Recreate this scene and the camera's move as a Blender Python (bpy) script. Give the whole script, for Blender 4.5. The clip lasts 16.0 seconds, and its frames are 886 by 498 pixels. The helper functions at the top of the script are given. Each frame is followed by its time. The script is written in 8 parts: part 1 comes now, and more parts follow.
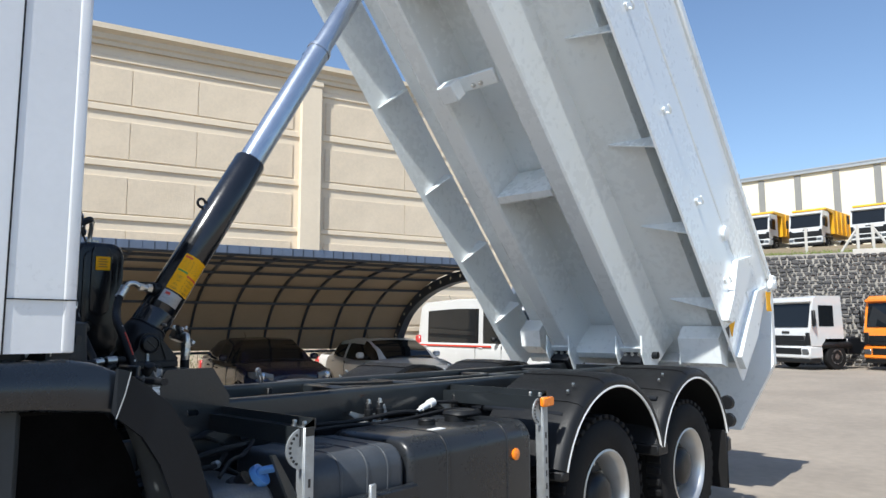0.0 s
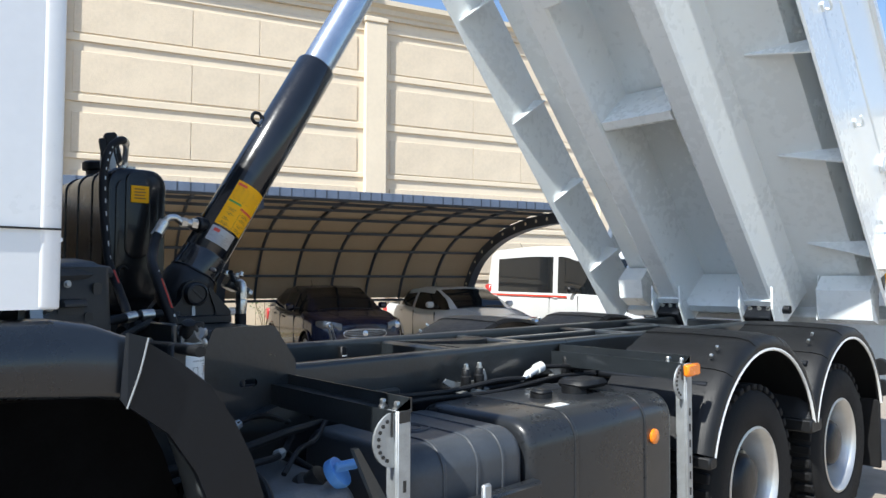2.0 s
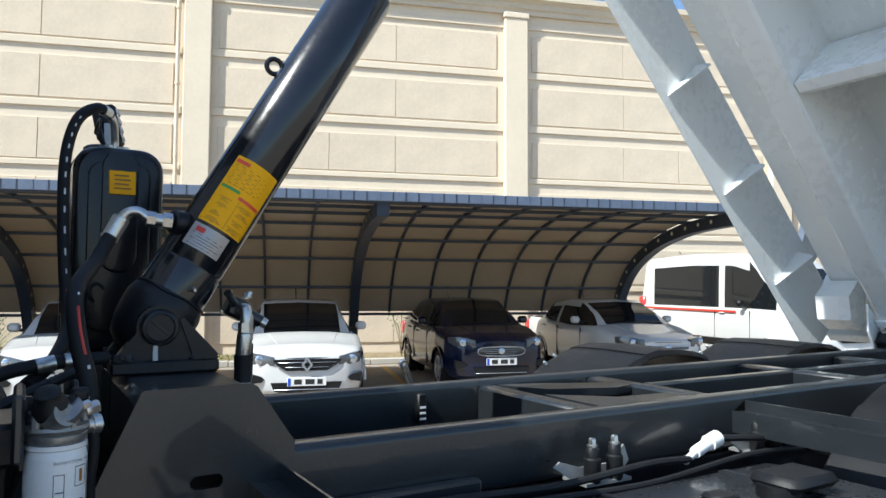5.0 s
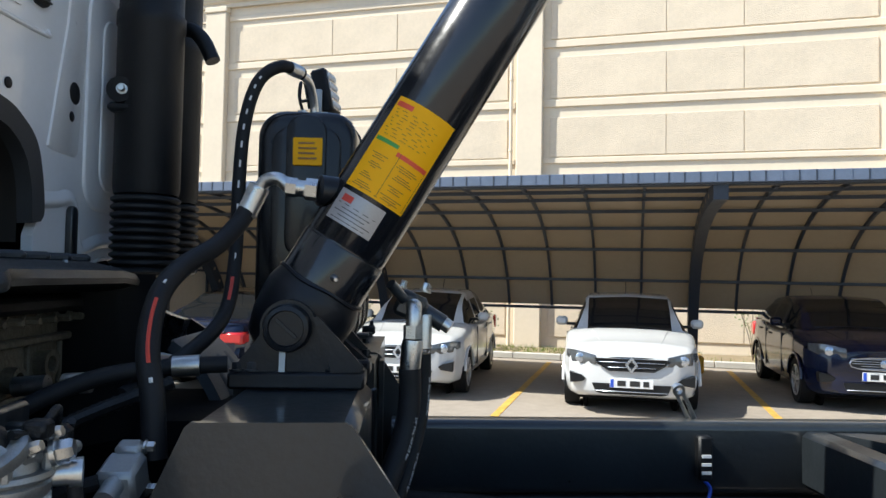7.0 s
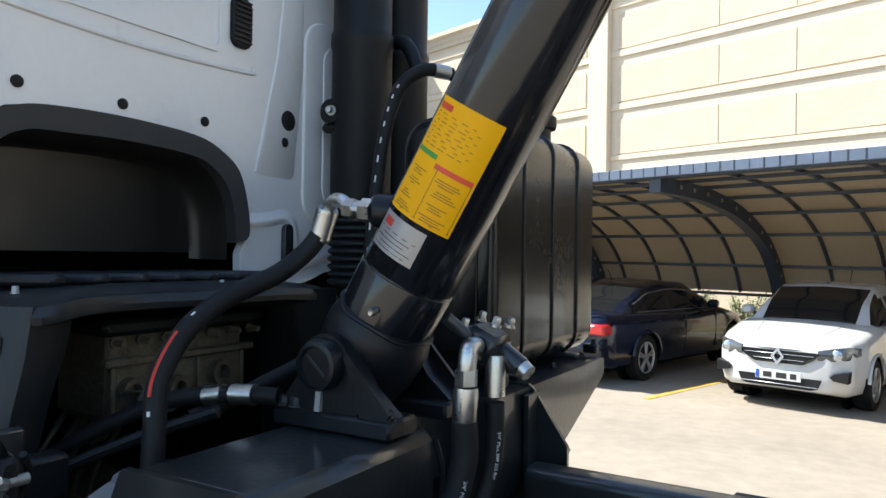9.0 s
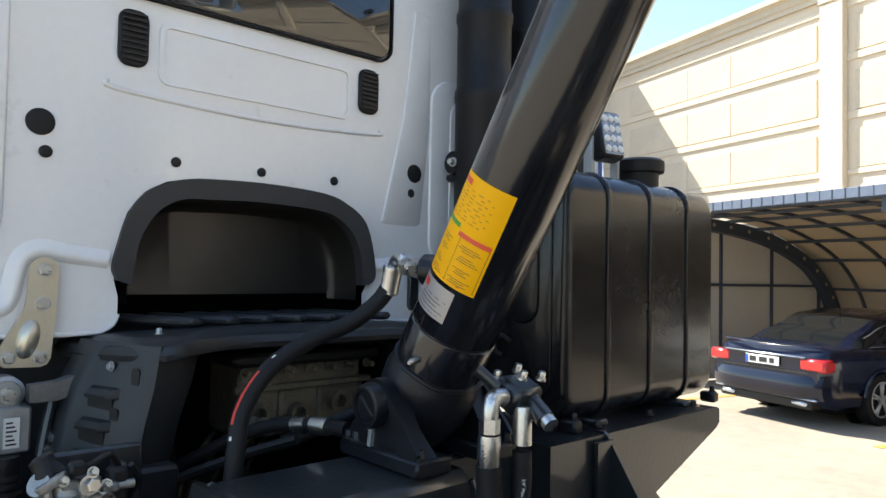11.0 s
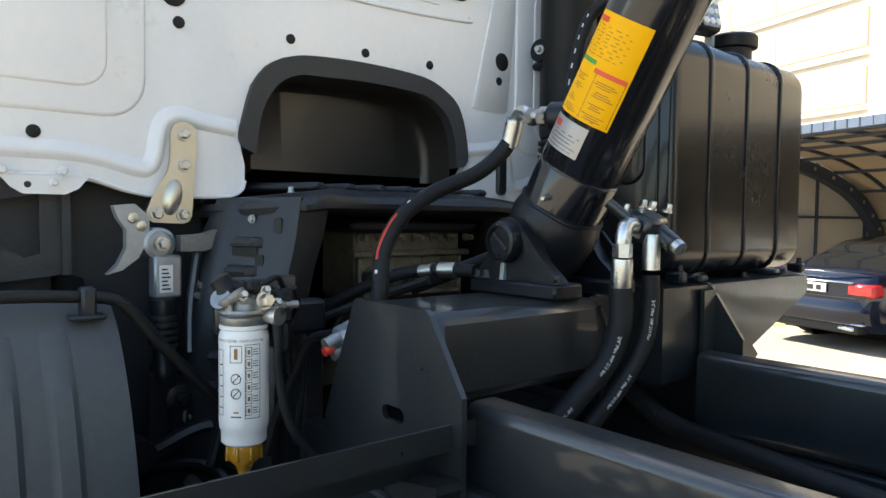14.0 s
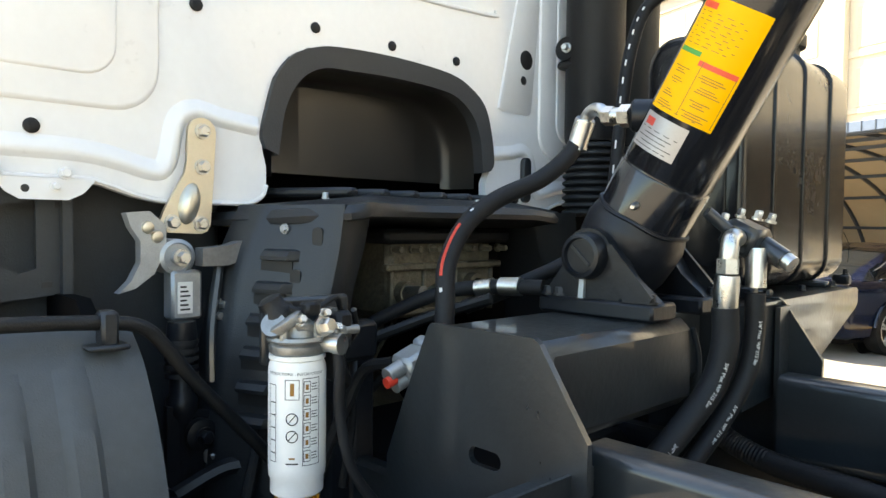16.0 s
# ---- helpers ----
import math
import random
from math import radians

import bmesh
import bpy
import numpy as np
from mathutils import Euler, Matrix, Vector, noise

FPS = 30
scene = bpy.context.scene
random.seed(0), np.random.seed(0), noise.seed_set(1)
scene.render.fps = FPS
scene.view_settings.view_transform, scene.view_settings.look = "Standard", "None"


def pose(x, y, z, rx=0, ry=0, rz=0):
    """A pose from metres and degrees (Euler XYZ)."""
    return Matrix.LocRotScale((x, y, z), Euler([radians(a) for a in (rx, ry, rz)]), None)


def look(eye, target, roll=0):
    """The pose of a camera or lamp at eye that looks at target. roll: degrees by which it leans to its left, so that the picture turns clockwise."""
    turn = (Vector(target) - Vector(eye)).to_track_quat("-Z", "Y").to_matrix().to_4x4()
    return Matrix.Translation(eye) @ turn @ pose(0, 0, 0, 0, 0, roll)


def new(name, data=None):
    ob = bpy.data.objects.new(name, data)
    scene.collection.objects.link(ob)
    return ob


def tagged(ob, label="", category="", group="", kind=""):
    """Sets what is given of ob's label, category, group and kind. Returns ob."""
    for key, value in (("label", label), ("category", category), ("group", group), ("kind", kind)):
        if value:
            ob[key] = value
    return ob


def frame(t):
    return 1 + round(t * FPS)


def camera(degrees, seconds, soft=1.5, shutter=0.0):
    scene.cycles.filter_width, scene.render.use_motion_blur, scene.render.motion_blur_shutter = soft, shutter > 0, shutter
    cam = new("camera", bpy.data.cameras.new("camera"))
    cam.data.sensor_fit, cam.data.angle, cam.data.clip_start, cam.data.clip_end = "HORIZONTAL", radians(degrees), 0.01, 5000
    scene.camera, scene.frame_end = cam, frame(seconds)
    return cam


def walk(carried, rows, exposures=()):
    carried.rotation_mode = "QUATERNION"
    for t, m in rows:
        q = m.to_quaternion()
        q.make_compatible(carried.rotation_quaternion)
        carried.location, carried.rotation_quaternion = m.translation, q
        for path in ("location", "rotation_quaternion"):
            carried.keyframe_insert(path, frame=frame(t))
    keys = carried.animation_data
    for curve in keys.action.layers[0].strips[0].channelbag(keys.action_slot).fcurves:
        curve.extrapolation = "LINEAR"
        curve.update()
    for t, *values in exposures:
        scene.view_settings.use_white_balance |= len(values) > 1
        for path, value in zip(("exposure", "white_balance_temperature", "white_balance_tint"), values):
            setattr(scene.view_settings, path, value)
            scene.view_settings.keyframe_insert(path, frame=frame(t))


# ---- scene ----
cam = camera(64.7, 16.0)
PATH = [
    (0, (1.406, 0.82, 1.674), (2.888, 2.143, 1.901), -0.1),
    (0.5, (1.575, 1.005, 1.638), (3.044, 2.345, 1.852), -0.1),
    (1, (1.652, 1.18, 1.605), (3.059, 2.594, 1.749), -0.1),
    (1.5, (1.741, 1.4, 1.637), (3.109, 2.856, 1.725), 0.1),
    (2, (1.892, 1.599, 1.669), (3.259, 3.056, 1.751), 0.2),
    (2.5, (2.075, 1.763, 1.714), (3.434, 3.228, 1.797), 0.1),
    (3, (2.196, 1.927, 1.696), (3.522, 3.421, 1.784), 0.1),
    (3.2, (2.243, 2.01, 1.692), (3.56, 3.512, 1.787), 0.1),
    (5.3, (2.868, 2.456, 1.72), (3.821, 4.211, 1.824), 0.4),
    (5.5, (2.91, 2.526, 1.731), (3.819, 4.304, 1.832), 0.5),
    (6, (3.008, 2.681, 1.734), (3.788, 4.52, 1.836), 0.5),
    (6.5, (3.162, 2.784, 1.735), (3.573, 4.739, 1.832), 0.8),
    (7, (3.34, 2.932, 1.708), (3.435, 4.928, 1.786), 1.0),
    (7.5, (3.522, 3.088, 1.737), (3.34, 5.079, 1.792), 1.1),
    (8, (3.722, 3.172, 1.749), (3.214, 5.106, 1.793), 0.9),
    (8.5, (3.866, 3.223, 1.758), (3.018, 5.034, 1.783), 0.8),
    (9, (3.935, 3.337, 1.805), (2.932, 5.068, 1.822), 0.9),
    (9.5, (4.006, 3.41, 1.836), (2.849, 5.042, 1.853), 0.8),
    (10, (4.092, 3.439, 1.868), (2.76, 4.93, 1.9), 0.8),
    (10.2, (4.125, 3.459, 1.877), (2.74, 4.9, 1.919), 0.8),
    (12.3, (4.49, 3.437, 1.885), (2.968, 4.73, 1.971), 0.9),
    (12.5, (4.483, 3.443, 1.85), (2.955, 4.731, 1.943), 0.7),
    (13, (4.434, 3.417, 1.76), (2.904, 4.703, 1.839), 0.8),
    (13.5, (4.357, 3.335, 1.698), (2.822, 4.617, 1.703), 0.6),
    (14, (4.231, 3.215, 1.652), (2.695, 4.494, 1.564), 0.6),
    (14.5, (4.128, 3.138, 1.645), (2.605, 4.431, 1.544), 0.7),
    (15, (4.027, 3.177, 1.627), (2.508, 4.476, 1.546), 0.7),
    (15.5, (3.956, 3.192, 1.636), (2.461, 4.519, 1.563), 0.7),
    (16, (3.922, 3.156, 1.659), (2.478, 4.537, 1.589), 0.7),
]
EXPO = [(0, 0.58, 6150, 8), (1.5, 0.82, 6150, 8), (3, 0.95, 6100, 5), (5.5, 0.90, 6050, 5), (7, 1.04, 6250, 6), (8, 1.14, 6400, 6), (9, 1.42, 6400, 5), (10, 1.58, 6500, 5), (12.5, 1.77, 7250, 8), (13.5, 1.80, 7100, 6), (14.5, 2.40, 7350, 3), (16, 2.62, 7800, 3)]
walk(cam, [(t, look(eye, target, roll)) for t, eye, target, roll in PATH], EXPO)
# ---- light ----
TO_SUN = Vector((-1.85, -0.27, 2.18)).normalized()
elev = math.asin(TO_SUN.z)
azim = math.atan2(TO_SUN.x, TO_SUN.y)
world = bpy.data.worlds.new("sky")
scene.world = world
world.use_nodes = True
wn = world.node_tree.nodes
sky = wn.new("ShaderNodeTexSky")
sky.sky_type, sky.sun_disc = "NISHITA", False
sky.sun_elevation, sky.sun_rotation = elev, azim
sky.air_density, sky.dust_density, sky.ozone_density = 1.0, 0.7, 3.0
wn["Background"].inputs["Strength"].default_value = 0.11
hue = wn.new("ShaderNodeHueSaturation")
hue.inputs["Saturation"].default_value = 0.96
world.node_tree.links.new(sky.outputs[0], hue.inputs["Color"])
world.node_tree.links.new(hue.outputs[0], wn["Background"].inputs["Color"])
sun_data = bpy.data.lights.new("sun", "SUN")
sun_data.energy, sun_data.angle, sun_data.color = 4.5, radians(0.53), (1.0, 0.95, 0.87)
sun = new("sun", sun_data)
sun.matrix_world = look(TO_SUN * 60, (0, 0, 0))


# ---- materials ----
def mat(name, col, rough=0.5, metal=0.0, var=0.12, scale=6.0, bump=0.0, bscale=120.0, coat=0.0, rvar=0.1, spread=0.0, dirt=None):
    """Principled surface with colour, gloss and relief varied at two scales."""
    m = bpy.data.materials.new(name)
    m.use_nodes = True
    nt = m.node_tree
    b = nt.nodes["Principled BSDF"]
    b.inputs["Metallic"].default_value = metal
    b.inputs["Coat Weight"].default_value = coat
    b.inputs["Coat Roughness"].default_value = 0.06
    tc = nt.nodes.new("ShaderNodeTexCoord")
    n1 = nt.nodes.new("ShaderNodeTexNoise")
    n1.inputs["Scale"].default_value = scale
    n1.inputs["Detail"].default_value = 6
    n1.inputs["Roughness"].default_value = 0.65
    n2 = nt.nodes.new("ShaderNodeTexNoise")
    n2.inputs["Scale"].default_value = scale * 14
    n2.inputs["Detail"].default_value = 3
    nt.links.new(tc.outputs["Object"], n1.inputs["Vector"])
    nt.links.new(tc.outputs["Object"], n2.inputs["Vector"])
    add = nt.nodes.new("ShaderNodeMath")
    add.operation = "MULTIPLY_ADD"
    nt.links.new(n2.outputs["Fac"], add.inputs[0])
    add.inputs[1].default_value = 0.5
    nt.links.new(n1.outputs["Fac"], add.inputs[2])
    src = add.outputs[0]
    if spread:
        oi = nt.nodes.new("ShaderNodeObjectInfo")
        a2 = nt.nodes.new("ShaderNodeMath")
        a2.operation = "MULTIPLY_ADD"
        nt.links.new(oi.outputs["Random"], a2.inputs[0])
        a2.inputs[1].default_value = spread
        nt.links.new(src, a2.inputs[2])
        src = a2.outputs[0]
    ramp = nt.nodes.new("ShaderNodeValToRGB")
    ramp.color_ramp.elements[0].position = 0.45
    ramp.color_ramp.elements[1].position = 1.05 if not spread else 1.05 + spread
    lo = dirt if dirt else tuple(c * (1 - var * 1.3) for c in col)
    ramp.color_ramp.elements[0].color = (*lo, 1)
    ramp.color_ramp.elements[1].color = (*[min(1, c * (1 + var)) for c in col], 1)
    nt.links.new(src, ramp.inputs["Fac"])
    nt.links.new(ramp.outputs["Color"], b.inputs["Base Color"])
    mr = nt.nodes.new("ShaderNodeMapRange")
    mr.inputs["From Min"].default_value, mr.inputs["From Max"].default_value = 0.4, 1.1
    mr.inputs["To Min"].default_value = max(0.02, rough - rvar)
    mr.inputs["To Max"].default_value = min(1, rough + rvar)
    nt.links.new(src, mr.inputs["Value"])
    nt.links.new(mr.outputs["Result"], b.inputs["Roughness"])
    if bump:
        n3 = nt.nodes.new("ShaderNodeTexNoise")
        n3.inputs["Scale"].default_value = bscale
        n3.inputs["Detail"].default_value = 4
        nt.links.new(tc.outputs["Object"], n3.inputs["Vector"])
        bp = nt.nodes.new("ShaderNodeBump")
        bp.inputs["Strength"].default_value = bump
        bp.inputs["Distance"].default_value = 0.02
        nt.links.new(n3.outputs["Fac"], bp.inputs["Height"])
        nt.links.new(bp.outputs["Normal"], b.inputs["Normal"])
    return m


def glass(name, col=(0.6, 0.7, 0.72), rough=0.02, trans=0.85):
    m = bpy.data.materials.new(name)
    m.use_nodes = True
    b = m.node_tree.nodes["Principled BSDF"]
    b.inputs["Base Color"].default_value = (*col, 1)
    b.inputs["Roughness"].default_value = rough
    b.inputs["Transmission Weight"].default_value = trans
    b.inputs["IOR"].default_value = 1.45
    return m


def thin_glass(name, col, share):
    """A tinted pane without refraction: part clear, part mirror-like."""
    m = bpy.data.materials.new(name)
    m.use_nodes = True
    nt = m.node_tree
    out = nt.nodes["Material Output"]
    b = nt.nodes["Principled BSDF"]
    b.inputs["Base Color"].default_value = (0.01, 0.012, 0.014, 1)
    b.inputs["Roughness"].default_value = 0.03
    tr = nt.nodes.new("ShaderNodeBsdfTransparent")
    tr.inputs["Color"].default_value = (*col, 1)
    mx = nt.nodes.new("ShaderNodeMixShader")
    mx.inputs["Fac"].default_value = share
    nt.links.new(b.outputs[0], mx.inputs[1])
    nt.links.new(tr.outputs[0], mx.inputs[2])
    nt.links.new(mx.outputs[0], out.inputs["Surface"])
    return m


cab_white = mat("cab_white_paint", (0.78, 0.79, 0.80), 0.3, var=0.03, scale=3, coat=0.6, rvar=0.05, bump=0.02, bscale=6)
bed_white = mat("bed_white_paint", (0.80, 0.84, 0.85), 0.28, var=0.022, scale=1.2, coat=0.6, rvar=0.05, bump=0.02, bscale=3)
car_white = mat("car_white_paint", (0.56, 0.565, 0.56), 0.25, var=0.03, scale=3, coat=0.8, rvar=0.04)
navy = mat("car_navy_paint", (0.003, 0.007, 0.028), 0.2, var=0.1, scale=3, coat=0.3, rvar=0.04)
black_paint = mat("car_black_paint", (0.003, 0.006, 0.019), 0.18, var=0.1, scale=3, coat=0.3, rvar=0.04)
orange_paint = mat("orange_paint", (0.85, 0.23, 0.02), 0.35, var=0.05, scale=3, coat=0.5)
yellow_paint = mat("tipper_yellow_paint", (0.80, 0.42, 0.02), 0.45, var=0.1, scale=3)
chassis = mat("chassis_grey_paint", (0.008, 0.0095, 0.0125), 0.36, var=0.22, scale=5, rvar=0.12, bump=0.06, bscale=60)
frame_paint = mat("frame_grey_paint", (0.0155, 0.019, 0.022), 0.34, coat=0.45, var=0.18, scale=6, rvar=0.1, bump=0.05, bscale=70)
gloss_black = mat("cylinder_black_paint", (0.008, 0.009, 0.012), 0.2, var=0.3, scale=5, coat=0.45, rvar=0.08, bump=0.03, bscale=18)
base_black = mat("cylinder_base_dull_black", (0.007, 0.0085, 0.012), 0.42, var=0.3, scale=9, rvar=0.12, bump=0.06, bscale=40)
tank_black = mat("tank_black_paint", (0.009, 0.009, 0.010), 0.25, var=0.3, scale=4, coat=0.15, rvar=0.06, bump=0.008, bscale=4)
plastic = mat("black_plastic", (0.0065, 0.007, 0.008), 0.48, var=0.25, scale=8, bump=0.15, bscale=240)
grey_plastic = mat("grey_plastic", (0.015, 0.0175, 0.0205), 0.42, var=0.12, scale=5, bump=0.12, bscale=320)
fuel_plastic = mat("fuel_tank_grey_paint", (0.018, 0.020, 0.023), 0.3, var=0.18, scale=4, coat=0.25, bump=0.04, bscale=12)
rubber = mat("tyre_rubber", (0.010, 0.010, 0.0105), 0.75, var=0.25, scale=9, bump=0.2, bscale=160)
hose_rubber = mat("hose_rubber", (0.012, 0.0125, 0.014), 0.55, var=0.25, scale=20, bump=0.1, bscale=400)
bellow_rubber = mat("bellows_rubber", (0.015, 0.016, 0.018), 0.6, var=0.2, scale=10)
steel = mat("zinc_steel", (0.60, 0.60, 0.58), 0.32, metal=1.0, var=0.15, scale=30, rvar=0.12)
gold_zinc = mat("yellow_zinc_steel", (0.66, 0.61, 0.50), 0.36, metal=0.9, var=0.06, scale=12, rvar=0.1)
alu = mat("rim_silver", (0.54, 0.54, 0.53), 0.35, metal=0.75, var=0.08, scale=10)
chrome = mat("chromed_rod", (0.50, 0.55, 0.62), 0.22, metal=0.85, var=0.08, scale=8, rvar=0.06)
cast = mat("cast_aluminium", (0.30, 0.30, 0.29), 0.42, metal=0.75, var=0.2, scale=30, bump=0.1, bscale=150)
engine_cast = mat("engine_casting", (0.17, 0.145, 0.10), 0.5, metal=0.35, var=0.4, scale=14, bump=0.3, bscale=60)
galv = mat("galvanised_steel", (0.38, 0.40, 0.41), 0.45, metal=0.6, var=0.15, scale=18)
sticker_yellow = mat("sticker_yellow", (0.98, 0.47, 0.002), 0.5, var=0.03, scale=8)
sticker_red = mat("sticker_red", (0.75, 0.07, 0.03), 0.4, var=0.03, scale=8)
sticker_green = mat("sticker_green", (0.06, 0.30, 0.05), 0.4, var=0.03, scale=8)
sticker_silver = mat("sticker_silver", (0.40, 0.38, 0.37), 0.4, metal=0.5, var=0.08, scale=20)
ink = mat("print_black", (0.02, 0.02, 0.02), 0.5, var=0.05)
ink_brown = mat("print_brown", (0.28, 0.13, 0.02), 0.5, var=0.05)
print_white = mat("print_white", (0.75, 0.75, 0.73), 0.5, var=0.05)
print_red = mat("print_red", (0.55, 0.05, 0.03), 0.5, var=0.05)
white_plastic = mat("filter_white_enamel", (0.80, 0.80, 0.78), 0.35, var=0.04, scale=10, coat=0.3)
amber = mat("amber_plastic", (0.85, 0.22, 0.01), 0.25, var=0.06, scale=20, coat=0.5)
amber_bowl = mat("filter_bowl_amber", (0.45, 0.22, 0.02), 0.2, var=0.1, scale=20, coat=0.5)
blue_cap = mat("blue_plastic", (0.10, 0.27, 0.62), 0.4, var=0.06, scale=20)
red_plastic = mat("red_plastic", (0.65, 0.05, 0.03), 0.35, var=0.06, scale=20)
lamp_red = mat("tail_lamp_red", (0.45, 0.015, 0.015), 0.15, var=0.05, scale=20, coat=0.7)
lamp_clear = mat("headlamp_glass", (0.10, 0.105, 0.11), 0.12, metal=0.4, var=0.25, scale=25, coat=0.8)
led_face = mat("led_lens", (0.30, 0.30, 0.31), 0.25, metal=0.6, var=0.15, scale=40, coat=0.7)
glass_dark = thin_glass("tinted_glass", (0.05, 0.06, 0.065), 0.14)
cab_glass = thin_glass("cab_rear_glass", (0.55, 0.66, 0.74), 0.12)
cab_glass.node_tree.nodes["Principled BSDF"].inputs["Coat Weight"].default_value = 1.0
cement = mat("yard_concrete", (0.275, 0.235, 0.190), 0.85, var=0.20, scale=0.45, bump=0.12, bscale=18)
render_cream = mat("cream_render", (0.70, 0.60, 0.46), 0.85, var=0.05, scale=0.7, bump=0.06, bscale=30)
panel_cream = mat("roughcast_cream_panel", (0.64, 0.54, 0.41), 0.9, var=0.09, scale=1.1, bump=0.55, bscale=38, spread=0.12)
cornice_mat = mat("cornice_cream", (0.60, 0.52, 0.40), 0.85, var=0.08, scale=0.9, bump=0.05, bscale=30)
white_render = mat("white_wall_render", (0.74, 0.75, 0.76), 0.8, var=0.04, scale=0.8)
blue_clad = mat("blue_cladding", (0.03, 0.07, 0.22), 0.45, var=0.08, scale=1)
carport_steel = mat("carport_blue_grey_steel", (0.030, 0.040, 0.058), 0.5, var=0.15, scale=6)
carport_sheet = mat("carport_brown_sheet", (0.31, 0.26, 0.195), 0.7, var=0.1, scale=1.2, spread=0.15)
cs = carport_sheet.node_tree
tr_b = cs.nodes.new("ShaderNodeBsdfTranslucent")
tr_b.inputs["Color"].default_value = (0.55, 0.46, 0.34, 1)
mx_b = cs.nodes.new("ShaderNodeMixShader")
mx_b.inputs["Fac"].default_value = 0.24
cs.links.new(cs.nodes["Principled BSDF"].outputs[0], mx_b.inputs[1])
cs.links.new(tr_b.outputs[0], mx_b.inputs[2])
cs.links.new(mx_b.outputs[0], cs.nodes["Material Output"].inputs["Surface"])
carport_top = mat("carport_grey_sheet", (0.10, 0.13, 0.19), 0.5, var=0.15, scale=5)
panel_beige = mat("carport_end_sheet", (0.45, 0.40, 0.33), 0.75, var=0.06, scale=0.8)
kerb_mat = mat("kerb_concrete", (0.45, 0.43, 0.39), 0.9, var=0.1, scale=3, bump=0.1)
line_paint = mat("road_marking_yellow", (0.52, 0.31, 0.06), 0.8, var=0.35, scale=5)
grass_mat = mat("grass", (0.13, 0.17, 0.035), 0.8, var=0.5, scale=4, spread=0.1)
leaf_mat = mat("shrub_leaf", (0.09, 0.14, 0.03), 0.6, var=0.5, scale=7)
bark = mat("twig_bark", (0.14, 0.10, 0.06), 0.9, var=0.3, scale=30)
stone_mat = mat("basalt_stone", (0.06, 0.058, 0.058), 0.9, var=0.45, scale=3, bump=0.5, bscale=14, spread=0.35)
mortar = mat("pale_mortar", (0.30, 0.28, 0.25), 0.95, var=0.3, scale=4)
ware_cream = mat("warehouse_cream_cladding", (0.72, 0.66, 0.52), 0.7, var=0.04, scale=0.5)
ware_grey = mat("warehouse_grey_strip", (0.22, 0.22, 0.21), 0.7, var=0.1, scale=0.8)
soil = mat("dry_earth", (0.22, 0.17, 0.10), 0.95, var=0.3, scale=1, bump=0.3, bscale=9)
# blue-grey that stands for sky reflected in the rear window
window_sky = mat("cab_lining_grey", (0.22, 0.28, 0.34), 0.7, var=0.2, scale=5)
# deep shade put into the colour: near-black for undersides and gaps
shade_black = mat("dark_underbody", (0.005, 0.005, 0.0055), 0.8, var=0.4, scale=9)
# mudguard top: dust plus sky light, both put into a lighter colour
dusty_skylit_plastic = mat("dusty_grey_plastic", (0.060, 0.068, 0.074), 0.6, var=0.18, scale=3, bump=0.12, bscale=320)
# mudguard sides: the same plastic, darkened in colour for shade
shaded_plastic = mat("sill_blue_grey_plastic", (0.007, 0.0088, 0.012), 0.36, var=0.12, scale=4, coat=0.1, bump=0.05, bscale=300)
# lighter, glossier copy for the sill: part of its sky sheen is colour
sill_lit_gloss = mat("sill_blue_grey_gloss", (0.011, 0.014, 0.019), 0.28, var=0.12, scale=4, coat=0.35, bump=0.03, bscale=200)
disc_grey = mat("wheel_disc_grey", (0.030, 0.031, 0.033), 0.6, metal=0.0, var=0.2, scale=9)
urea_metal = mat("dull_tank_metal", (0.17, 0.175, 0.18), 0.42, metal=0.6, var=0.3, scale=7)
foam = mat("sound_foam", (0.036, 0.038, 0.040), 0.6, var=0.15, scale=7, bump=0.1, bscale=220)
liner = mat("tunnel_liner_black", (0.020, 0.018, 0.016), 0.36, var=0.08, scale=1.5, coat=0.1, rvar=0.04)
tank_grey = mat("moulded_tank_grey", (0.045, 0.051, 0.060), 0.45, var=0.18, scale=5, bump=0.05, bscale=160)
plate_grey = mat("corner_plate_grey", (0.030, 0.035, 0.039), 0.6, var=0.2, scale=4, bump=0.1, bscale=200)


for m, level in ((shaded_plastic, 0.2), (fuel_plastic, 0.3), (rubber, 0.2), (shade_black, 0.05), (chassis, 0.35), (base_black, 0.35), (plastic, 0.35), (tank_black, 0.35), (sticker_yellow, 0.2), (hose_rubber, 0.25), (black_paint, 0.4), (navy, 0.4)):
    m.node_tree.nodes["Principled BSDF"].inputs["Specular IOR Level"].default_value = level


# ---- shape makers: each gives (verts, faces) ----
def join(*gs):
    v, f = [], []
    for g in gs:
        o = len(v)
        v += list(g[0])
        f += [tuple(i + o for i in q) for q in g[1]]
    return v, f


def xf(g, m):
    return [tuple(m @ Vector(p)) for p in g[0]], g[1]


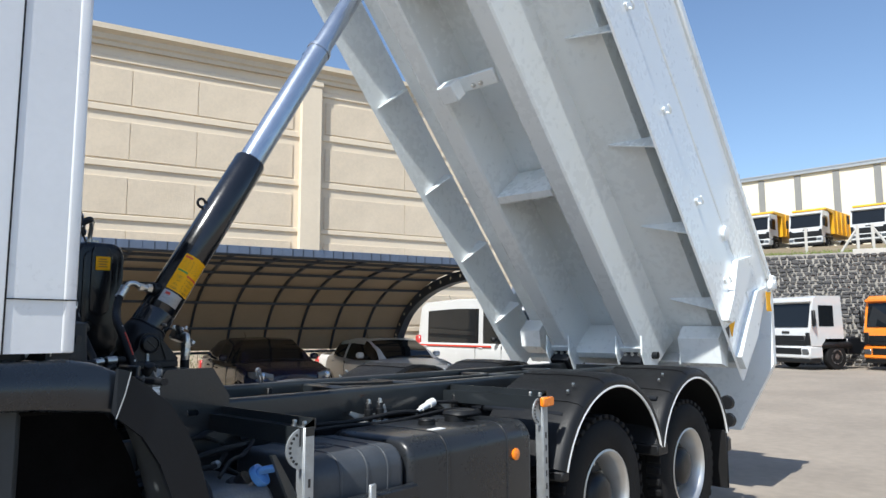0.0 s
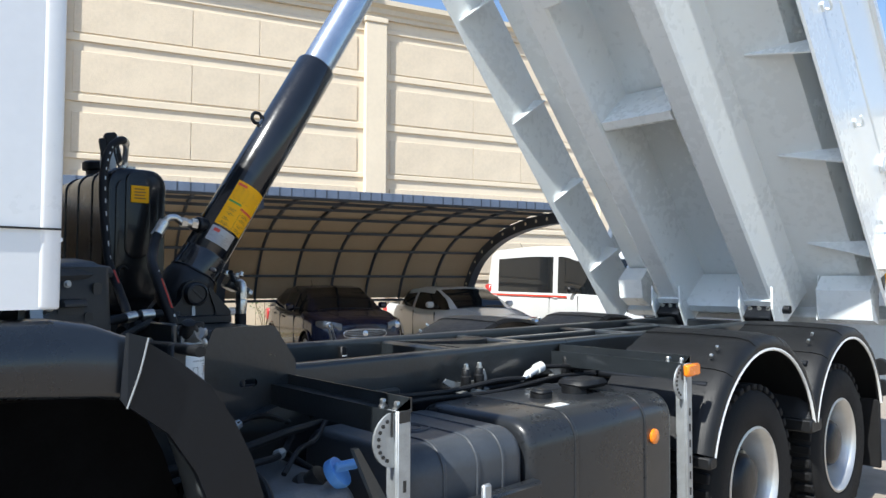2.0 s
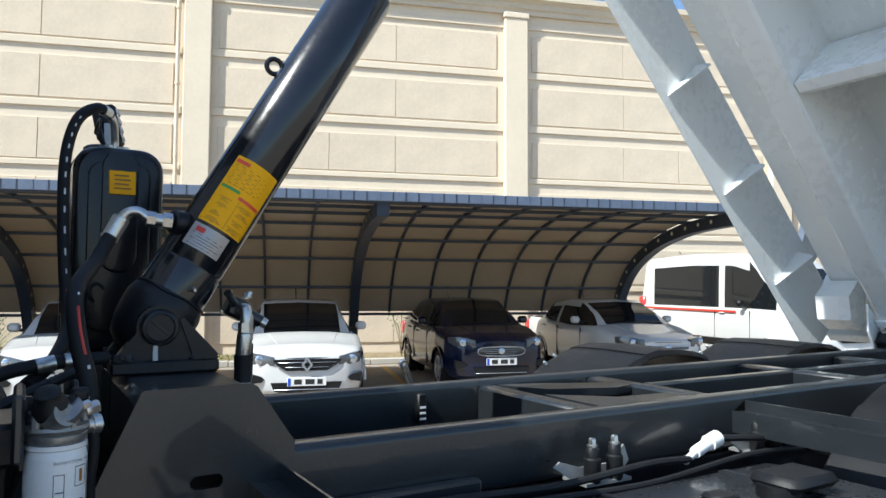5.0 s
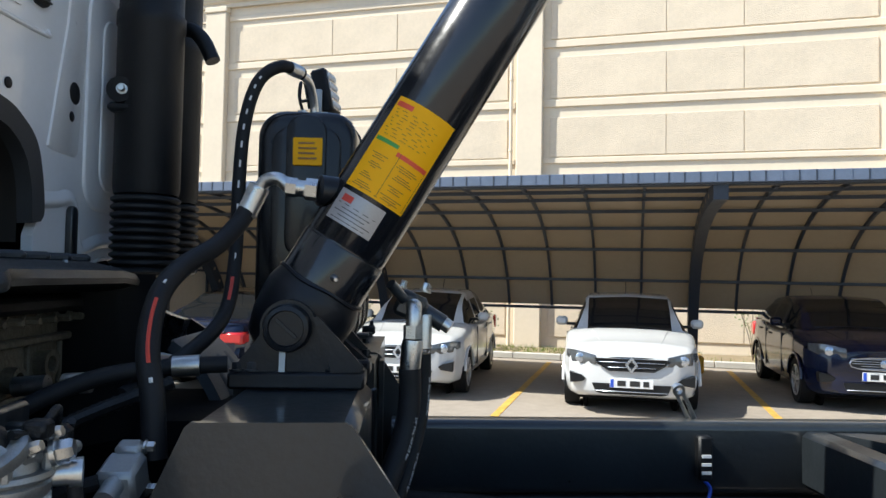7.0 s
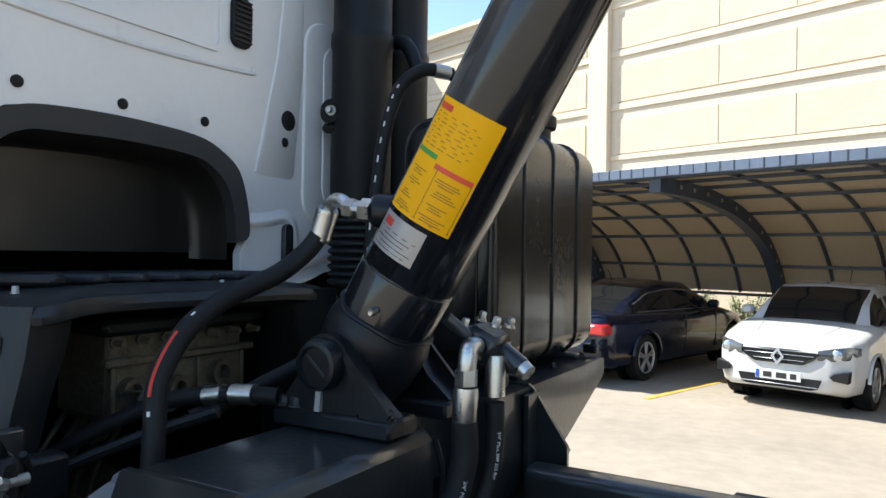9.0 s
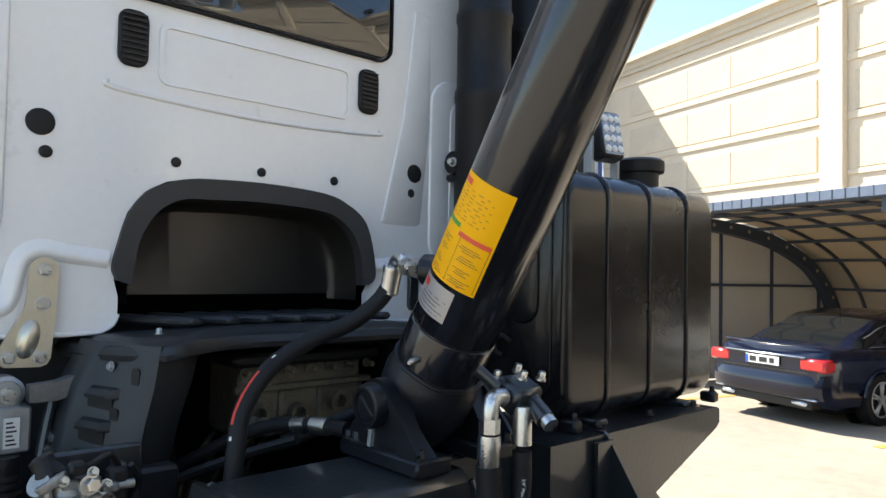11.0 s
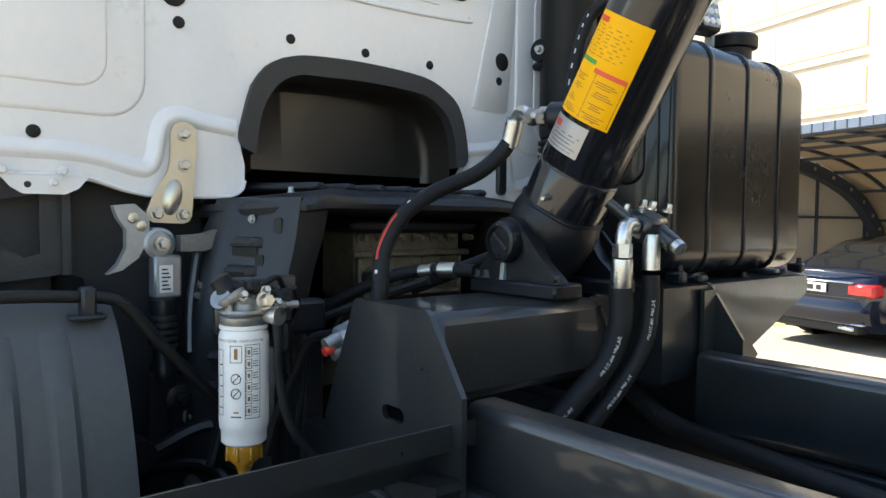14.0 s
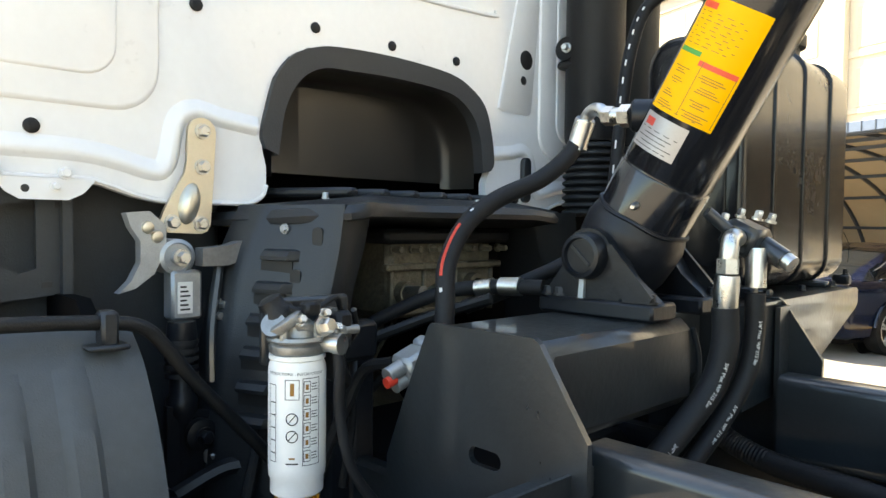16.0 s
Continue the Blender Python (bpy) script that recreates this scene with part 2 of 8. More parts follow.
def box(x0, x1, y0, y1, z0, z1, b=0.0):
    """Box with chamfered edges of width b."""
    if b <= 0:
        v = [(x, y, z) for x in (x0, x1) for y in (y0, y1) for z in (z0, z1)]
        return v, [(0, 1, 3, 2), (4, 6, 7, 5), (0, 4, 5, 1), (2, 3, 7, 6), (0, 2, 6, 4), (1, 5, 7, 3)]
    b = min(b, (x1 - x0) * 0.49, (y1 - y0) * 0.49, (z1 - z0) * 0.49)
    lo, hi = (x0, y0, z0), (x1, y1, z1)
    v, idx = [], {}
    for c in [(i, j, k) for i in (0, 1) for j in (0, 1) for k in (0, 1)]:
        for a in range(3):
            p = [(hi[q] - b if c[q] else lo[q] + b) for q in range(3)]
            p[a] = hi[a] if c[a] else lo[a]
            idx[c, a] = len(v)
            v.append(tuple(p))
    f = []
    for a in range(3):
        o1, o2 = (a + 1) % 3, (a + 2) % 3
        for s in (0, 1):
            q = []
            for s1, s2 in ((0, 0), (1, 0), (1, 1), (0, 1)):
                c = [0, 0, 0]
                c[a], c[o1], c[o2] = s, s1, s2
                q.append(idx[tuple(c), a])
            f.append(tuple(q if s else q[::-1]))
        for s1 in (0, 1):
            for s2 in (0, 1):
                c0, c1 = [0, 0, 0], [0, 0, 0]
                c0[a], c1[a] = 0, 1
                for c in (c0, c1):
                    c[o1], c[o2] = s1, s2
                q = [idx[tuple(c0), o1], idx[tuple(c1), o1], idx[tuple(c1), o2], idx[tuple(c0), o2]]
                f.append(tuple(q if s1 != s2 else q[::-1]))
    for c in [(i, j, k) for i in (0, 1) for j in (0, 1) for k in (0, 1)]:
        q = [idx[c, 0], idx[c, 1], idx[c, 2]]
        f.append(tuple(q if sum(c) % 2 else q[::-1]))
    return v, f


def lathe(p0, p1, profile, seg=24, caps=True):
    """Turned body: profile of (radius, distance from p0 towards p1)."""
    p0, ax = Vector(p0), (Vector(p1) - Vector(p0)).normalized()
    a = ax.orthogonal().normalized()
    b = ax.cross(a)
    v, f = [], []
    for r, h in profile:
        for i in range(seg):
            t = 2 * math.pi * i / seg
            v.append(tuple(p0 + ax * h + (a * math.cos(t) + b * math.sin(t)) * r))
    for k in range(len(profile) - 1):
        for i in range(seg):
            j = (i + 1) % seg
            f.append((k * seg + i, k * seg + j, (k + 1) * seg + j, (k + 1) * seg + i))
    if caps:
        f.append(tuple(range(seg))[::-1])
        f.append(tuple(range((len(profile) - 1) * seg, len(profile) * seg)))
    return v, f


def rod(p0, p1, r, seg=16, b=0.0):
    h = (Vector(p1) - Vector(p0)).length
    pr = [(r, 0), (r, h)] if b <= 0 else [(r - b, 0), (r, b), (r, h - b), (r - b, h)]
    return lathe(p0, p1, pr, seg)


def ring(p0, p1, r_in, r_out, seg=24):
    h = (Vector(p1) - Vector(p0)).length
    g = lathe(p0, p1, [(r_in, 0), (r_out, 0), (r_out, h), (r_in, h), (r_in, 0)], seg)
    return g[0], g[1][:-2]


def smooth_path(pts, n=8):
    """Points along a smooth curve through pts."""
    P = [Vector(p) for p in pts]
    P = [P[0] * 2 - P[1]] + P + [P[-1] * 2 - P[-2]]
    out = []
    for i in range(1, len(P) - 2):
        for k in range(n):
            t = k / n
            a, b, c, d = P[i - 1], P[i], P[i + 1], P[i + 2]
            out.append(0.5 * ((2 * b) + (c - a) * t + (2 * a - 5 * b + 4 * c - d) * t * t + (3 * b - a - 3 * c + d) * t ** 3))
    out.append(P[-2])
    return out


def tube(pts, r, seg=10, n=8, smooth=True, wave=0.0):
    path = smooth_path(pts, n) if smooth else [Vector(p) for p in pts]
    v, f = [], []
    t0 = (path[1] - path[0]).normalized()
    a = t0.orthogonal().normalized()
    for i, p in enumerate(path):
        t = (path[min(i + 1, len(path) - 1)] - path[max(i - 1, 0)]).normalized()
        a = (a - t * a.dot(t)).normalized()
        b = t.cross(a)
        rr = r * (1 + wave * (i % 2)) if wave else r
        for k in range(seg):
            w = 2 * math.pi * k / seg
            v.append(tuple(p + (a * math.cos(w) + b * math.sin(w)) * rr))
    for i in range(len(path) - 1):
        for k in range(seg):
            j = (k + 1) % seg
            f.append((i * seg + k, i * seg + j, (i + 1) * seg + j, (i + 1) * seg + k))
    f.append(tuple(range(seg))[::-1])
    f.append(tuple(range((len(path) - 1) * seg, len(path) * seg)))
    return v, f


def prism(poly, axis, a0, a1):
    """Polygon in the two other axes, drawn out from a0 to a1 along axis."""
    def put(p, a):
        if axis == "x":
            return (a, p[0], p[1])
        if axis == "y":
            return (p[0], a, p[1])
        return (p[0], p[1], a)
    n = len(poly)
    v = [put(p, a0) for p in poly] + [put(p, a1) for p in poly]
    f = [tuple(range(n))[::-1], tuple(range(n, 2 * n))]
    f += [(i, (i + 1) % n, n + (i + 1) % n, n + i) for i in range(n)]
    return v, f


def frame_prism(outer, inner, axis, a0, a1):
    """Plate between two outlines of as many points."""
    n = len(outer)
    def put(p, a):
        if axis == "x":
            return (a, p[0], p[1])
        if axis == "y":
            return (p[0], a, p[1])
        return (p[0], p[1], a)
    v = [put(p, a) for a in (a0, a1) for p in list(outer) + list(inner)]
    f = []
    for i in range(n):
        j = (i + 1) % n
        f.append((i, j, n + j, n + i))
        f.append((2 * n + i, 3 * n + i, 3 * n + j, 2 * n + j))
        f.append((i, 2 * n + i, 2 * n + j, j))
        f.append((n + i, n + j, 3 * n + j, 3 * n + i))
    return v, f


def rrect(u0, u1, v0, v1, r, n=5):
    """Rounded rectangle outline."""
    out = []
    for cu, cv, a0 in ((u1 - r, v1 - r, 0), (u0 + r, v1 - r, 90), (u0 + r, v0 + r, 180), (u1 - r, v0 + r, 270)):
        for k in range(n + 1):
            a = radians(a0 + 90 * k / n)
            out.append((cu + r * math.cos(a), cv + r * math.sin(a)))
    return out


def loft(rows, close=False, caps=False):
    n, v, f = len(rows[0]), [], []
    for r in rows:
        v += [tuple(p) for p in r]
    for i in range(len(rows) - 1):
        for k in range(n if close else n - 1):
            j = (k + 1) % n
            f.append((i * n + k, i * n + j, (i + 1) * n + j, (i + 1) * n + k))
    if caps:
        f.append(tuple(range(n))[::-1])
        f.append(tuple(range((len(rows) - 1) * n, len(rows) * n)))
    return v, f


def pillow_box(axis, a0, a1, outline, r=0.04, n=4):
    """Outline drawn out along axis with rounded rims at both ends."""
    cu = sum(p[0] for p in outline) / len(outline)
    cv = sum(p[1] for p in outline) / len(outline)
    rows = []
    steps = [(a0 + r * (1 - math.cos(radians(90 * k / n))), r * (1 - math.sin(radians(90 * k / n)))) for k in range(n + 1)]
    steps += [(a1 - r * (1 - math.cos(radians(90 * k / n))), r * (1 - math.sin(radians(90 * k / n)))) for k in range(n, -1, -1)]
    for a, inset in steps:
        row = []
        for u, w in outline:
            d = math.hypot(u - cu, w - cv) or 1
            s = (d - inset) / d
            p = (cu + (u - cu) * s, cv + (w - cv) * s)
            row.append((a, *p) if axis == "x" else (p[0], a, p[1]) if axis == "y" else (*p, a))
        rows.append(row)
    return loft(rows, True, True)


def words(text, size):
    """Flat letters of the built-in font: points, faces and the width of the line."""
    cu = bpy.data.curves.new("letters", "FONT")
    cu.body, cu.size, cu.resolution_u = text, size, 2
    ob = bpy.data.objects.new("letters", cu)
    scene.collection.objects.link(ob)
    me = ob.to_mesh()
    g = [tuple(q.co) for q in me.vertices], [tuple(p.vertices) for p in me.polygons]
    ob.to_mesh_clear()
    bpy.data.objects.remove(ob)
    bpy.data.curves.remove(cu)
    return g[0], g[1], max(p[0] for p in g[0])


def words_on_hose(text, size, path, start, r, turn):
    """Letters laid along a hose, reading downwards; turn is the side of the hose that they face."""
    v, f, _ = words(text, size)
    run = [0.0]
    for a, b in zip(path[:-1], path[1:]):
        run.append(run[-1] + (b - a).length)
    out = []
    face = Vector((math.cos(turn), math.sin(turn), 0))
    for x, y, _ in v:
        d = min(start + x, run[-1] - 1e-4)
        i = max(k for k in range(len(run) - 1) if run[k] <= d)
        c = path[i].lerp(path[i + 1], (d - run[i]) / (run[i + 1] - run[i]))
        t = (path[i + 1] - path[i]).normalized()
        n = (face - t * face.dot(t)).normalized()
        a = (y - size * 0.35) / r
        out.append(tuple(c + (n * math.cos(a) + n.cross(t) * math.sin(a)) * r))
    return out, f


def thing(name, label, category, at=(0, 0, 0), group="", kind=""):
    """An Empty at its base that parents the parts."""
    e = new(name)
    e.location = at
    e.empty_display_size = 0.1
    return tagged(e, label, category, group, kind)


def make(name, g, material, smooth=40):
    me = bpy.data.meshes.new(name)
    me.from_pydata([tuple(p) for p in g[0]], [], [tuple(q) for q in g[1]])
    bm = bmesh.new()
    bm.from_mesh(me)
    bmesh.ops.recalc_face_normals(bm, faces=bm.faces)
    bm.to_mesh(me)
    bm.free()
    if smooth:
        me.polygons.foreach_set("use_smooth", [True] * len(me.polygons))
        me.set_sharp_from_angle(angle=radians(smooth))
    me.materials.append(material)
    return new(name, me)


def offset_of(ob):
    m = Matrix.Identity(4)
    while ob:
        m = Matrix.Translation(ob.location) @ m if ob.type == "EMPTY" else m
        ob = ob.parent
    return m


def part(name, g, material, parent, label="", smooth=40):
    """One mesh object under a thing or a part; the shape is given in the thing's own build space."""
    ob = make(name, g, material, smooth)
    ob.parent = parent
    top = parent if parent.type == "EMPTY" else None
    if top is not None:
        ob.matrix_parent_inverse = Matrix.Translation(-Vector(top.location))
    return tagged(ob, label)


def solo(name, g, material, label, category, kind="", group="", smooth=40):
    return tagged(make(name, g, material, smooth), label, category, group, kind)


def like(ob, m, parent=None):
    """Another piece on the same mesh."""
    o = bpy.data.objects.new(ob.name, ob.data)
    scene.collection.objects.link(o)
    o.parent = parent if parent else ob.parent
    o.matrix_parent_inverse = ob.matrix_parent_inverse
    o.matrix_basis = m
    return o


# ---- yard, building and carport ----
ENV = Matrix.Translation((-2.156, 14.628, 0)) @ Matrix.Rotation(radians(-18), 4, "Z")


def in_env(g):
    return xf(g, ENV)


solo("ground", ([(-400, -400, 0), (400, -400, 0), (400, 400, 0), (-400, 400, 0)], [(0, 1, 2, 3)]), cement,
     "sunlit pale concrete yard with faint stains", "ground", "structure", smooth=0)

U0, U1 = -11.3, 26.5
wall = solo("wall_north", in_env(box(U0, U1, 7.06, 7.5, 0, 9.0)), render_cream,
            "tall cream rendered factory wall with panels", "wall", "structure", smooth=0)
PIL = [-10.3, -2.05, 6.44, 14.3, 22.16, 30.02]
prof = [(7.5, 8.85), (6.96, 8.85), (6.96, 8.96), (6.90, 9.0), (6.90, 9.13), (6.80, 9.2), (6.76, 9.2), (6.76, 9.34), (7.5, 9.38)]
part("cornice", in_env(prism(prof, "x", U0, U1)), cornice_mat, wall, "weathered moulded cornice", smooth=0)
for p in PIL[1:-1]:
    part("pilaster", in_env(join(box(p - 0.31, p + 0.31, 6.86, 7.06, 0, 8.7, 0.02), box(p - 0.34, p + 0.34, 6.83, 7.06, 8.7, 8.85, 0.02))), render_cream, wall, smooth=0)
for z0, z1 in ((8.48, 8.62), (7.16, 7.33), (5.74, 5.91), (4.40, 4.53), (3.0, 3.14), (1.6, 1.74)):
    part("band", in_env(box(U0 + 0.02, U1, 7.015, 7.06, z0, z1, 0.012)), render_cream, wall, smooth=0)
panel_mesh = {}
for p, p_next in zip(PIL[:-1], PIL[1:]):
    k_w = (p_next - p) / 7.86
    for a, b in [(q0 * k_w, q1 * k_w) for q0, q1 in ((0.47, 3.083), (3.099, 4.722), (4.738, 7.36))]:
        for z0, z1 in ((7.37, 8.31), (5.96, 6.93), (4.56, 5.49), (3.2, 4.14), (1.8, 2.72), (0.35, 1.35)):
            if p + b < U0 + 0.3 or p + b > U1:
                continue
            key = (round(a, 2), z0)
            if key not in panel_mesh:
                panel_mesh[key] = make("wall_panel", box(0, b - a, -0.03, 0, 0, z1 - z0, 0.007), panel_cream, 0)
                ob = panel_mesh[key]
                ob.parent = wall
            else:
                ob = like(panel_mesh[key], Matrix.Identity(4), wall)
            ob.matrix_basis = ENV @ Matrix.Translation((p + a, 7.06, z0))
part("downpipe", in_env(join(rod((6.0, 6.93, 0), (6.0, 6.93, 8.8), 0.045, 12), *[ring((6.0, 6.93, z), (6.0, 6.93, z + 0.05), 0.04, 0.06, 12) for z in (2, 4.7, 6.4, 8.2)])), render_cream, wall)
fl = thing("floodlight", "small weathered floodlight on the cornice", "floodlight", ENV @ Vector((14.1, 6.75, 9.38)))
part("housing", in_env(box(13.95, 14.25, 6.6, 6.85, 9.44, 9.62, 0.03)), grey_plastic, fl)
part("foot", in_env(box(14.05, 14.15, 6.75, 6.85, 9.36, 9.46, 0.01)), grey_plastic, fl)

side = thing("office_building", "white rendered building with a blue roof band", "building", ENV @ Vector((-14, 4, 0)))
part("wall", in_env(box(-22, -11.32, -3, 7.04, 0, 9.5)), white_render, side, smooth=0)
part("roof_band", in_env(box(-22.05, -11.27, -3.05, 7.04, 9.5, 10.85, 0.02)), blue_clad, side, "blue metal cladding band", smooth=0)
part("downpipe", in_env(rod((-11.22, 6.85, 0), (-11.22, 6.85, 9.5), 0.07, 10)), blue_clad, side)
for n0 in (5.75, 3.2, 0.6):
    for h0 in (5.2, 2.0):
        w = part("window", in_env(join(box(-11.32, -11.27, n0, n0 + 0.06, h0, h0 + 1.4), box(-11.32, -11.27, n0 + 0.84, n0 + 0.9, h0, h0 + 1.4),
                                       box(-11.32, -11.27, n0 + 0.06, n0 + 0.84, h0 + 1.34, h0 + 1.4), box(-11.32, -11.27, n0 + 0.06, n0 + 0.84, h0, h0 + 0.06))), galv, side, smooth=0)
        part("pane", in_env(box(-11.31, -11.30, n0 + 0.06, n0 + 0.84, h0 + 0.06, h0 + 1.34)), glass_dark, w, smooth=0)

# kerb, verge and planting behind the stalls
for k in range(27):
    g = box(k * 1.0 - 0.6, k * 1.0 + 0.39, 5.30, 5.44, 0, 0.13, 0.015)
    solo("kerb_stone", in_env(g), kerb_mat, "pale concrete kerb stone beside the grass verge", "kerb", "structure", smooth=0)
solo("verge", in_env(box(-11.2, 26.4, 5.44, 7.05, -0.02, 0.10)), soil, "dry earth verge along the factory wall", "verge", "structure", smooth=0)
rng = random.Random(5)
gv, gf = [], []
for _ in range(9000):
    u, n = rng.uniform(-0.5, 26), rng.uniform(5.46, 6.95)
    if noise.noise(Vector((u * 0.7, n * 0.9, 3))) < -0.12:
        continue
    a, h, l = rng.uniform(0, 6.28), rng.uniform(0.04, 0.13), rng.uniform(-0.05, 0.05)
    o = len(gv)
    gv += [(u + 0.008 * math.cos(a), n + 0.008 * math.sin(a), 0.09), (u - 0.008 * math.cos(a), n - 0.008 * math.sin(a), 0.09), (u + l, n + l * 0.6, 0.09 + h)]
    gf.append((o, o + 1, o + 2))
solo("grass", in_env((gv, gf)), grass_mat, "short dry yellow-green grass on the verge", "grass", "stuff", smooth=0)


def shrub(u, n, h, label, leaves, spread, mat_leaf):
    s = thing("shrub", label, "shrub", ENV @ Vector((u, n, 0.1)), "verge shrubs")
    r = random.Random(int(u * 10) + 7)
    stems, v, f = [], [], []
    for _ in range(9):
        a, t = r.uniform(0, 6.28), r.uniform(0.25, 1.0)
        tip = Vector((u + math.cos(a) * spread * t, n + math.sin(a) * spread * 0.7 * t, 0.1 + h * r.uniform(0.6, 1)))
        mid = Vector((u + math.cos(a) * spread * t * 0.35, n + math.sin(a) * spread * 0.25 * t, 0.1 + h * 0.45))
        stems.append(tube([(u, n, 0.08), mid, tip], 0.008, 5, 4))
        for _ in range(leaves):
            q = r.random() ** 0.6
            c = mid.lerp(tip, q) + Vector((r.uniform(-1, 1), r.uniform(-1, 1), r.uniform(-1, 1))) * 0.09
            d = Vector((r.uniform(-1, 1), r.uniform(-1, 1), r.uniform(-0.4, 1))).normalized() * r.uniform(0.04, 0.08)
            w = d.orthogonal().normalized() * 0.016
            o = len(v)
            v += [tuple(c), tuple(c + d * 0.5 + w), tuple(c + d), tuple(c + d * 0.5 - w)]
            f.append((o, o + 1, o + 2, o + 3))
    part("stems", in_env(join(*stems)), bark, s)
    part("leaves", in_env((v, f)), mat_leaf, s, smooth=0)


for u, n, h, lv in ((11.2, 6.1, 1.1, 16), (8.1, 6.2, 0.9, 14), (5.6, 6.0, 0.9, 22), (13.9, 6.2, 0.8, 16), (2.4, 6.2, 1.0, 30), (1.4, 6.0, 1.2, 40), (4.0, 6.2, 1.0, 30)):
    shrub(u, n, h, "sparse shrub with small green leaves on the verge", lv, 0.45, leaf_mat)



def spiky_plant(u, n, h):
    """A clump of long stiff leaves rising from one root."""
    s = thing("spiky_plant", "dark green clump of long pointed leaves on the verge", "plant", ENV @ Vector((u, n, 0.1)))
    r = random.Random(21)
    v, f = [], []
    for _ in range(70):
        a, lean, l = r.uniform(0, 6.28), r.uniform(0.15, 1.1), h * r.uniform(0.7, 1.1)
        out = Vector((math.cos(a), math.sin(a), 0))
        side = Vector((-math.sin(a), math.cos(a), 0))
        base = Vector((u, n, 0.09)) + out * 0.06
        o = len(v)
        for q, w in ((0, 0.018), (0.4, 0.022), (0.75, 0.014)):
            c = base + out * (math.sin(lean) * l * q) + Vector((0, 0, math.cos(lean) * l * q - 0.10 * l * q * q))
            v += [tuple(c - side * w), tuple(c + side * w)]
        v.append(tuple(base + out * (math.sin(lean) * l) + Vector((0, 0, math.cos(lean) * l - 0.10 * l))))
        f += [(o, o + 1, o + 3, o + 2), (o + 2, o + 3, o + 5, o + 4), (o + 4, o + 5, o + 6)]
    part("leaves", in_env((v, f)), leaf_mat, s, smooth=0)
    part("root", in_env(lathe((u, n, 0.06), (u, n, 0.2), [(0.07, 0), (0.08, 0.05), (0.04, 0.14)], 10)), bark, s)


spiky_plant(2.34, 6.2, 1.0)

# stall markings
for u in (7.15, 10.55, 13.3, 4.3, 1.2):
    g = prism([(u, 4.9), (u + 0.1, 4.9), (u + 0.1, -0.9), (u, -0.9)], "z", 0.004, 0.006)
    solo("stall_marking", in_env(g), line_paint, "worn yellow stall line painted on the concrete", "road marking", "structure", "stall lines", 0)

# carport
port = thing("carport", "long curved steel carport with brown sheeting over the stalls", "carport", ENV @ Vector((8, 4.4, 0)))
ARC = smooth_path([(4.75, 0, 0), (4.6, 0, 0.6), (4.42, 0, 1.2), (4.12, 0, 1.75), (3.55, 0, 2.3), (2.6, 0, 2.72), (1.6, 0, 2.93), (0.76, 0, 3.0), (0.0, 0, 3.02)], 4)
ARC = [(p.x, p.z) for p in ARC]


def arc_band(u0, u1, depth, lift, i0=0):
    """Curved bar along the carport's profile."""
    rows = []
    pts = ARC[i0:]
    for i, (n, h) in enumerate(pts):
        a, b = pts[max(i - 1, 0)], pts[min(i + 1, len(pts) - 1)]
        t = Vector((b[0] - a[0], b[1] - a[1])).normalized()
        nx, nz = t.y, -t.x
        if nz > 0 or nx > 0:
            nx, nz = -abs(nx), -abs(nz)
        o0, o1 = lift, lift + depth
        rows.append([(u0, n + nx * o0, h + nz * o0), (u1, n + nx * o0, h + nz * o0), (u1, n + nx * o1, h + nz * o1), (u0, n + nx * o1, h + nz * o1)])
    return loft(rows, True, True)


ARCHES = (0.0, 3.9, 9.9, 15.75)
for u in ARCHES:
    a = part("arch", in_env(arc_band(u - 0.09, u + 0.09, 0.22, 0.06)), carport_steel, port, "dark steel arch with round holes")
    for i in range(9, len(ARC) - 2, 2):
        n, h = ARC[i]
        p, q = ARC[i - 1], ARC[i + 1]
        t = Vector((q[0] - p[0], q[1] - p[1])).normalized()
        c = (n - abs(t.y) * 0.16, h - abs(t.x) * 0.16)
        part("arch_hole", in_env(rod((u - 0.095, *c), (u + 0.095, *c), 0.035, 10)), ware_cream if u > 15 else carport_sheet, a)
    part("foot_block", in_env(box(u - 0.2, u + 0.2, 4.3, 4.85, 0, 0.32, 0.03)), yellow_paint, port, "orange-painted foot block")
rib_u = [6.46 + 0.84 * k for k in range(-7, 4) if k != -3] + [10.65 + 0.84 * k for k in range(6)]
for u in rib_u:
    part("rib", in_env(arc_band(u - 0.022, u + 0.022, 0.055, 0.005, 8)), carport_steel, port)
for i in (8, 12, 16, 19, 22, 25, 28, 31):
    n, h = ARC[i]
    part("purlin", in_env(box(-0.05, 15.8, n - 0.075, n - 0.02, h - 0.085, h - 0.03, 0.006)), carport_steel, port, smooth=0)
us = sorted(list(rib_u) + list(ARCHES))
for u, w in zip(us[:-1], us[1:]):
    part("roof_sheet", in_env(arc_band(u + 0.002, w - 0.002, 0.008, -0.006, 8)), carport_sheet, port)
part("fascia", in_env(box(-0.1, 15.87, -0.09, -0.05, 2.95, 3.09, 0.006)), carport_top, port, "grey sheet edge with fold lines", smooth=0)
for k in range(84):
    u = -0.05 + k * 0.19
    part("fold", in_env(box(u, u + 0.014, -0.096, -0.088, 2.95, 3.09)), carport_steel if k % 4 else carport_top, port, smooth=0)
part("front_rail", in_env(box(-0.05, 15.8, -0.05, 0.02, 2.93, 2.99, 0.006)), carport_steel, port, smooth=0)
part("end_sheet", in_env(box(-0.16, -0.13, 0.0, 4.6, 0.03, 2.9)), panel_beige, port, "plain beige end sheet", smooth=0)
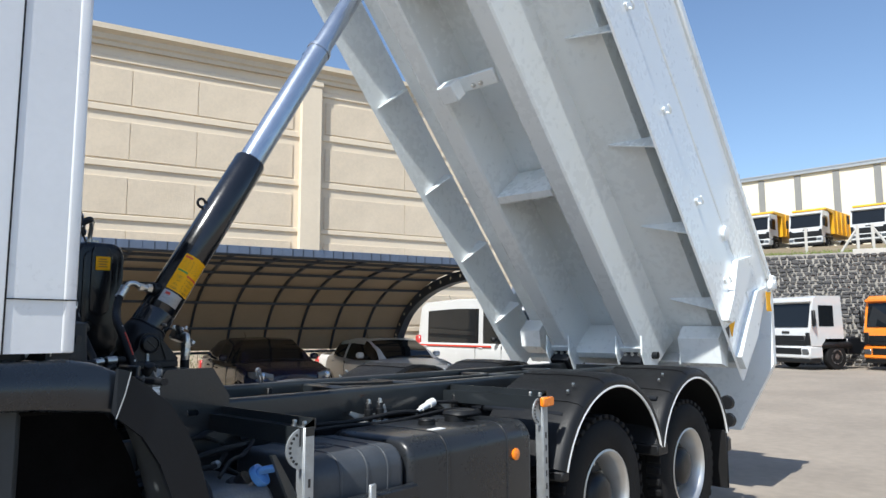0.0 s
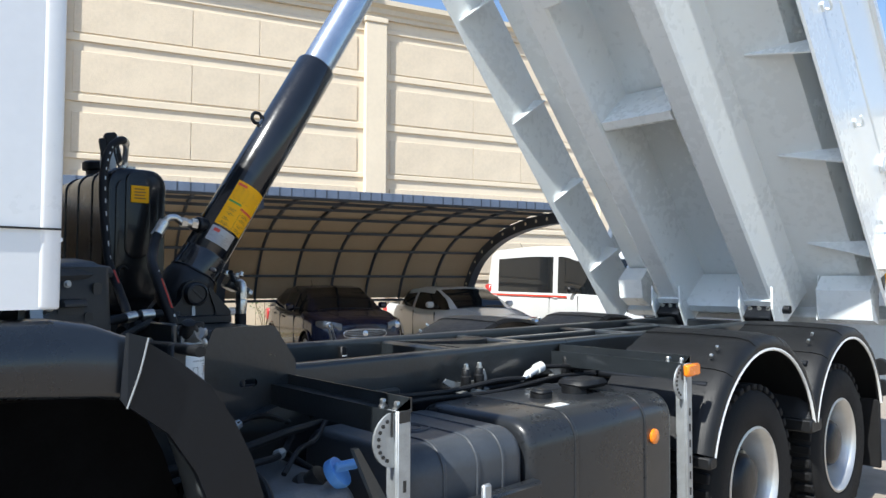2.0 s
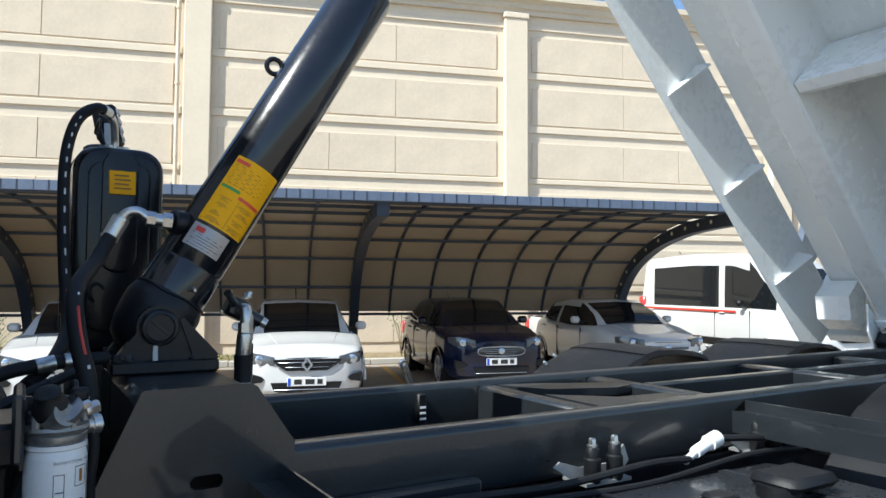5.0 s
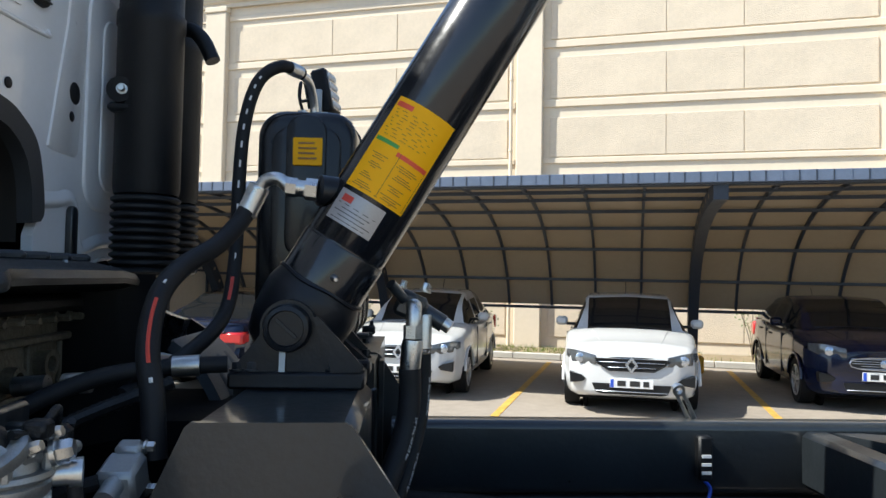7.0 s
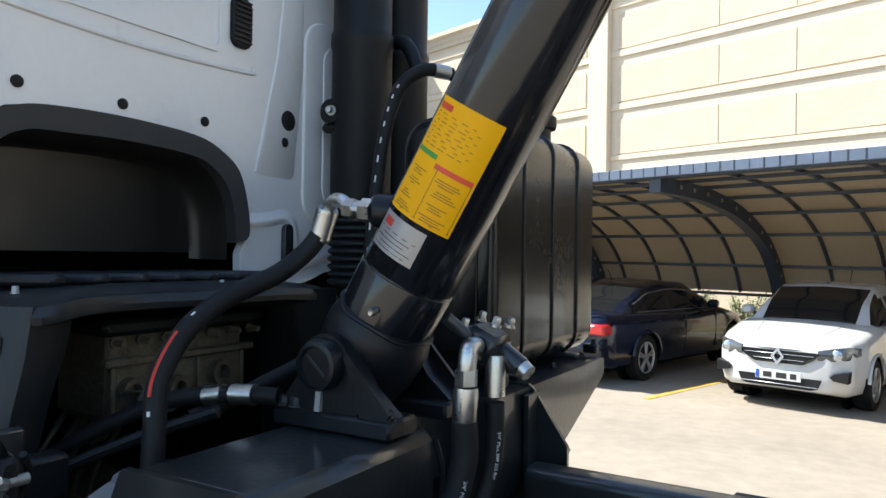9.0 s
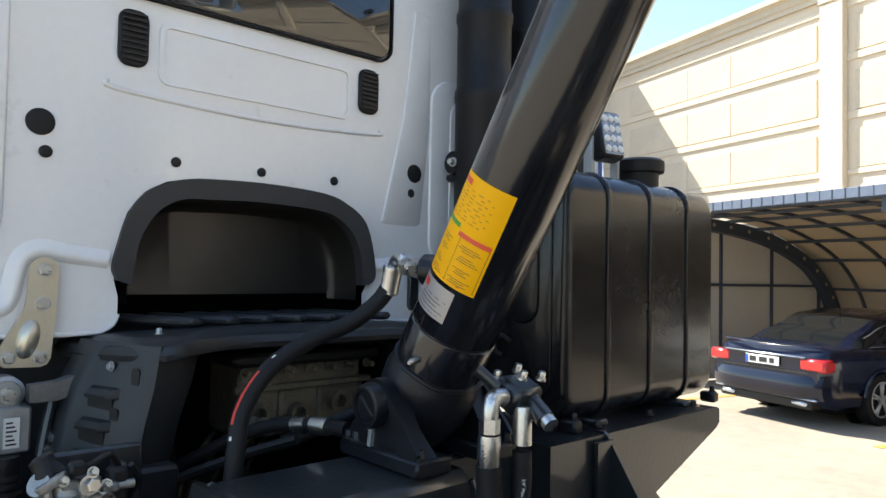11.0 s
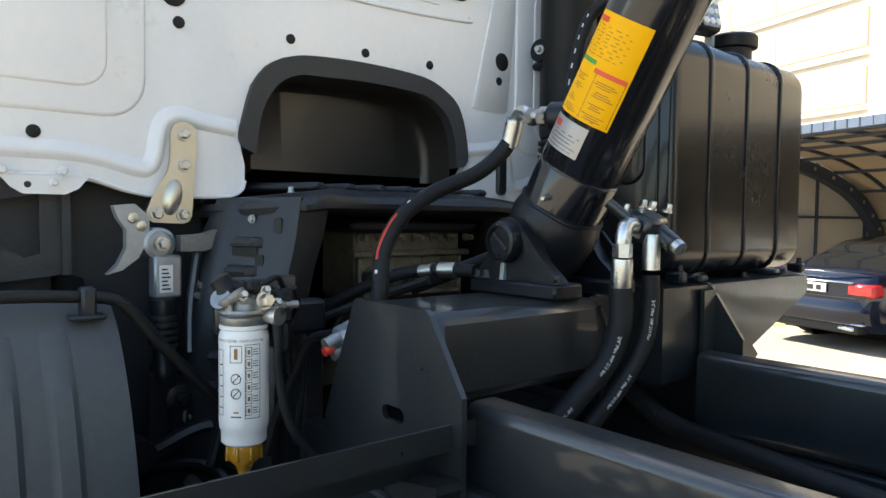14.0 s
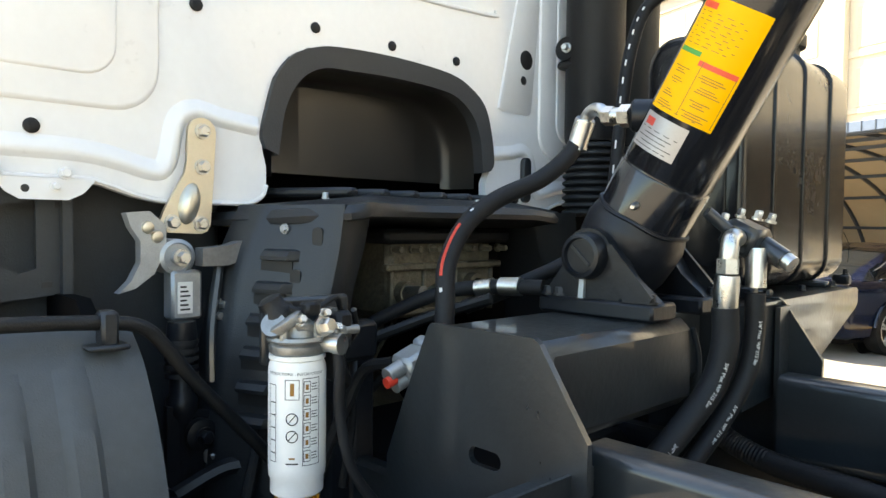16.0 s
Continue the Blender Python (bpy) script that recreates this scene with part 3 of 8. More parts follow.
for n0 in (0.02, 1.3, 2.6, 3.9):
    part("end_post", in_env(box(-0.13, -0.09, n0, n0 + 0.05, 0.0, 2.9)), carport_steel if n0 > 1 else galv, port, smooth=0)
part("end_rail", in_env(box(-0.13, -0.092, 0.07, 4.5, 1.72, 1.77)), carport_steel, port, smooth=0)


# ---- parked vehicles ----
def prof_at(pts, x):
    """Smooth value of a profile of (x, value) pairs."""
    if x <= pts[0][0]:
        return pts[0][1]
    for (x0, v0), (x1, v1) in zip(pts[:-1], pts[1:]):
        if x <= x1:
            t = (x - x0) / (x1 - x0)
            t = t * t * (3 - 2 * t) * 0.5 + t * 0.5
            return v0 + (v1 - v0) * t
    return pts[-1][1]


def car_wheel(parent, x, y, r, out, rim_mat):
    s = 1 if out > 0 else -1
    w = part("wheel", lathe((x, y - s * 0.10, r), (x, y + s * 0.1, r), [(r * 0.72, 0), (r * 0.97, 0.005), (r, 0.03), (r, 0.17), (r * 0.97, 0.195), (r * 0.70, 0.2), (r * 0.68, 0.185)], 28, False), rubber, parent)
    part("dish", lathe((x, y + s * 0.04, r), (x, y + s * 0.1, r), [(0.0, 0), (r * 0.62, 0.0), (r * 0.66, 0.03)], 24, False), plastic, w)
    part("rim", lathe((x, y + s * 0.07, r), (x, y + s * 0.1, r), [(r * 0.63, 0.0), (r * 0.66, 0.002), (r * 0.69, 0.028), (r * 0.65, 0.032), (r * 0.62, 0.02), (r * 0.63, 0.0)], 24, False), rim_mat, w)
    sp = []
    for k in range(5):
        for da in (-0.13, 0.13):
            m = Matrix.Translation((x, y + s * 0.085, r)) @ Matrix.Rotation(2 * math.pi * k / 5 + da, 4, "Y")
            sp.append(xf(box(-0.013, 0.013, -0.012, 0.012, 0.03, r * 0.64, 0.004), m))
    part("spokes", join(rod((x, y + s * 0.06, r), (x, y + s * 0.1, r), 0.055, 14), *sp), rim_mat, w)


def car(name, label, paint, nose, heading, S):
    """A car with its nose at x = 0 and its tail towards +x, then turned to heading (of nose to tail)."""
    c = thing(name, label, S.get("cat", "car"), (0, 0, 0), "parked vehicles")
    L, W, H = S["L"], S["W"] / 2, S["H"]
    top, roof = S["top"], S["roof"]
    r = S["r"]
    axles = (S["fa"], S["ra"])
    n = int(L / 0.055)
    rows, ys = [], []
    for i in range(n + 1):
        x = L * i / n
        w = W * prof_at(S["plan"], x)
        zt = prof_at(top, x)
        zl = prof_at([(0, 0.27), (0.3, 0.2), (L - 0.4, 0.22), (L, 0.32)], x)
        cr = S.get("crown", 0.05)
        half = [(0.0, zl), (w * 0.84, zl), (w * 0.955, zl + 0.05), (w * 0.985, zl + 0.16)]
        for k in range(1, 7):
            q = k / 7
            z = zl + 0.16 + (zt - 0.05 - zl - 0.16) * q
            half.append((w * (0.985 + 0.022 * math.sin(q * 3.0)), z))
        half += [(w * 0.975, zt - 0.045), (w * 0.93, zt - 0.008), (w * 0.85, zt + cr * 0.2), (w * 0.5, zt + cr * 0.8), (0.0, zt + cr)]
        rows.append([(x, -y, z) for y, z in half] + [(x, y, z) for y, z in half[-2:0:-1]])
    v, f = loft(rows, True, True)
    keep = []
    for q in f:
        cx = sum(v[i][0] for i in q) / len(q)
        cy = sum(v[i][1] for i in q) / len(q)
        cz = sum(v[i][2] for i in q) / len(q)
        if len(q) == 4 and abs(cy) > W * 0.8 and any((cx - a) ** 2 + (cz - r) ** 2 < (r + 0.055) ** 2 for a in axles):
            continue
        keep.append(q)
    part("body", (v, keep), paint, c, smooth=50)
    for a in axles:
        for s in (-1, 1):
            yy = s * (W * prof_at(S["plan"], a) * 1.0)
            arc = [(a + (r + 0.06) * math.cos(t), yy, r + (r + 0.06) * math.sin(t)) for t in [radians(8 + 164 * k / 16) for k in range(17)]]
            part("arch_lip", tube(arc, 0.022, 6, smooth=False), S.get("lip", paint), c)
            car_wheel(c, a, s * (W - 0.115), r, s, S.get("rim", alu))
            part("arch_liner", lathe((a, s * (W - 0.32), r), (a, s * (W - 0.27), r), [(r + 0.05, 0), (r + 0.05, 0.05)], 20), shade_black, c)
    # cabin
    x0, x1, x2, x3 = S["cabin"]
    gw, rw = W * 0.90, W * S.get("roofw", 0.70)
    m = 26
    rows = []
    for i in range(m + 1):
        x = x0 + (x3 - x0) * i / m
        zr, zb = prof_at(roof, x), prof_at(top, x)
        t = (zr - zb) / max(0.01, H - zb)
        half = []
        for k in range(6):
            q = k / 5
            half.append((gw + (rw - gw) * q ** 1.2 * min(1, t + 0.25), zb + (zr - 0.05 - zb) * q))
        half += [(rw * 0.93, zr - 0.012), (rw * 0.5, zr), (0, zr + 0.012)]
        rows.append([(x, -y, z) for y, z in half] + [(x, y, z) for y, z in half[-2::-1]])
    panes, paint_f = {}, []
    nn = len(rows[0])
    v, f = loft(rows)
    for q in f:
        i, k = q[0] // nn, q[0] % nn
        x = x0 + (x3 - x0) * (i + 0.5) / m
        k2 = min(k, nn - 2 - k)
        side_face = k2 <= 4
        if side_face:
            post = any(abs(x - p) < pw for p, pw in S["posts"]) or k2 == 4 and not (x < x1 or x > x2)
            edge = x < x0 + 0.16 or x > x3 - 0.16
            if post or edge or (S.get("blind") and S["blind"][0] < x < S["blind"][1]):
                paint_f.append(q)
            else:
                panes.setdefault(("side_window", k > nn // 2, sum(x > p for p, _ in S["posts"])), []).append(q)
        else:
            is_glass = (x < x1 - 0.04 or x > x2 + 0.04) and k2 >= 6
            if is_glass and not (S.get("blind") and x > x2):
                panes.setdefault(("windscreen" if x < x1 else "rear_window", 0, 0), []).append(q)
            else:
                paint_f.append(q)
    for (kind, _, _), faces in panes.items():
        used = sorted({i for q in faces for i in q})
        at = {i: n for n, i in enumerate(used)}
        part(kind, ([v[i] for i in used], [tuple(at[i] for i in q) for q in faces]), glass_dark, c, "dark tinted glass", smooth=50)
    part("roof", (v, paint_f), paint, c, smooth=50)
    part("interior", box(x0 + 0.55, x3 - 0.45, -gw * 0.8, gw * 0.8, 0.45, prof_at(top, (x0 + x3) / 2) + 0.02, 0.1), shade_black, c)
    for xs in (x0 + (x3 - x0) * 0.42, x0 + (x3 - x0) * 0.7):
        for s in (-0.36, 0.36):
            if xs < x3 - 0.5:
                zb = prof_at(top, xs)
                part("headrest", box(xs, xs + 0.1, s - 0.13, s + 0.13, zb - 0.15, min(zb + 0.3, H - 0.2), 0.04), plastic, c)
    # front
    zf = prof_at(top, 0)
    for s in (-1, 1):
        xs = [0.25, 0.5, 0.75, x0 - 0.06]
        part("bonnet_crease", tube([(x, s * W * (0.42 + 0.16 * q / 3), prof_at(top, x) + S.get("crown", 0.05) * 0.8 - 0.004) for q, x in enumerate(xs)], 0.010, 6, 5), paint, c)
        for xd in S.get("seams", (1.55, 2.62)):
            part("door_seam", box(xd - 0.004, xd + 0.004, *sorted((s * W * 0.985, s * (W * 1.008 + 0.003))), 0.34, prof_at(top, xd) - 0.05), ink, c)
    part("bonnet_edge", tube([(0.05, -W * 0.70, zf + 0.004), (0.01, -W * 0.4, zf + 0.02), (0.0, 0, zf + 0.026), (0.01, W * 0.4, zf + 0.02), (0.05, W * 0.70, zf + 0.004)], 0.006, 6, 6), plastic, c)
    for s in (-1, 1):
        hl = S["lamp"]
        xs = [(0.02, s * W * 0.50), (0.05, s * W * 0.68), (0.16, s * W * 0.84), (0.34, s * W * 0.935)]
        wrow = []
        for q, (x, y) in enumerate(xs):
            zc = hl[0] + q * 0.018
            hh = hl[1] * (0.75, 1.0, 1.0, 0.55)[q]
            wrow.append([(x - 0.03, y, zc - hh), (x - 0.045, y * 1.0, zc), (x - 0.02, y, zc + hh), (x + 0.1, y * 0.93, zc + hh), (x + 0.1, y * 0.93, zc - hh)])
        part("headlamp", loft(wrow, True, True), lamp_clear, c, "clear headlamp")
        part("lamp_eye", lathe((0.04, s * W * 0.72, hl[0] + 0.02), (-0.01, s * W * 0.72, hl[0] + 0.02), [(0.05, 0), (0.06, 0.02), (0.045, 0.03)], 14), chrome, c)
        part("fog_trim", prism([(s * W * 0.87, 0.53), (s * W * 0.70, 0.50), (s * W * 0.64, 0.46), (s * W * 0.68, 0.42), (s * W * 0.86, 0.40)], "x", 0.0, 0.14), plastic, c)
        xm = x0 + S.get("mirror", 0.52)
        zm = prof_at(top, xm) + 0.1
        part("mirror", box(xm, xm + 0.13, *sorted((s * (W + 0.0), s * (W + 0.17))), zm - 0.06, zm + 0.07, 0.035), paint if S.get("mp", True) else plastic, c)
        part("mirror_arm", box(xm + 0.03, xm + 0.1, *sorted((s * (W * 0.86), s * (W + 0.02))), zm - 0.06, zm - 0.02, 0.01), plastic, c)
        tl = S["tail"]
        part("tail_lamp", box(L - 0.22, L + 0.015, *sorted((s * W * tl[2], s * W * 0.965)), tl[0], tl[1], 0.03), lamp_red, c, "red tail lamp")
        for hx in S.get("handles", ()):
            zh = prof_at(top, hx) - 0.11
            part("door_handle", box(hx, hx + 0.17, *sorted((s * W * 0.97, s * (W * 1.0 + 0.025))), zh - 0.015, zh + 0.015, 0.008), paint, c)
    if S.get("tailbump"):
        for s in (-1, 1):
            line = []
            for k in range(15):
                x = x0 + 0.35 + (x3 - x0 - 0.75) * k / 14
                t = min(1, (prof_at(roof, x) - prof_at(top, x)) / max(0.01, H - prof_at(top, x)) + 0.25)
                line.append((x, s * (gw + (rw - gw) * 0.78 ** 1.2 * t + 0.006), prof_at(top, x) + (prof_at(roof, x) - 0.05 - prof_at(top, x)) * 0.8))
            part("window_line", tube(line, 0.008, 6, 3), chrome, c)
            part("sill_line", tube([(x0 + 0.35, s * (gw + 0.006), prof_at(top, x0 + 0.35) + 0.02), (x3 - 0.4, s * (gw + 0.006), prof_at(top, x3 - 0.4) + 0.02)], 0.008, 6, 3), chrome, c)
        part("boot_lip", tube([(L - 0.06 - 0.10 * abs(a) ** 2, a * W * 0.8, prof_at(top, L - 0.2) + 0.035) for a in [-1 + k / 5 for k in range(11)]], 0.018, 8, 3), paint, c)
        rr = []
        for k in range(13):
            a = -1 + 2 * k / 12
            xe = L + 0.075 - 0.12 * abs(a) ** 5
            rr.append([(L - 0.3, a * W * 0.9, 0.36), (xe - 0.02, a * W * 0.9, 0.37), (xe + 0.02, a * W * 0.9, 0.45), (xe + 0.02, a * W * 0.9, 0.58), (xe - 0.02, a * W * 0.9, 0.66), (L - 0.3, a * W * 0.9, 0.68)])
        part("rear_bumper", loft(rr, True, True), paint, c)
        part("boot_seam", box(L - 0.02, L + 0.012, -W * 0.72, W * 0.72, 0.69, 0.70), ink, c)
    gz0, gz1, gy = S["grille"]
    gm = (gz0 + gz1) / 2
    if S.get("dia"):
        gp = [(-gy, gz1), (gy, gz1 - 0.0), (gy * 0.92, gm + 0.01), (gy * 0.62, gz0), (-gy * 0.62, gz0), (-gy * 0.92, gm + 0.01)]
    else:
        gp = [(gy * math.cos(t) * (1 if abs(math.cos(t)) < 0.8 else 0.97), gm + (gz1 - gz0) / 2 * math.copysign(abs(math.sin(t)) ** 0.6, math.sin(t))) for t in [2 * math.pi * k / 20 for k in range(20)]]
    gr = part("grille", prism(gp, "x", -0.022, 0.08), plastic, c, "black grille with bright bars")
    part("grille_rim", tube([(-0.022, q[0], q[1]) for q in gp] + [(-0.022, gp[0][0], gp[0][1])], 0.009, 6, smooth=False), chrome if not S.get("dia") else plastic, gr)
    for k in range(S.get("bars", 2)):
        z = gz0 + (gz1 - gz0) * (k + 0.6) / (S.get("bars", 2) + 0.2)
        hw = gy * (0.90 if z > gm - 0.02 else 0.66)
        part("grille_bar", box(-0.032, 0.0, -hw, hw, z - 0.005, z + 0.005, 0.003), chrome, gr)
    bz = (gz0 + gz1) / 2 + 0.005
    if S.get("dia"):
        part("badge", frame_prism([(0, bz + 0.105), (0.078, bz), (0, bz - 0.105), (-0.078, bz)], [(0, bz + 0.058), (0.042, bz), (0, bz - 0.058), (-0.042, bz)], "x", -0.06, -0.015), chrome, c, "plain bright lozenge badge", smooth=0)
    else:
        part("badge", lathe((-0.02, 0, bz), (-0.05, 0, bz), [(0.05, 0), (0.052, 0.012), (0.035, 0.02)], 18), chrome, c, "plain bright badge")
    lo = part("lower_intake", prism([(-W * 0.55, 0.41), (W * 0.55, 0.41), (W * 0.50, 0.30), (W * 0.42, 0.28), (-W * 0.42, 0.28), (-W * 0.50, 0.30)], "x", -0.015, 0.1), plastic, c)
    part("intake_bar", box(-0.03, 0.0, -W * 0.5, W * 0.5, 0.31, 0.322, 0.004), chrome, lo)
    pz = S.get("plate", 0.44)
    for sgn, xp in ((-1, -0.03), (1, L + 0.02)):
        zz = pz if sgn < 0 else S.get("rplate", 0.75)
        pp = part("number_plate", box(xp - 0.008, xp + 0.008, -0.26, 0.26, zz - 0.057, zz + 0.057, 0.004), print_white, c, "white plate with plain dark bars")
        fx = xp + sgn * 0.010
        part("plate_band", box(fx - 0.002, fx + 0.002, *((-0.255, -0.215) if sgn > 0 else (0.215, 0.255)), zz - 0.052, zz + 0.052), mat_blue, pp)
        for b0, b1 in ((-0.18, -0.08), (-0.03, 0.09), (0.13, 0.2)):
            b0, b1 = (b0, b1) if sgn > 0 else (-b1, -b0)
            part("plate_bar", box(fx - 0.002, fx + 0.002, b0 - 0.01, b1 - 0.01, zz - 0.033, zz + 0.033), ink, pp)
    part("underside", box(0.3, L - 0.35, -W * 0.8, W * 0.8, 0.16, 0.3, 0.05), shade_black, c)
    part("wiper", tube([(x0 + 0.02, -0.55, prof_at(top, x0) + 0.05), (x0 + 0.10, 0.0, prof_at(top, x0 + 0.1) + 0.06), (x0 + 0.05, 0.55, prof_at(top, x0) + 0.05)], 0.012, 6), plastic, c)
    if S.get("line"):
        for s in (-1, 1):
            part("side_stripe", box(S["line"][0], S["line"][1], *sorted((s * W * 1.0, s * (W * 1.0 + 0.018))), S["line"][2], S["line"][3], 0.004), S["line"][4], c)
    for extra in S.get("extra", ()):
        part(extra[0], box(*extra[1], 0.02), extra[2], c)
    part("antenna", rod((x2 - 0.1, 0, H - 0.02), (x2 + 0.05, 0, H + 0.16), 0.006, 6), plastic, c)
    c.matrix_basis = Matrix.Translation((*nose, 0)) @ Matrix.Rotation(radians(heading), 4, "Z")
    return c


mat_blue = mat("plate_blue", (0.02, 0.08, 0.5), 0.5, var=0.05)
SEDAN = dict(L=4.35, W=1.74, H=1.5, r=0.31, fa=0.82, ra=3.46, cabin=(1.0, 1.82, 3.15, 3.95),
             top=[(0, 0.71), (0.08, 0.79), (0.3, 0.86), (1.1, 0.99), (2.2, 0.96), (3.6, 1.02), (4.15, 1.02), (4.35, 0.90)],
             roof=[(1.0, 1.0), (1.45, 1.3), (1.9, 1.47), (2.5, 1.5), (3.1, 1.45), (3.6, 1.25), (3.95, 1.03)],
             plan=[(0, 0.62), (0.06, 0.75), (0.18, 0.88), (0.5, 0.97), (1.0, 1.0), (3.4, 1.0), (4.1, 0.95), (4.35, 0.85)],
             posts=((1.98, 0.05), (2.62, 0.05), (3.28, 0.05)), lamp=(0.695, 0.075), tail=(0.72, 0.98, 0.62), grille=(0.575, 0.715, 0.44), bars=2, dia=True,
             handles=(2.35, 3.1), plate=0.42)
HATCH = dict(SEDAN, L=4.05, W=1.76, H=1.5, r=0.32, fa=0.80, ra=3.32, cabin=(0.95, 1.75, 3.35, 3.95),
             top=[(0, 0.78), (0.12, 0.86), (0.3, 0.91), (1.0, 1.02), (2.0, 0.98), (3.3, 1.04), (3.9, 1.05), (4.05, 0.95)],
             roof=[(0.95, 1.02), (1.4, 1.32), (1.85, 1.48), (2.4, 1.5), (3.2, 1.44), (3.7, 1.28), (3.95, 1.06)],
             plan=[(0, 0.70), (0.15, 0.86), (0.45, 0.96), (0.9, 1.0), (3.3, 1.0), (3.8, 0.95), (4.05, 0.86)],
             posts=((1.95, 0.05), (2.6, 0.05), (3.3, 0.06)), lamp=(0.79, 0.075), grille=(0.585, 0.745, 0.42), bars=5, dia=False, handles=(2.3, 3.0), plate=0.50)
FOCUS = dict(HATCH, L=4.5, W=1.82, H=1.48, fa=0.9, ra=3.55, cabin=(1.0, 1.95, 3.3, 4.2), lamp=(0.75, 0.085), grille=(0.63, 0.70, 0.42), bars=2,
             top=[(0, 0.74), (0.12, 0.80), (0.3, 0.86), (1.1, 1.0), (2.2, 0.97), (3.6, 1.04), (4.3, 1.05), (4.5, 0.92)],
             roof=[(1.0, 1.0), (1.5, 1.28), (2.0, 1.46), (2.6, 1.48), (3.3, 1.42), (3.9, 1.22), (4.2, 1.06)],
             plan=[(0, 0.66), (0.2, 0.86), (0.5, 0.96), (1.0, 1.0), (3.7, 1.0), (4.3, 0.94), (4.5, 0.84)],
             posts=((2.1, 0.05), (2.75, 0.05), (3.5, 0.06)), handles=(2.45, 3.25), plate=0.46)
LIMO = dict(SEDAN, L=4.92, W=1.85, H=1.46, r=0.34, fa=0.86, ra=3.8, cabin=(1.25, 2.1, 3.4, 4.35), dia=False,
            top=[(0, 0.70), (0.25, 0.82), (1.3, 0.98), (2.4, 0.95), (3.9, 0.99), (4.7, 1.0), (4.92, 0.86)],
            roof=[(1.25, 1.0), (1.7, 1.26), (2.2, 1.43), (2.8, 1.46), (3.4, 1.40), (3.95, 1.2), (4.35, 1.0)],
            plan=[(0, 0.78), (0.2, 0.90), (0.6, 0.97), (1.2, 1.0), (3.9, 1.0), (4.6, 0.94), (4.92, 0.84)],
            posts=((2.25, 0.05), (2.95, 0.05), (3.7, 0.05)), tail=(0.72, 0.88, 0.58), tailbump=True, rplate=0.80, handles=(2.6, 3.45),
            extra=(("chrome_strip", (4.87, 4.945, -0.62, 0.62, 0.875, 0.90), chrome), ("bumper_trim", (4.83, 4.95, -0.78, 0.78, 0.36, 0.385), chrome),
                   ("exhaust_tip", (4.85, 4.96, -0.66, -0.44, 0.28, 0.34), chrome), ("exhaust_tip", (4.85, 4.96, 0.44, 0.66, 0.28, 0.34), chrome),
                   ("diffuser", (4.7, 4.93, -0.7, 0.7, 0.24, 0.36), plastic)))
VAN = dict(SEDAN, L=5.6, W=2.02, H=2.5, r=0.34, fa=0.95, ra=4.4, cabin=(0.75, 1.6, 5.2, 5.58), cat="van", roofw=0.86, crown=0.03,
           top=[(0, 0.85), (0.2, 1.05), (0.8, 1.28), (1.6, 1.30), (5.4, 1.30), (5.6, 1.25)],
           roof=[(0.75, 1.30), (1.2, 1.85), (1.7, 2.32), (2.2, 2.46), (3.5, 2.5), (5.2, 2.46), (5.5, 2.3), (5.58, 1.4)],
           plan=[(0, 0.80), (0.2, 0.9), (0.6, 0.97), (1.0, 1.0), (5.2, 1.0), (5.6, 0.97)],
           posts=((2.5, 0.10), (3.9, 0.04), (5.2, 0.15)), lamp=(0.95, 0.12), tail=(0.9, 1.5, 0.86), grille=(0.72, 0.9, 0.5), bars=2,
           line=(1.95, 5.5, 1.2, 1.25, print_red), extra=(("door_trim", (1.3, 4.0, -1.03, 1.03, 0.5, 0.66), plastic),), mirror=0.9, mp=False, handles=(2.3, 4.9), plate=0.55, rplate=0.9)
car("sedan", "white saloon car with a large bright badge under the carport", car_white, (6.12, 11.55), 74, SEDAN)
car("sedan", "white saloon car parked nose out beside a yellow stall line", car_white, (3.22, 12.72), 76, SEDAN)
car("hatchback", "dark navy small hatchback parked nose out under the carport", navy, (9.5, 11.75), 74, HATCH)
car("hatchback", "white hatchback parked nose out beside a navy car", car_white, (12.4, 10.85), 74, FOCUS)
car("saloon", "dark navy luxury saloon parked nose in, tail lamps showing", black_paint, (0.2 + 4.92 * 0.27, 12.95 + 4.92 * 0.963), 254.4, LIMO)
car("minibus", "white minibus with a thin red side stripe beyond the carport", car_white, (15.95, 9.6), 76, VAN)

# ---- far side of the yard: stone wall, lorries above and below, warehouse ----
FAR = Matrix.Translation((36.5, 10.6, 0)) @ Matrix.Rotation(radians(-76), 4, "Z")


def in_far(g):
    return xf(g, FAR)


ret = solo("retaining_wall", in_far(box(-18, 26, 0, 1.2, 0, 5.1)), mortar, "dark basalt rubble retaining wall with pale joints", "wall", "structure", smooth=0)
rng = random.Random(11)
stone_pieces, count = [], 0
z = 0.0
while z < 5.0:
    h = rng.uniform(0.13, 0.24)
    x = -5.0
    while x < 8:
        w = rng.uniform(0.13, 0.38)
        j = [rng.uniform(-0.05, 0.05) for _ in range(8)]
        d = rng.uniform(0.03, 0.10)
        v = [(x + 0.02 + j[0], 0.01, z + 0.02 + j[1] * 0.5), (x + w - 0.02 + j[2], 0.01, z + 0.02 + j[3] * 0.5), (x + w - 0.02 + j[4], 0.01, z + h - 0.02 + j[5] * 0.5), (x + 0.02 + j[6], 0.01, z + h - 0.02 + j[7] * 0.5)]
        cx, cz = x + w / 2, z + h / 2
        v += [(cx + (p[0] - cx) * 0.7, -d, cz + (p[2] - cz) * 0.7) for p in v]
        stone_pieces.append((v, [(0, 1, 5, 4), (1, 2, 6, 5), (2, 3, 7, 6), (3, 0, 4, 7), (4, 5, 6, 7)]))
        x += w
    z += h
for g in stone_pieces[:280]:
    part("stone", in_far(g), stone_mat, ret, smooth=0)
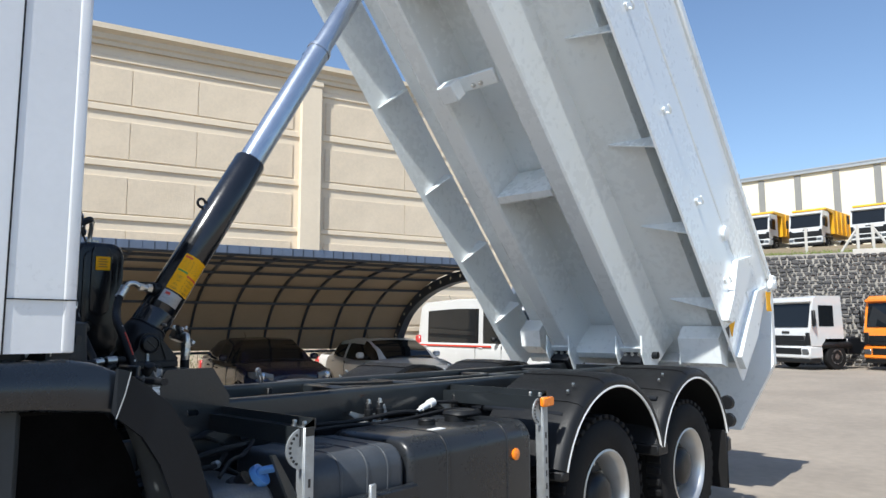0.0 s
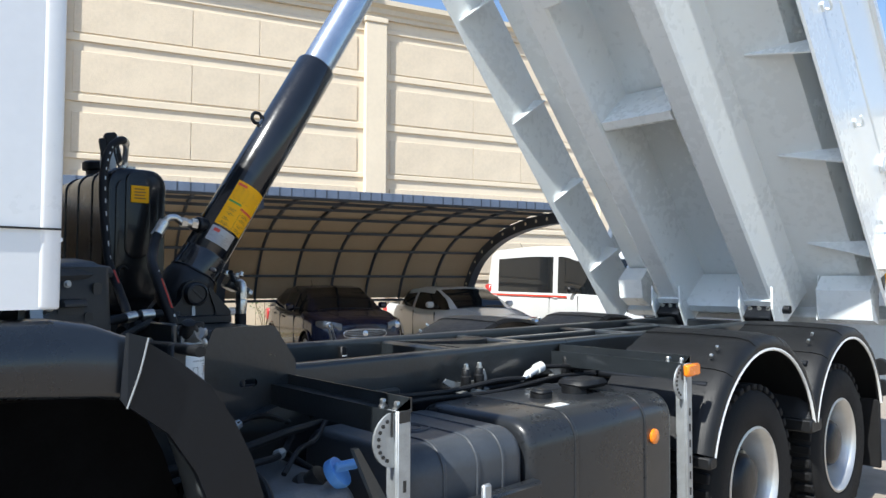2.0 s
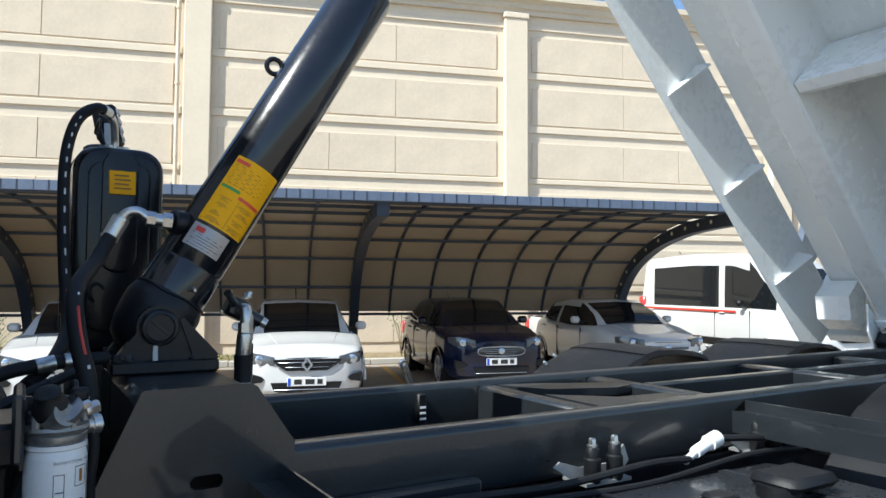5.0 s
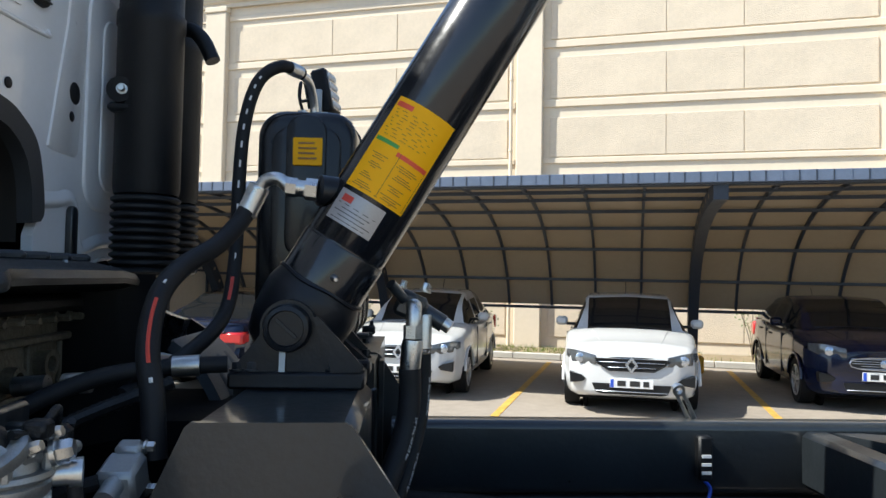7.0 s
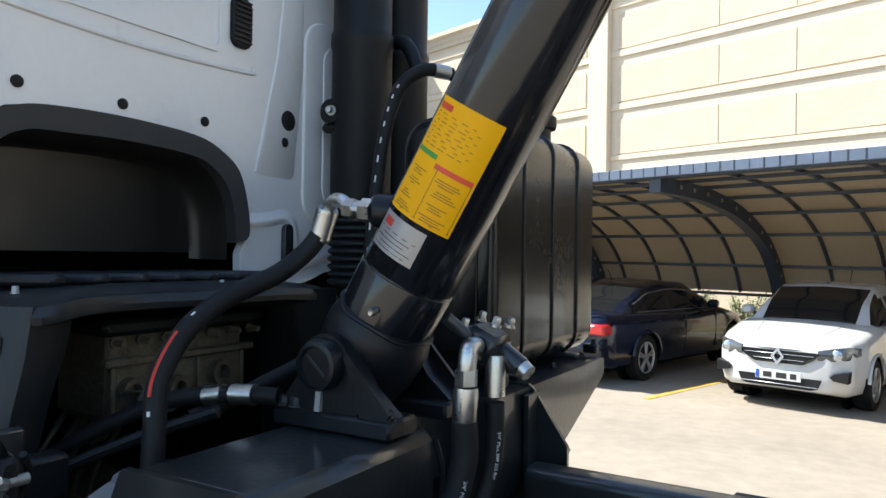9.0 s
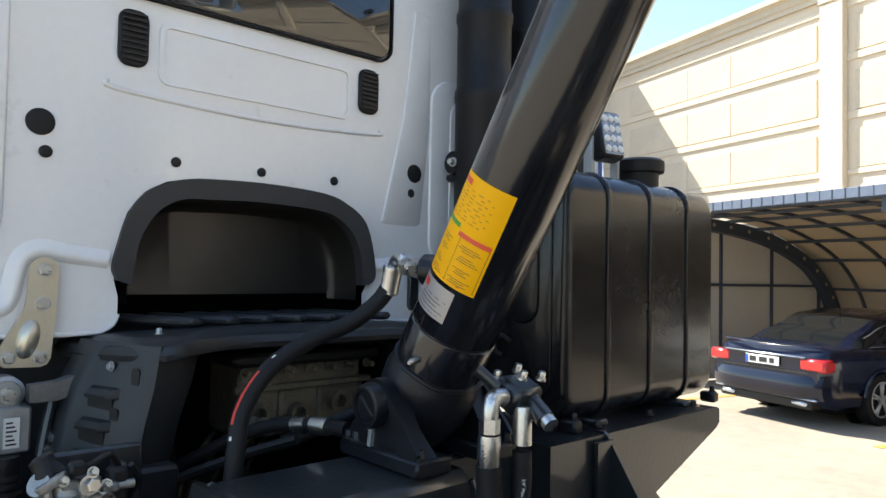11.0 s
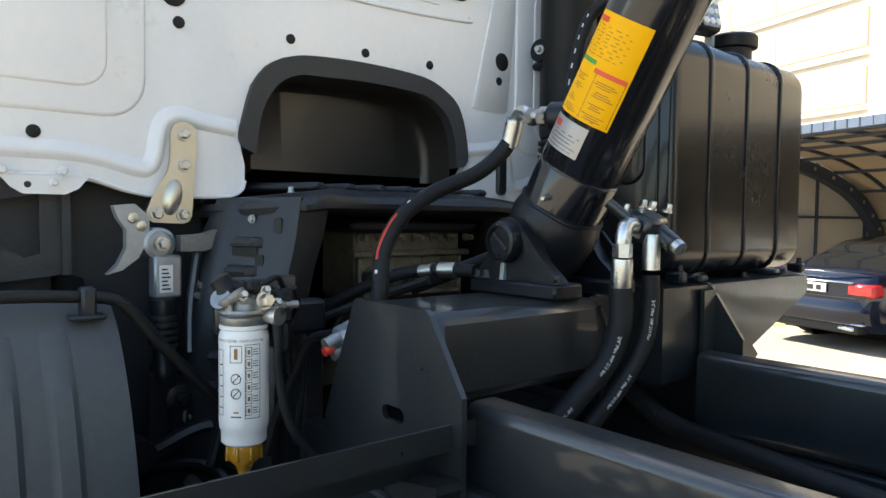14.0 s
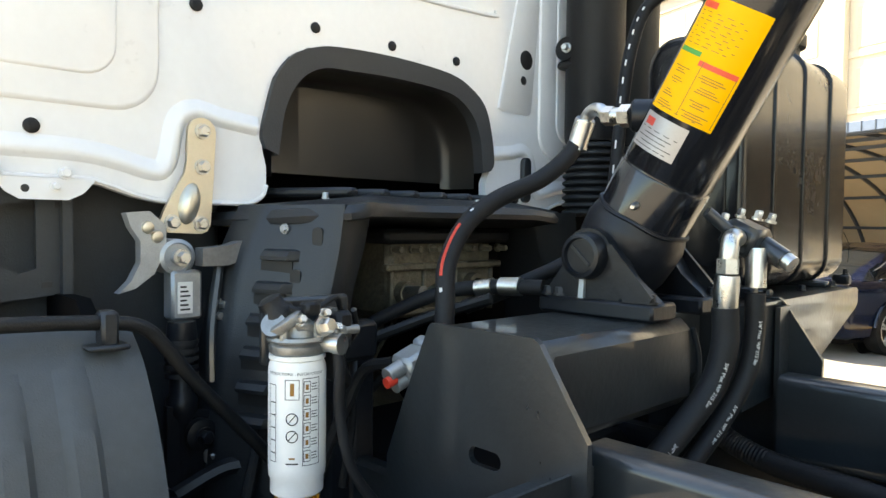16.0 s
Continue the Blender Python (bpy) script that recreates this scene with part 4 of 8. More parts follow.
tagged(part("stones", in_far(join(*stone_pieces[280:])), stone_mat, ret, smooth=0), kind="stuff")
solo("upper_yard", in_far(prism([(1.2, 4.5), (1.2, 5.12), (3.0, 5.3), (22.0, 7.68), (130.0, 7.72), (130.0, 4.5)], "x", -60, 60)), soil, "earth bank and terrace rising behind the retaining wall", "ground", "structure", smooth=0)
gv, gf = [], []
for _ in range(3500):
    u, n = rng.uniform(-8, 9), rng.uniform(0.05, 3.0)
    h, l, a = rng.uniform(0.08, 0.3), rng.uniform(-0.1, 0.1), rng.uniform(0, 6.28)
    o = len(gv)
    gv += [(u + 0.02 * math.cos(a), n + 0.02 * math.sin(a), 5.08 + max(0, n - 1.2) * 0.1), (u - 0.02 * math.cos(a), n - 0.02 * math.sin(a), 5.08 + max(0, n - 1.2) * 0.1), (u + l, n + l, 5.1 + h + max(0, n - 1.2) * 0.1)]
    gf.append((o, o + 1, o + 2))
solo("bank_grass", in_far((gv, gf)), grass_mat, "dry grass along the top of the stone wall", "grass", "stuff", smooth=0)
WARE = FAR @ Matrix.Translation((0, 40, 0)) @ Matrix.Rotation(radians(-17), 4, "Z")
ware = thing("warehouse", "long cream warehouse with grey vertical strips", "building", WARE @ Vector((0, 2, 7.7)))
part("wall", xf(box(-40, 40, 0, 25, 7.6, 16.7), WARE), ware_cream, ware, smooth=0)
part("roof_edge", xf(join(box(-40.2, 40.2, -0.25, 25, 16.7, 17.0), box(-40.2, 40.2, -0.3, 0, 17.0, 17.12)), WARE), galv, ware, smooth=0)
for k in range(-11, 12):
    part("strip", xf(box(k * 3.45 + 0.1, k * 3.45 + 0.7, -0.08, 0, 7.7, 16.6), WARE), ware_grey, ware, smooth=0)
ln = thing("lighting_column", "slim grey lighting column on the terrace", "lamp post", FAR @ Vector((-2.62, 10.0, 6.1)))
part("pole", in_far(lathe((-2.62, 10.0, 6.1), (-2.62, 10.0, 11.2), [(0.09, 0), (0.06, 5.1)], 8)), galv, ln)
solo("coping_beam", in_far(box(2.75, 9, -0.04, 0.5, 4.95, 5.22, 0.02)), kerb_mat, "pale concrete coping on the stone wall", "coping", "structure", smooth=0)
for u, way in ((-1.43, 0), (0.91, 0), (3.04, -1), (3.65, 1)):
    fpost = thing("fence_post", "pale braced concrete fence post on the wall top" if way else "pale concrete fence post on the wall top", "fence post", FAR @ Vector((u, 1.0, 5.1)), "terrace posts")
    part("post", in_far(box(u - 0.065, u + 0.065, 0.93, 1.06, 5.1, 6.45, 0.01)), kerb_mat, fpost)
    if way:
        part("brace", in_far(tube([(u, 0.98, 6.3), (u + way * 0.75, 0.98, 5.12)], 0.06, 6, smooth=False)), kerb_mat, fpost)


def far_lorry(u, n, z, turn, paint, tipper, label):
    """A forward-control lorry facing the yard, seen from afar."""
    t = thing("lorry", label, "lorry", FAR @ Vector((u, n, z)), "parked lorries")
    M = Matrix.Translation((u, n, z)) @ Matrix.Rotation(radians(turn), 4, "Z")
    def P(name, g, m, lab=""):
        return part(name, in_far(xf(g, M)), m, t, lab)
    P("cab", prism([(0, 0.95), (-0.06, 1.5), (0.0, 1.7), (0.22, 2.85), (0.4, 2.98), (1.7, 3.0), (1.78, 1.25), (0.78, 1.25), (0.55, 0.95)], "x", -1.2, 1.2), paint)
    P("windscreen", prism([(-0.03, 1.72), (0.17, 2.68), (0.2, 2.68), (0.0, 1.72)], "x", -1.08, 1.08), glass_dark)
    P("visor", box(-1.15, 1.15, 0.02, 0.3, 2.72, 2.84, 0.03), paint)
    P("grille", box(-0.98, 0.98, -0.1, 0.0, 0.98, 1.38, 0.03), plastic)
    P("grille_slat", box(-0.9, 0.9, -0.115, -0.09, 1.16, 1.19, 0.01), chassis)
    P("badge_panel", box(-0.2, 0.2, -0.09, -0.04, 1.46, 1.56, 0.03), ink)
    P("bumper", box(-1.22, 1.22, -0.14, 0.6, 0.45, 0.95, 0.06), paint)
    P("lower_grille", box(-0.82, 0.82, -0.17, 0.0, 0.62, 0.88, 0.03), plastic)
    P("underrun", box(-1.2, 1.2, -0.1, 0.5, 0.28, 0.5, 0.04), plastic)
    for s in (-1, 1):
        P("headlamp", box(*sorted((s * 0.85, s * 1.17)), -0.17, 0.0, 0.62, 0.84, 0.03), lamp_clear)
        P("corner_vent", box(*sorted((s * 0.98, s * 1.19)), -0.08, 0.1, 1.0, 1.5, 0.02), plastic)
        P("mirror", box(*sorted((s * 1.25, s * 1.42)), -0.02, 0.1, 1.75, 2.4, 0.04), plastic)
        P("side_window", box(*sorted((s * 1.19, s * 1.215)), 0.45, 1.25, 1.75, 2.6, 0.01), glass_dark)
        P("mudguard", box(*sorted((s * 0.9, s * 1.24)), 0.5, 2.3, 0.85, 1.12, 0.1), plastic)
        for y in (1.35, 5.2, 6.55):
            w = P("wheel", lathe((s * 0.92, y, 0.52), (s * 1.2, y, 0.52), [(0.3, 0), (0.5, 0.01), (0.52, 0.05), (0.52, 0.23), (0.5, 0.27), (0.31, 0.28)], 20), rubber)
            part("rim", in_far(xf(lathe((s * 1.15, y, 0.52), (s * 1.21, y, 0.52), [(0.3, 0), (0.31, 0.05), (0.26, 0.05), (0.12, 0.0), (0.12, 0.05)], 18), M)), alu, w)
        P("rail", box(*sorted((s * 0.33, s * 0.42)), 1.5, 7.4, 0.8, 1.08, 0.01), chassis)
    P("deck", box(-1.0, 1.0, 2.2, 3.0, 0.6, 1.3, 0.05), chassis)
    if tipper:
        P("tipper_body", join(prism([(2.6, 1.35), (2.5, 2.9), (1.4, 3.05), (0.9, 3.12), (0.9, 3.24), (7.5, 3.24), (7.7, 1.35)], "x", -1.25, 1.25)), yellow_paint, "yellow tipper body")
        for y in (3.2, 4.2, 5.2, 6.2):
            for s in (-1, 1):
                P("stake", box(*sorted((s * 1.25, s * 1.32)), y, y + 0.12, 1.4, 3.2, 0.01), yellow_paint)


far_lorry(0.0, -3.8, 0, -42, car_white, False, "white forward-control lorry parked below the stone wall")
far_lorry(3.75, -3.8, 0, -40, orange_paint, False, "orange forward-control lorry parked below the stone wall")
far_lorry(-2.8, 24, 7.7, -19, car_white, True, "white lorry with a yellow tipper body on the terrace")
far_lorry(0.85, 24, 7.7, -19, car_white, True, "white lorry with a yellow tipper body on the terrace")
far_lorry(5.0, 23.5, 7.7, -19, car_white, True, "white lorry with a yellow tipper body on the terrace")

# ---- the tipper lorry ----
CY = 4.48
truck = thing("dump_truck", "white dump truck with its tipper body raised, standing in the yard", "dump truck", (4.5, CY, 0))


def T(name, g, m, label="", under=None, smooth=40):
    return part(name, g, m, under if under else truck, label, smooth)


def mirror_y(g):
    return [(p[0], 2 * CY - p[1], p[2]) for p in g[0]], [q[::-1] for q in g[1]]


def bolt(p, d, r=0.012, h=0.012):
    d = Vector(d).normalized()
    p = Vector(p)
    return join(lathe(p, p + d, [(r * 1.35, 0), (r * 1.35, h * 0.3)], 12), lathe(p + d * h * 0.3, p + d, [(r, 0), (r, h * 0.8), (r * 0.8, h)], 6))


# chassis and subframe
for y0, y1 in ((4.05, 4.135), (4.825, 4.91)):
    T("subframe_rail", prism(rrect(y0, y1, 1.125, 1.32, 0.022, 6), "x", 3.30, 8.22), frame_paint, "dark grey welded subframe rail")
    T("chassis_rail", join(box(0.2, 8.15, y0 + 0.012, y1 - 0.012, 0.84, 1.12, 0.01)), chassis)
for x0, x1 in ((4.42, 4.50), (5.02, 5.10), (6.1, 6.2), (7.0, 7.1), (7.9, 8.05)):
    T("crossmember", box(x0, x1, 4.137, 4.823, 1.15, 1.30, 0.012), frame_paint)
T("cross_brace", prism([(4.50, 4.80), (4.58, 4.80), (5.02, 4.62), (5.02, 4.54), (4.9, 4.5), (4.62, 4.6)], "z", 1.27, 1.30), frame_paint)
T("cross_brace", prism([(4.52, 4.15), (5.0, 4.15), (5.0, 4.3), (4.72, 4.32), (4.52, 4.5)], "z", 1.27, 1.30), frame_paint)
T("inner_rail", box(5.10, 7.0, 4.50, 4.56, 1.18, 1.30, 0.01), frame_paint)
for x in (0.8, 2.2, 3.6, 5.2, 6.4, 7.6):
    T("chassis_crossmember", box(x, x + 0.16, 4.13, 4.83, 0.9, 1.05, 0.02), chassis)
T("tail_crossmember", box(8.12, 8.24, 3.45, 5.51, 0.86, 1.08, 0.02), chassis)
for s in (0, 1):
    g = box(8.0, 8.16, 3.32, 3.5, 0.62, 0.86, 0.03)
    T("tail_lamp_housing", g if s == 0 else mirror_y(g), plastic)
    g = join(prism([(7.86, 1.32), (8.22, 1.32), (8.24, 1.40), (8.16, 1.46), (7.95, 1.46), (7.84, 1.40)], "y", 3.98, 4.05), rod((8.06, 3.9, 1.41), (8.06, 4.2, 1.41), 0.035, 16))
    T("hinge_bracket", g if s == 0 else mirror_y(g), chassis)
T("bumper_bar", box(8.3, 8.42, 3.35, 5.61, 0.5, 0.64, 0.02), chassis)
for y in (3.75, 5.2):
    T("bumper_arm", box(8.1, 8.32, y - 0.04, y + 0.04, 0.52, 0.95, 0.01), chassis)

# hoist bracket: side plates, box beam, tank shelf
SIDE = [(2.90, 0.92), (2.90, 1.22), (2.945, 1.33), (3.012, 1.478), (3.02, 1.485), (3.248, 1.487), (3.262, 1.478), (3.352, 1.345), (3.352, 1.10), (3.33, 0.92)]
slot = rrect(3.116, 3.188, 1.261, 1.291, 0.0145, 4)


def plate_with_slot(a0, a1):
    """Bracket plate round a long hole: rim and hole are met by the same rays from the hole's middle."""
    cx, cz = 3.152, 1.276
    angles = sorted([math.atan2(z - cz, x - cx) for x, z in SIDE] + [math.atan2(z - cz, x - cx) for x, z in slot])

    def meet(poly, a):
        d = (math.cos(a), math.sin(a))
        best = None
        for (x0, z0), (x1, z1) in zip(poly, poly[1:] + poly[:1]):
            ex, ez = x1 - x0, z1 - z0
            det = ex * d[1] - ez * d[0]
            if abs(det) < 1e-12:
                continue
            k = (ex * (z0 - cz) - ez * (x0 - cx)) / det
            w = (d[0] * (z0 - cz) - d[1] * (x0 - cx)) / det
            if k > 0 and -1e-6 <= w <= 1 + 1e-6 and (best is None or k > best):
                best = k
        return cx + d[0] * best, cz + d[1] * best

    return frame_prism([meet(SIDE, a) for a in angles], [meet(slot, a) for a in angles], "y", a0, a1)


bracket = T("hoist_bracket", plate_with_slot(3.992, 4.004), frame_paint, "dark grey hoist bracket plate with a slot", smooth=0)
T("hoist_bracket", mirror_y(prism(SIDE, "y", 3.992, 4.004)), frame_paint, "dark grey hoist bracket plate", smooth=0)
T("chassis_saddle", box(2.5, 3.9, 4.006, 4.05, 0.84, 1.18, 0.01), frame_paint)
T("box_beam", box(3.0, 3.265, 4.004, 4.49, 1.305, 1.478, 0.022), frame_paint, "welded box beam under the hoist")
T("recessed_beam", box(3.0, 3.15, 4.49, 4.956, 1.305, 1.476, 0.012), frame_paint)
T("weld_bead", tube([(3.268, 4.47, 1.46), (3.272, 4.49, 1.40), (3.27, 4.49, 1.33), (3.272, 4.485, 1.25)], 0.006, 6, 6), frame_paint, "rough weld bead")
T("tank_shelf", prism([(4.74, 1.24), (5.12, 1.26), (5.54, 1.42), (5.56, 1.435), (5.56, 1.474), (5.548, 1.482), (4.74, 1.482)], "x", 2.90, 3.255), frame_paint, "tapered tank shelf", smooth=0)
T("shelf_gusset", prism([(4.90, 1.10), (5.20, 1.27), (4.97, 1.47), (4.90, 1.47)], "x", 3.262, 3.274), frame_paint, smooth=0)
for y0 in (5.0, 5.45):
    T("tank_rail", box(2.93, 3.2, y0, y0 + 0.05, 1.482, 1.50, 0.005), frame_paint)
for y in (5.0, 5.25, 5.5):
    T("shelf_bolt", bolt((3.2, y, 1.485), (0, 0, 1), 0.010, 0.012), chassis)
T("lower_flange", prism([(3.30, 4.0), (3.45, 4.0), (3.62, 3.93), (3.62, 3.9), (3.34, 3.98)], "z", 1.15, 1.16), chassis)
fl_g = prism([(3.06, 1.12), (3.22, 1.185), (3.36, 1.21), (3.36, 1.195), (3.24, 1.1)], "y", 3.93, 3.99)
T("angle_bracket", fl_g, frame_paint)

# hoist foot and cylinder
AX = Vector((0.508, 0, 0.861)).normalized()
PIN = Vector((3.10, CY, 1.60))
foot = T("hoist_foot", box(2.985, 3.255, 4.335, 4.43, 1.478, 1.513, 0.006), chassis, "dark cast hoist foot on the box beam")
T("hoist_foot", mirror_y(box(2.985, 3.255, 4.335, 4.43, 1.478, 1.513, 0.006)), chassis, "", foot)
for s in (0, 1):
    lug = [(2.992, 1.513), (3.01, 1.54), (3.045, 1.585)] + [(3.10 + 0.056 * math.cos(radians(a)), 1.60 + 0.056 * math.sin(radians(a))) for a in range(170, 19, -15)] + [(3.19, 1.56), (3.245, 1.513)]
    g = prism(lug, "y", 4.348, 4.395)
    T("pivot_lug", g if s == 0 else mirror_y(g), chassis, "", foot)
    g = prism([(3.15, 1.62), (3.16, 1.625), (3.252, 1.525), (3.245, 1.513), (3.19, 1.513)], "y", 4.338, 4.348)
    T("foot_rib", g if s == 0 else mirror_y(g), chassis, "", foot)
    g = prism([(4.338, 1.513), (4.35, 1.513), (4.35, 1.56), (4.343, 1.56)], "x", 3.085, 3.097)
    T("foot_rib", g if s == 0 else mirror_y(g), galv, "", foot)
    g = lathe((PIN.x, 4.40, PIN.z), (PIN.x, 4.318, PIN.z), [(0.048, 0), (0.048, 0.07), (0.044, 0.08), (0.036, 0.082), (0.034, 0.074), (0.001, 0.074)], 32, False)
    T("pivot_cap", g if s == 0 else mirror_y(g), chassis, "", foot)
    g = xf(box(-0.028, 0.028, -0.003, 0.002, -0.0035, 0.0035, 0.001), Matrix.Translation((PIN.x, 4.3255, PIN.z)) @ Matrix.Rotation(radians(42), 4, "Y"))
    T("pin_slot", g if s == 0 else mirror_y(g), ink, "", foot)
for x in (3.0, 3.03, 3.19, 3.24):
    for y in (4.352, 4.608):
        T("foot_bolt", bolt((x, y, 1.513), (0, 0, 1), 0.011, 0.014), chassis if x != 3.03 else disc_grey, "", foot)


def on_axis(d, side=0.0, up=0.0):
    return PIN + AX * d + Vector((0, 1, 0)) * side + Vector((AX.z, 0, -AX.x)) * up


hoist = T("hoist_barrel", lathe(on_axis(0.0), on_axis(1.3), [(0.05, 0.12), (0.0935, 0.125), (0.0935, 0.199), (0.095, 0.201), (0.095, 1.255), (0.092, 1.262), (0.078, 1.265), (0.078, 1.262)], 56), gloss_black, "glossy black telescopic hoist barrel")
T("barrel_base", lathe(on_axis(-0.09), on_axis(1.3), [(0.0, 0), (0.06, 0.004), (0.088, 0.03), (0.102, 0.075), (0.107, 0.12), (0.108, 0.15), (0.104, 0.166), (0.0995, 0.178), (0.0975, 0.19), (0.08, 0.19)], 56), base_black, "dull black cast barrel base", hoist)
T("lower_tube", lathe(on_axis(0.09), on_axis(1.3), [(0.09, 0), (0.0968, 0.001), (0.0968, 0.098), (0.0958, 0.101), (0.0938, 0.102), (0.0938, 0.105), (0.08, 0.105)], 56), gloss_black, "glossy black lower tube with a seam", hoist)
T("weld_collar", tube([on_axis(0.095 + 0.0025 * math.sin(5 * a)) + (Vector((0, 1, 0)) * math.cos(a) + Vector((AX.z, 0, -AX.x)) * math.sin(a)) * 0.0985 for a in [2 * math.pi * k / 40 for k in range(41)]], 0.0045, 6, 2), base_black, "rough weld round the tube", hoist)
T("grease_nipple", lathe(on_axis(0.13, -0.09, 0.02), on_axis(0.13, -0.12, 0.03), [(0.008, 0), (0.008, 0.02), (0.004, 0.03)], 8), steel, "", hoist)
T("rod_stage", lathe(on_axis(1.24), on_axis(2.3), [(0.077, 0), (0.077, 1.0), (0.082, 1.002), (0.082, 1.03), (0.070, 1.035), (0.068, 1.02)], 48), chrome, "bright hoist stage", hoist)
T("rod_stage", lathe(on_axis(2.2), on_axis(4.4), [(0.066, 0), (0.066, 0.7), (0.06, 0.72), (0.056, 0.73), (0.056, 2.1)], 40), chrome, "bright hoist stage", hoist)
T("rod_eye", lathe(on_axis(4.3) + Vector((0, -0.09, 0)), on_axis(4.3) + Vector((0, 0.09, 0)), [(0.03, 0), (0.07, 0), (0.07, 0.18), (0.03, 0.18)], 24), chassis, under=hoist)
ey = on_axis(0.86, 0.02, -0.09)
T("lifting_eye", tube([ey + AX * (0.024 * math.cos(a)) + Vector((-AX.z, 0, AX.x)) * (0.02 + 0.024 * math.sin(a)) for a in [radians(k) for k in range(-60, 245, 20)]], 0.008, 8, 3), chassis, under=hoist)


def wrap(d0, d1, a0, a1, r, n=10):
    """Thin sheet curved round the barrel, from d0 to d1 along it and from angle a0 to a1 (0 faces the near side)."""
    up = Vector((AX.z, 0, -AX.x))
    rows = []
    for d in (d0, d1):
        rows.append([PIN + AX * d + (Vector((0, -1, 0)) * math.cos(radians(a0 + (a1 - a0) * k / n)) + up * math.sin(radians(a0 + (a1 - a0) * k / n))) * r for k in range(n + 1)])
    return loft([[tuple(p) for p in row] for row in rows])


lab = T("warning_label", wrap(0.312, 0.532, -42, 48, 0.0956, 14), sticker_yellow, "yellow warning label with red and green headings", hoist)


def mark(name, d0, d1, a0, a1, m, under, lift=0.0961):
    T(name, wrap(d0, d1, a0, a1, lift, 4), m, "", under)


mark("heading_bar", 0.51, 0.5214, -39, -14, sticker_red, lab)
for k in range(9):
    mark("text_bar", 0.503 - k * 0.0074, 0.5044 - k * 0.0074, -36 + (k % 3) * 2, 22 + (k * 7) % 14, ink_brown, lab)
mark("green_bar", 0.4261, 0.435, -39, -4, sticker_green, lab)
mark("red_bar", 0.4122, 0.422, -2, 45, sticker_red, lab)
for k, (d, a0, a1) in enumerate(((0.3985, -32, -8), (0.378, -30, -8), (0.352, -34, -10), (0.3985, 6, 38), (0.378, 8, 40), (0.352, 8, 36), (0.330, -34, -4), (0.330, 6, 40))):
    for q in range(3):
        mark("text_bar", d - q * 0.0048, d - q * 0.0048 + 0.0016, a0 + (q * 5 + k * 3) % 7, a1 - (q * 7 + k * 5) % 11, ink_brown, lab)
mark("label_rule", 0.3177, 0.3193, -40, 46, ink_brown, lab)
mark("label_rule", 0.3193, 0.422, 3, 3.8, ink_brown, lab)
mark("label_rule", 0.3177, 0.4139, 44, 44.8, ink_brown, lab)
data_pl = T("data_plate", wrap(0.232, 0.302, -42, 26, 0.0956, 12), sticker_silver, "scuffed silver data plate", hoist)
mark("text_bar", 0.278, 0.293, -34, -18, print_red, data_pl)
for k in range(5):
    mark("text_bar", 0.272 - k * 0.0085, 0.2735 - k * 0.0085, -36 + (k % 2) * 9, 20 - (k % 3) * 5, ink, data_pl)
# port and hose elbow on the barrel
T("port_boss", lathe((3.19, CY - 0.02, 1.885), (3.12, CY - 0.05, 1.89), [(0.034, 0), (0.034, 0.05), (0.028, 0.056)], 16), chassis, under=hoist)
elbow = T("hose_elbow", join(lathe((3.14, 4.44, 1.888), (3.06, 4.44, 1.895), [(0.024, 0), (0.024, 0.025)], 6), rod((3.115, 4.44, 1.89), (3.095, 4.44, 1.892), 0.018, 14),
                             lathe((3.096, 4.44, 1.892), (3.05, 4.44, 1.897), [(0.021, 0), (0.021, 0.022)], 6),
                             tube([(3.08, 4.44, 1.893), (3.055, 4.445, 1.911), (3.028, 4.452, 1.908), (3.008, 4.458, 1.884)], 0.0145, 12, 6),
                             lathe((3.014, 4.456, 1.896), (2.985, 4.466, 1.838), [(0.021, 0), (0.023, 0.006), (0.022, 0.06), (0.024, 0.064), (0.022, 0.07)], 16)), steel, "bright zinc hose elbow")
HOSE1 = [(2.988, 4.464, 1.846), (2.970, 4.442, 1.808), (2.942, 4.39, 1.762), (2.905, 4.29, 1.715), (2.893, 4.207, 1.66), (2.900, 4.146, 1.58), (2.918, 4.124, 1.50), (2.93, 4.11, 1.40)]
T("hydraulic_hose", tube(HOSE1, 0.0200, 14, 10), hose_rubber, "thick black hydraulic hose")
hp = smooth_path(HOSE1, 10)
for i0, i1, m in ((41, 55, print_red), (36, 38, print_white), (57, 59, print_white)):
    seg_pts = [hp[i] + Vector((0.0055, -0.017, 0.0075)) for i in range(i0, i1)]
    T("hose_print", tube(seg_pts, 0.0036, 6, 2), m)
# tall hose to the top of the tank
HOSE2 = [(2.80, 4.30, 1.47), (2.86, 4.42, 1.52), (2.90, 4.62, 1.60), (2.893, 4.75, 1.74), (2.885, 4.80, 1.95), (2.89, 4.83, 2.12), (2.92, 4.85, 2.235), (2.975, 4.88, 2.285), (3.02, 4.95, 2.285)]
T("hydraulic_hose", tube(HOSE2, 0.0175, 12, 10), hose_rubber, "black hydraulic hose with white print")
hp2 = smooth_path(HOSE2, 10)
for i0 in range(30, 62, 3):
    T("hose_print", tube([hp2[i] + Vector((0.0035, -0.0165, 0)) for i in range(i0, i0 + 2)], 0.0028, 5, 2), print_white)
T("hose_print", tube([hp2[i] + Vector((0.003, -0.0145, 0.004)) for i in range(23, 28)], 0.006, 5, 2), print_red)
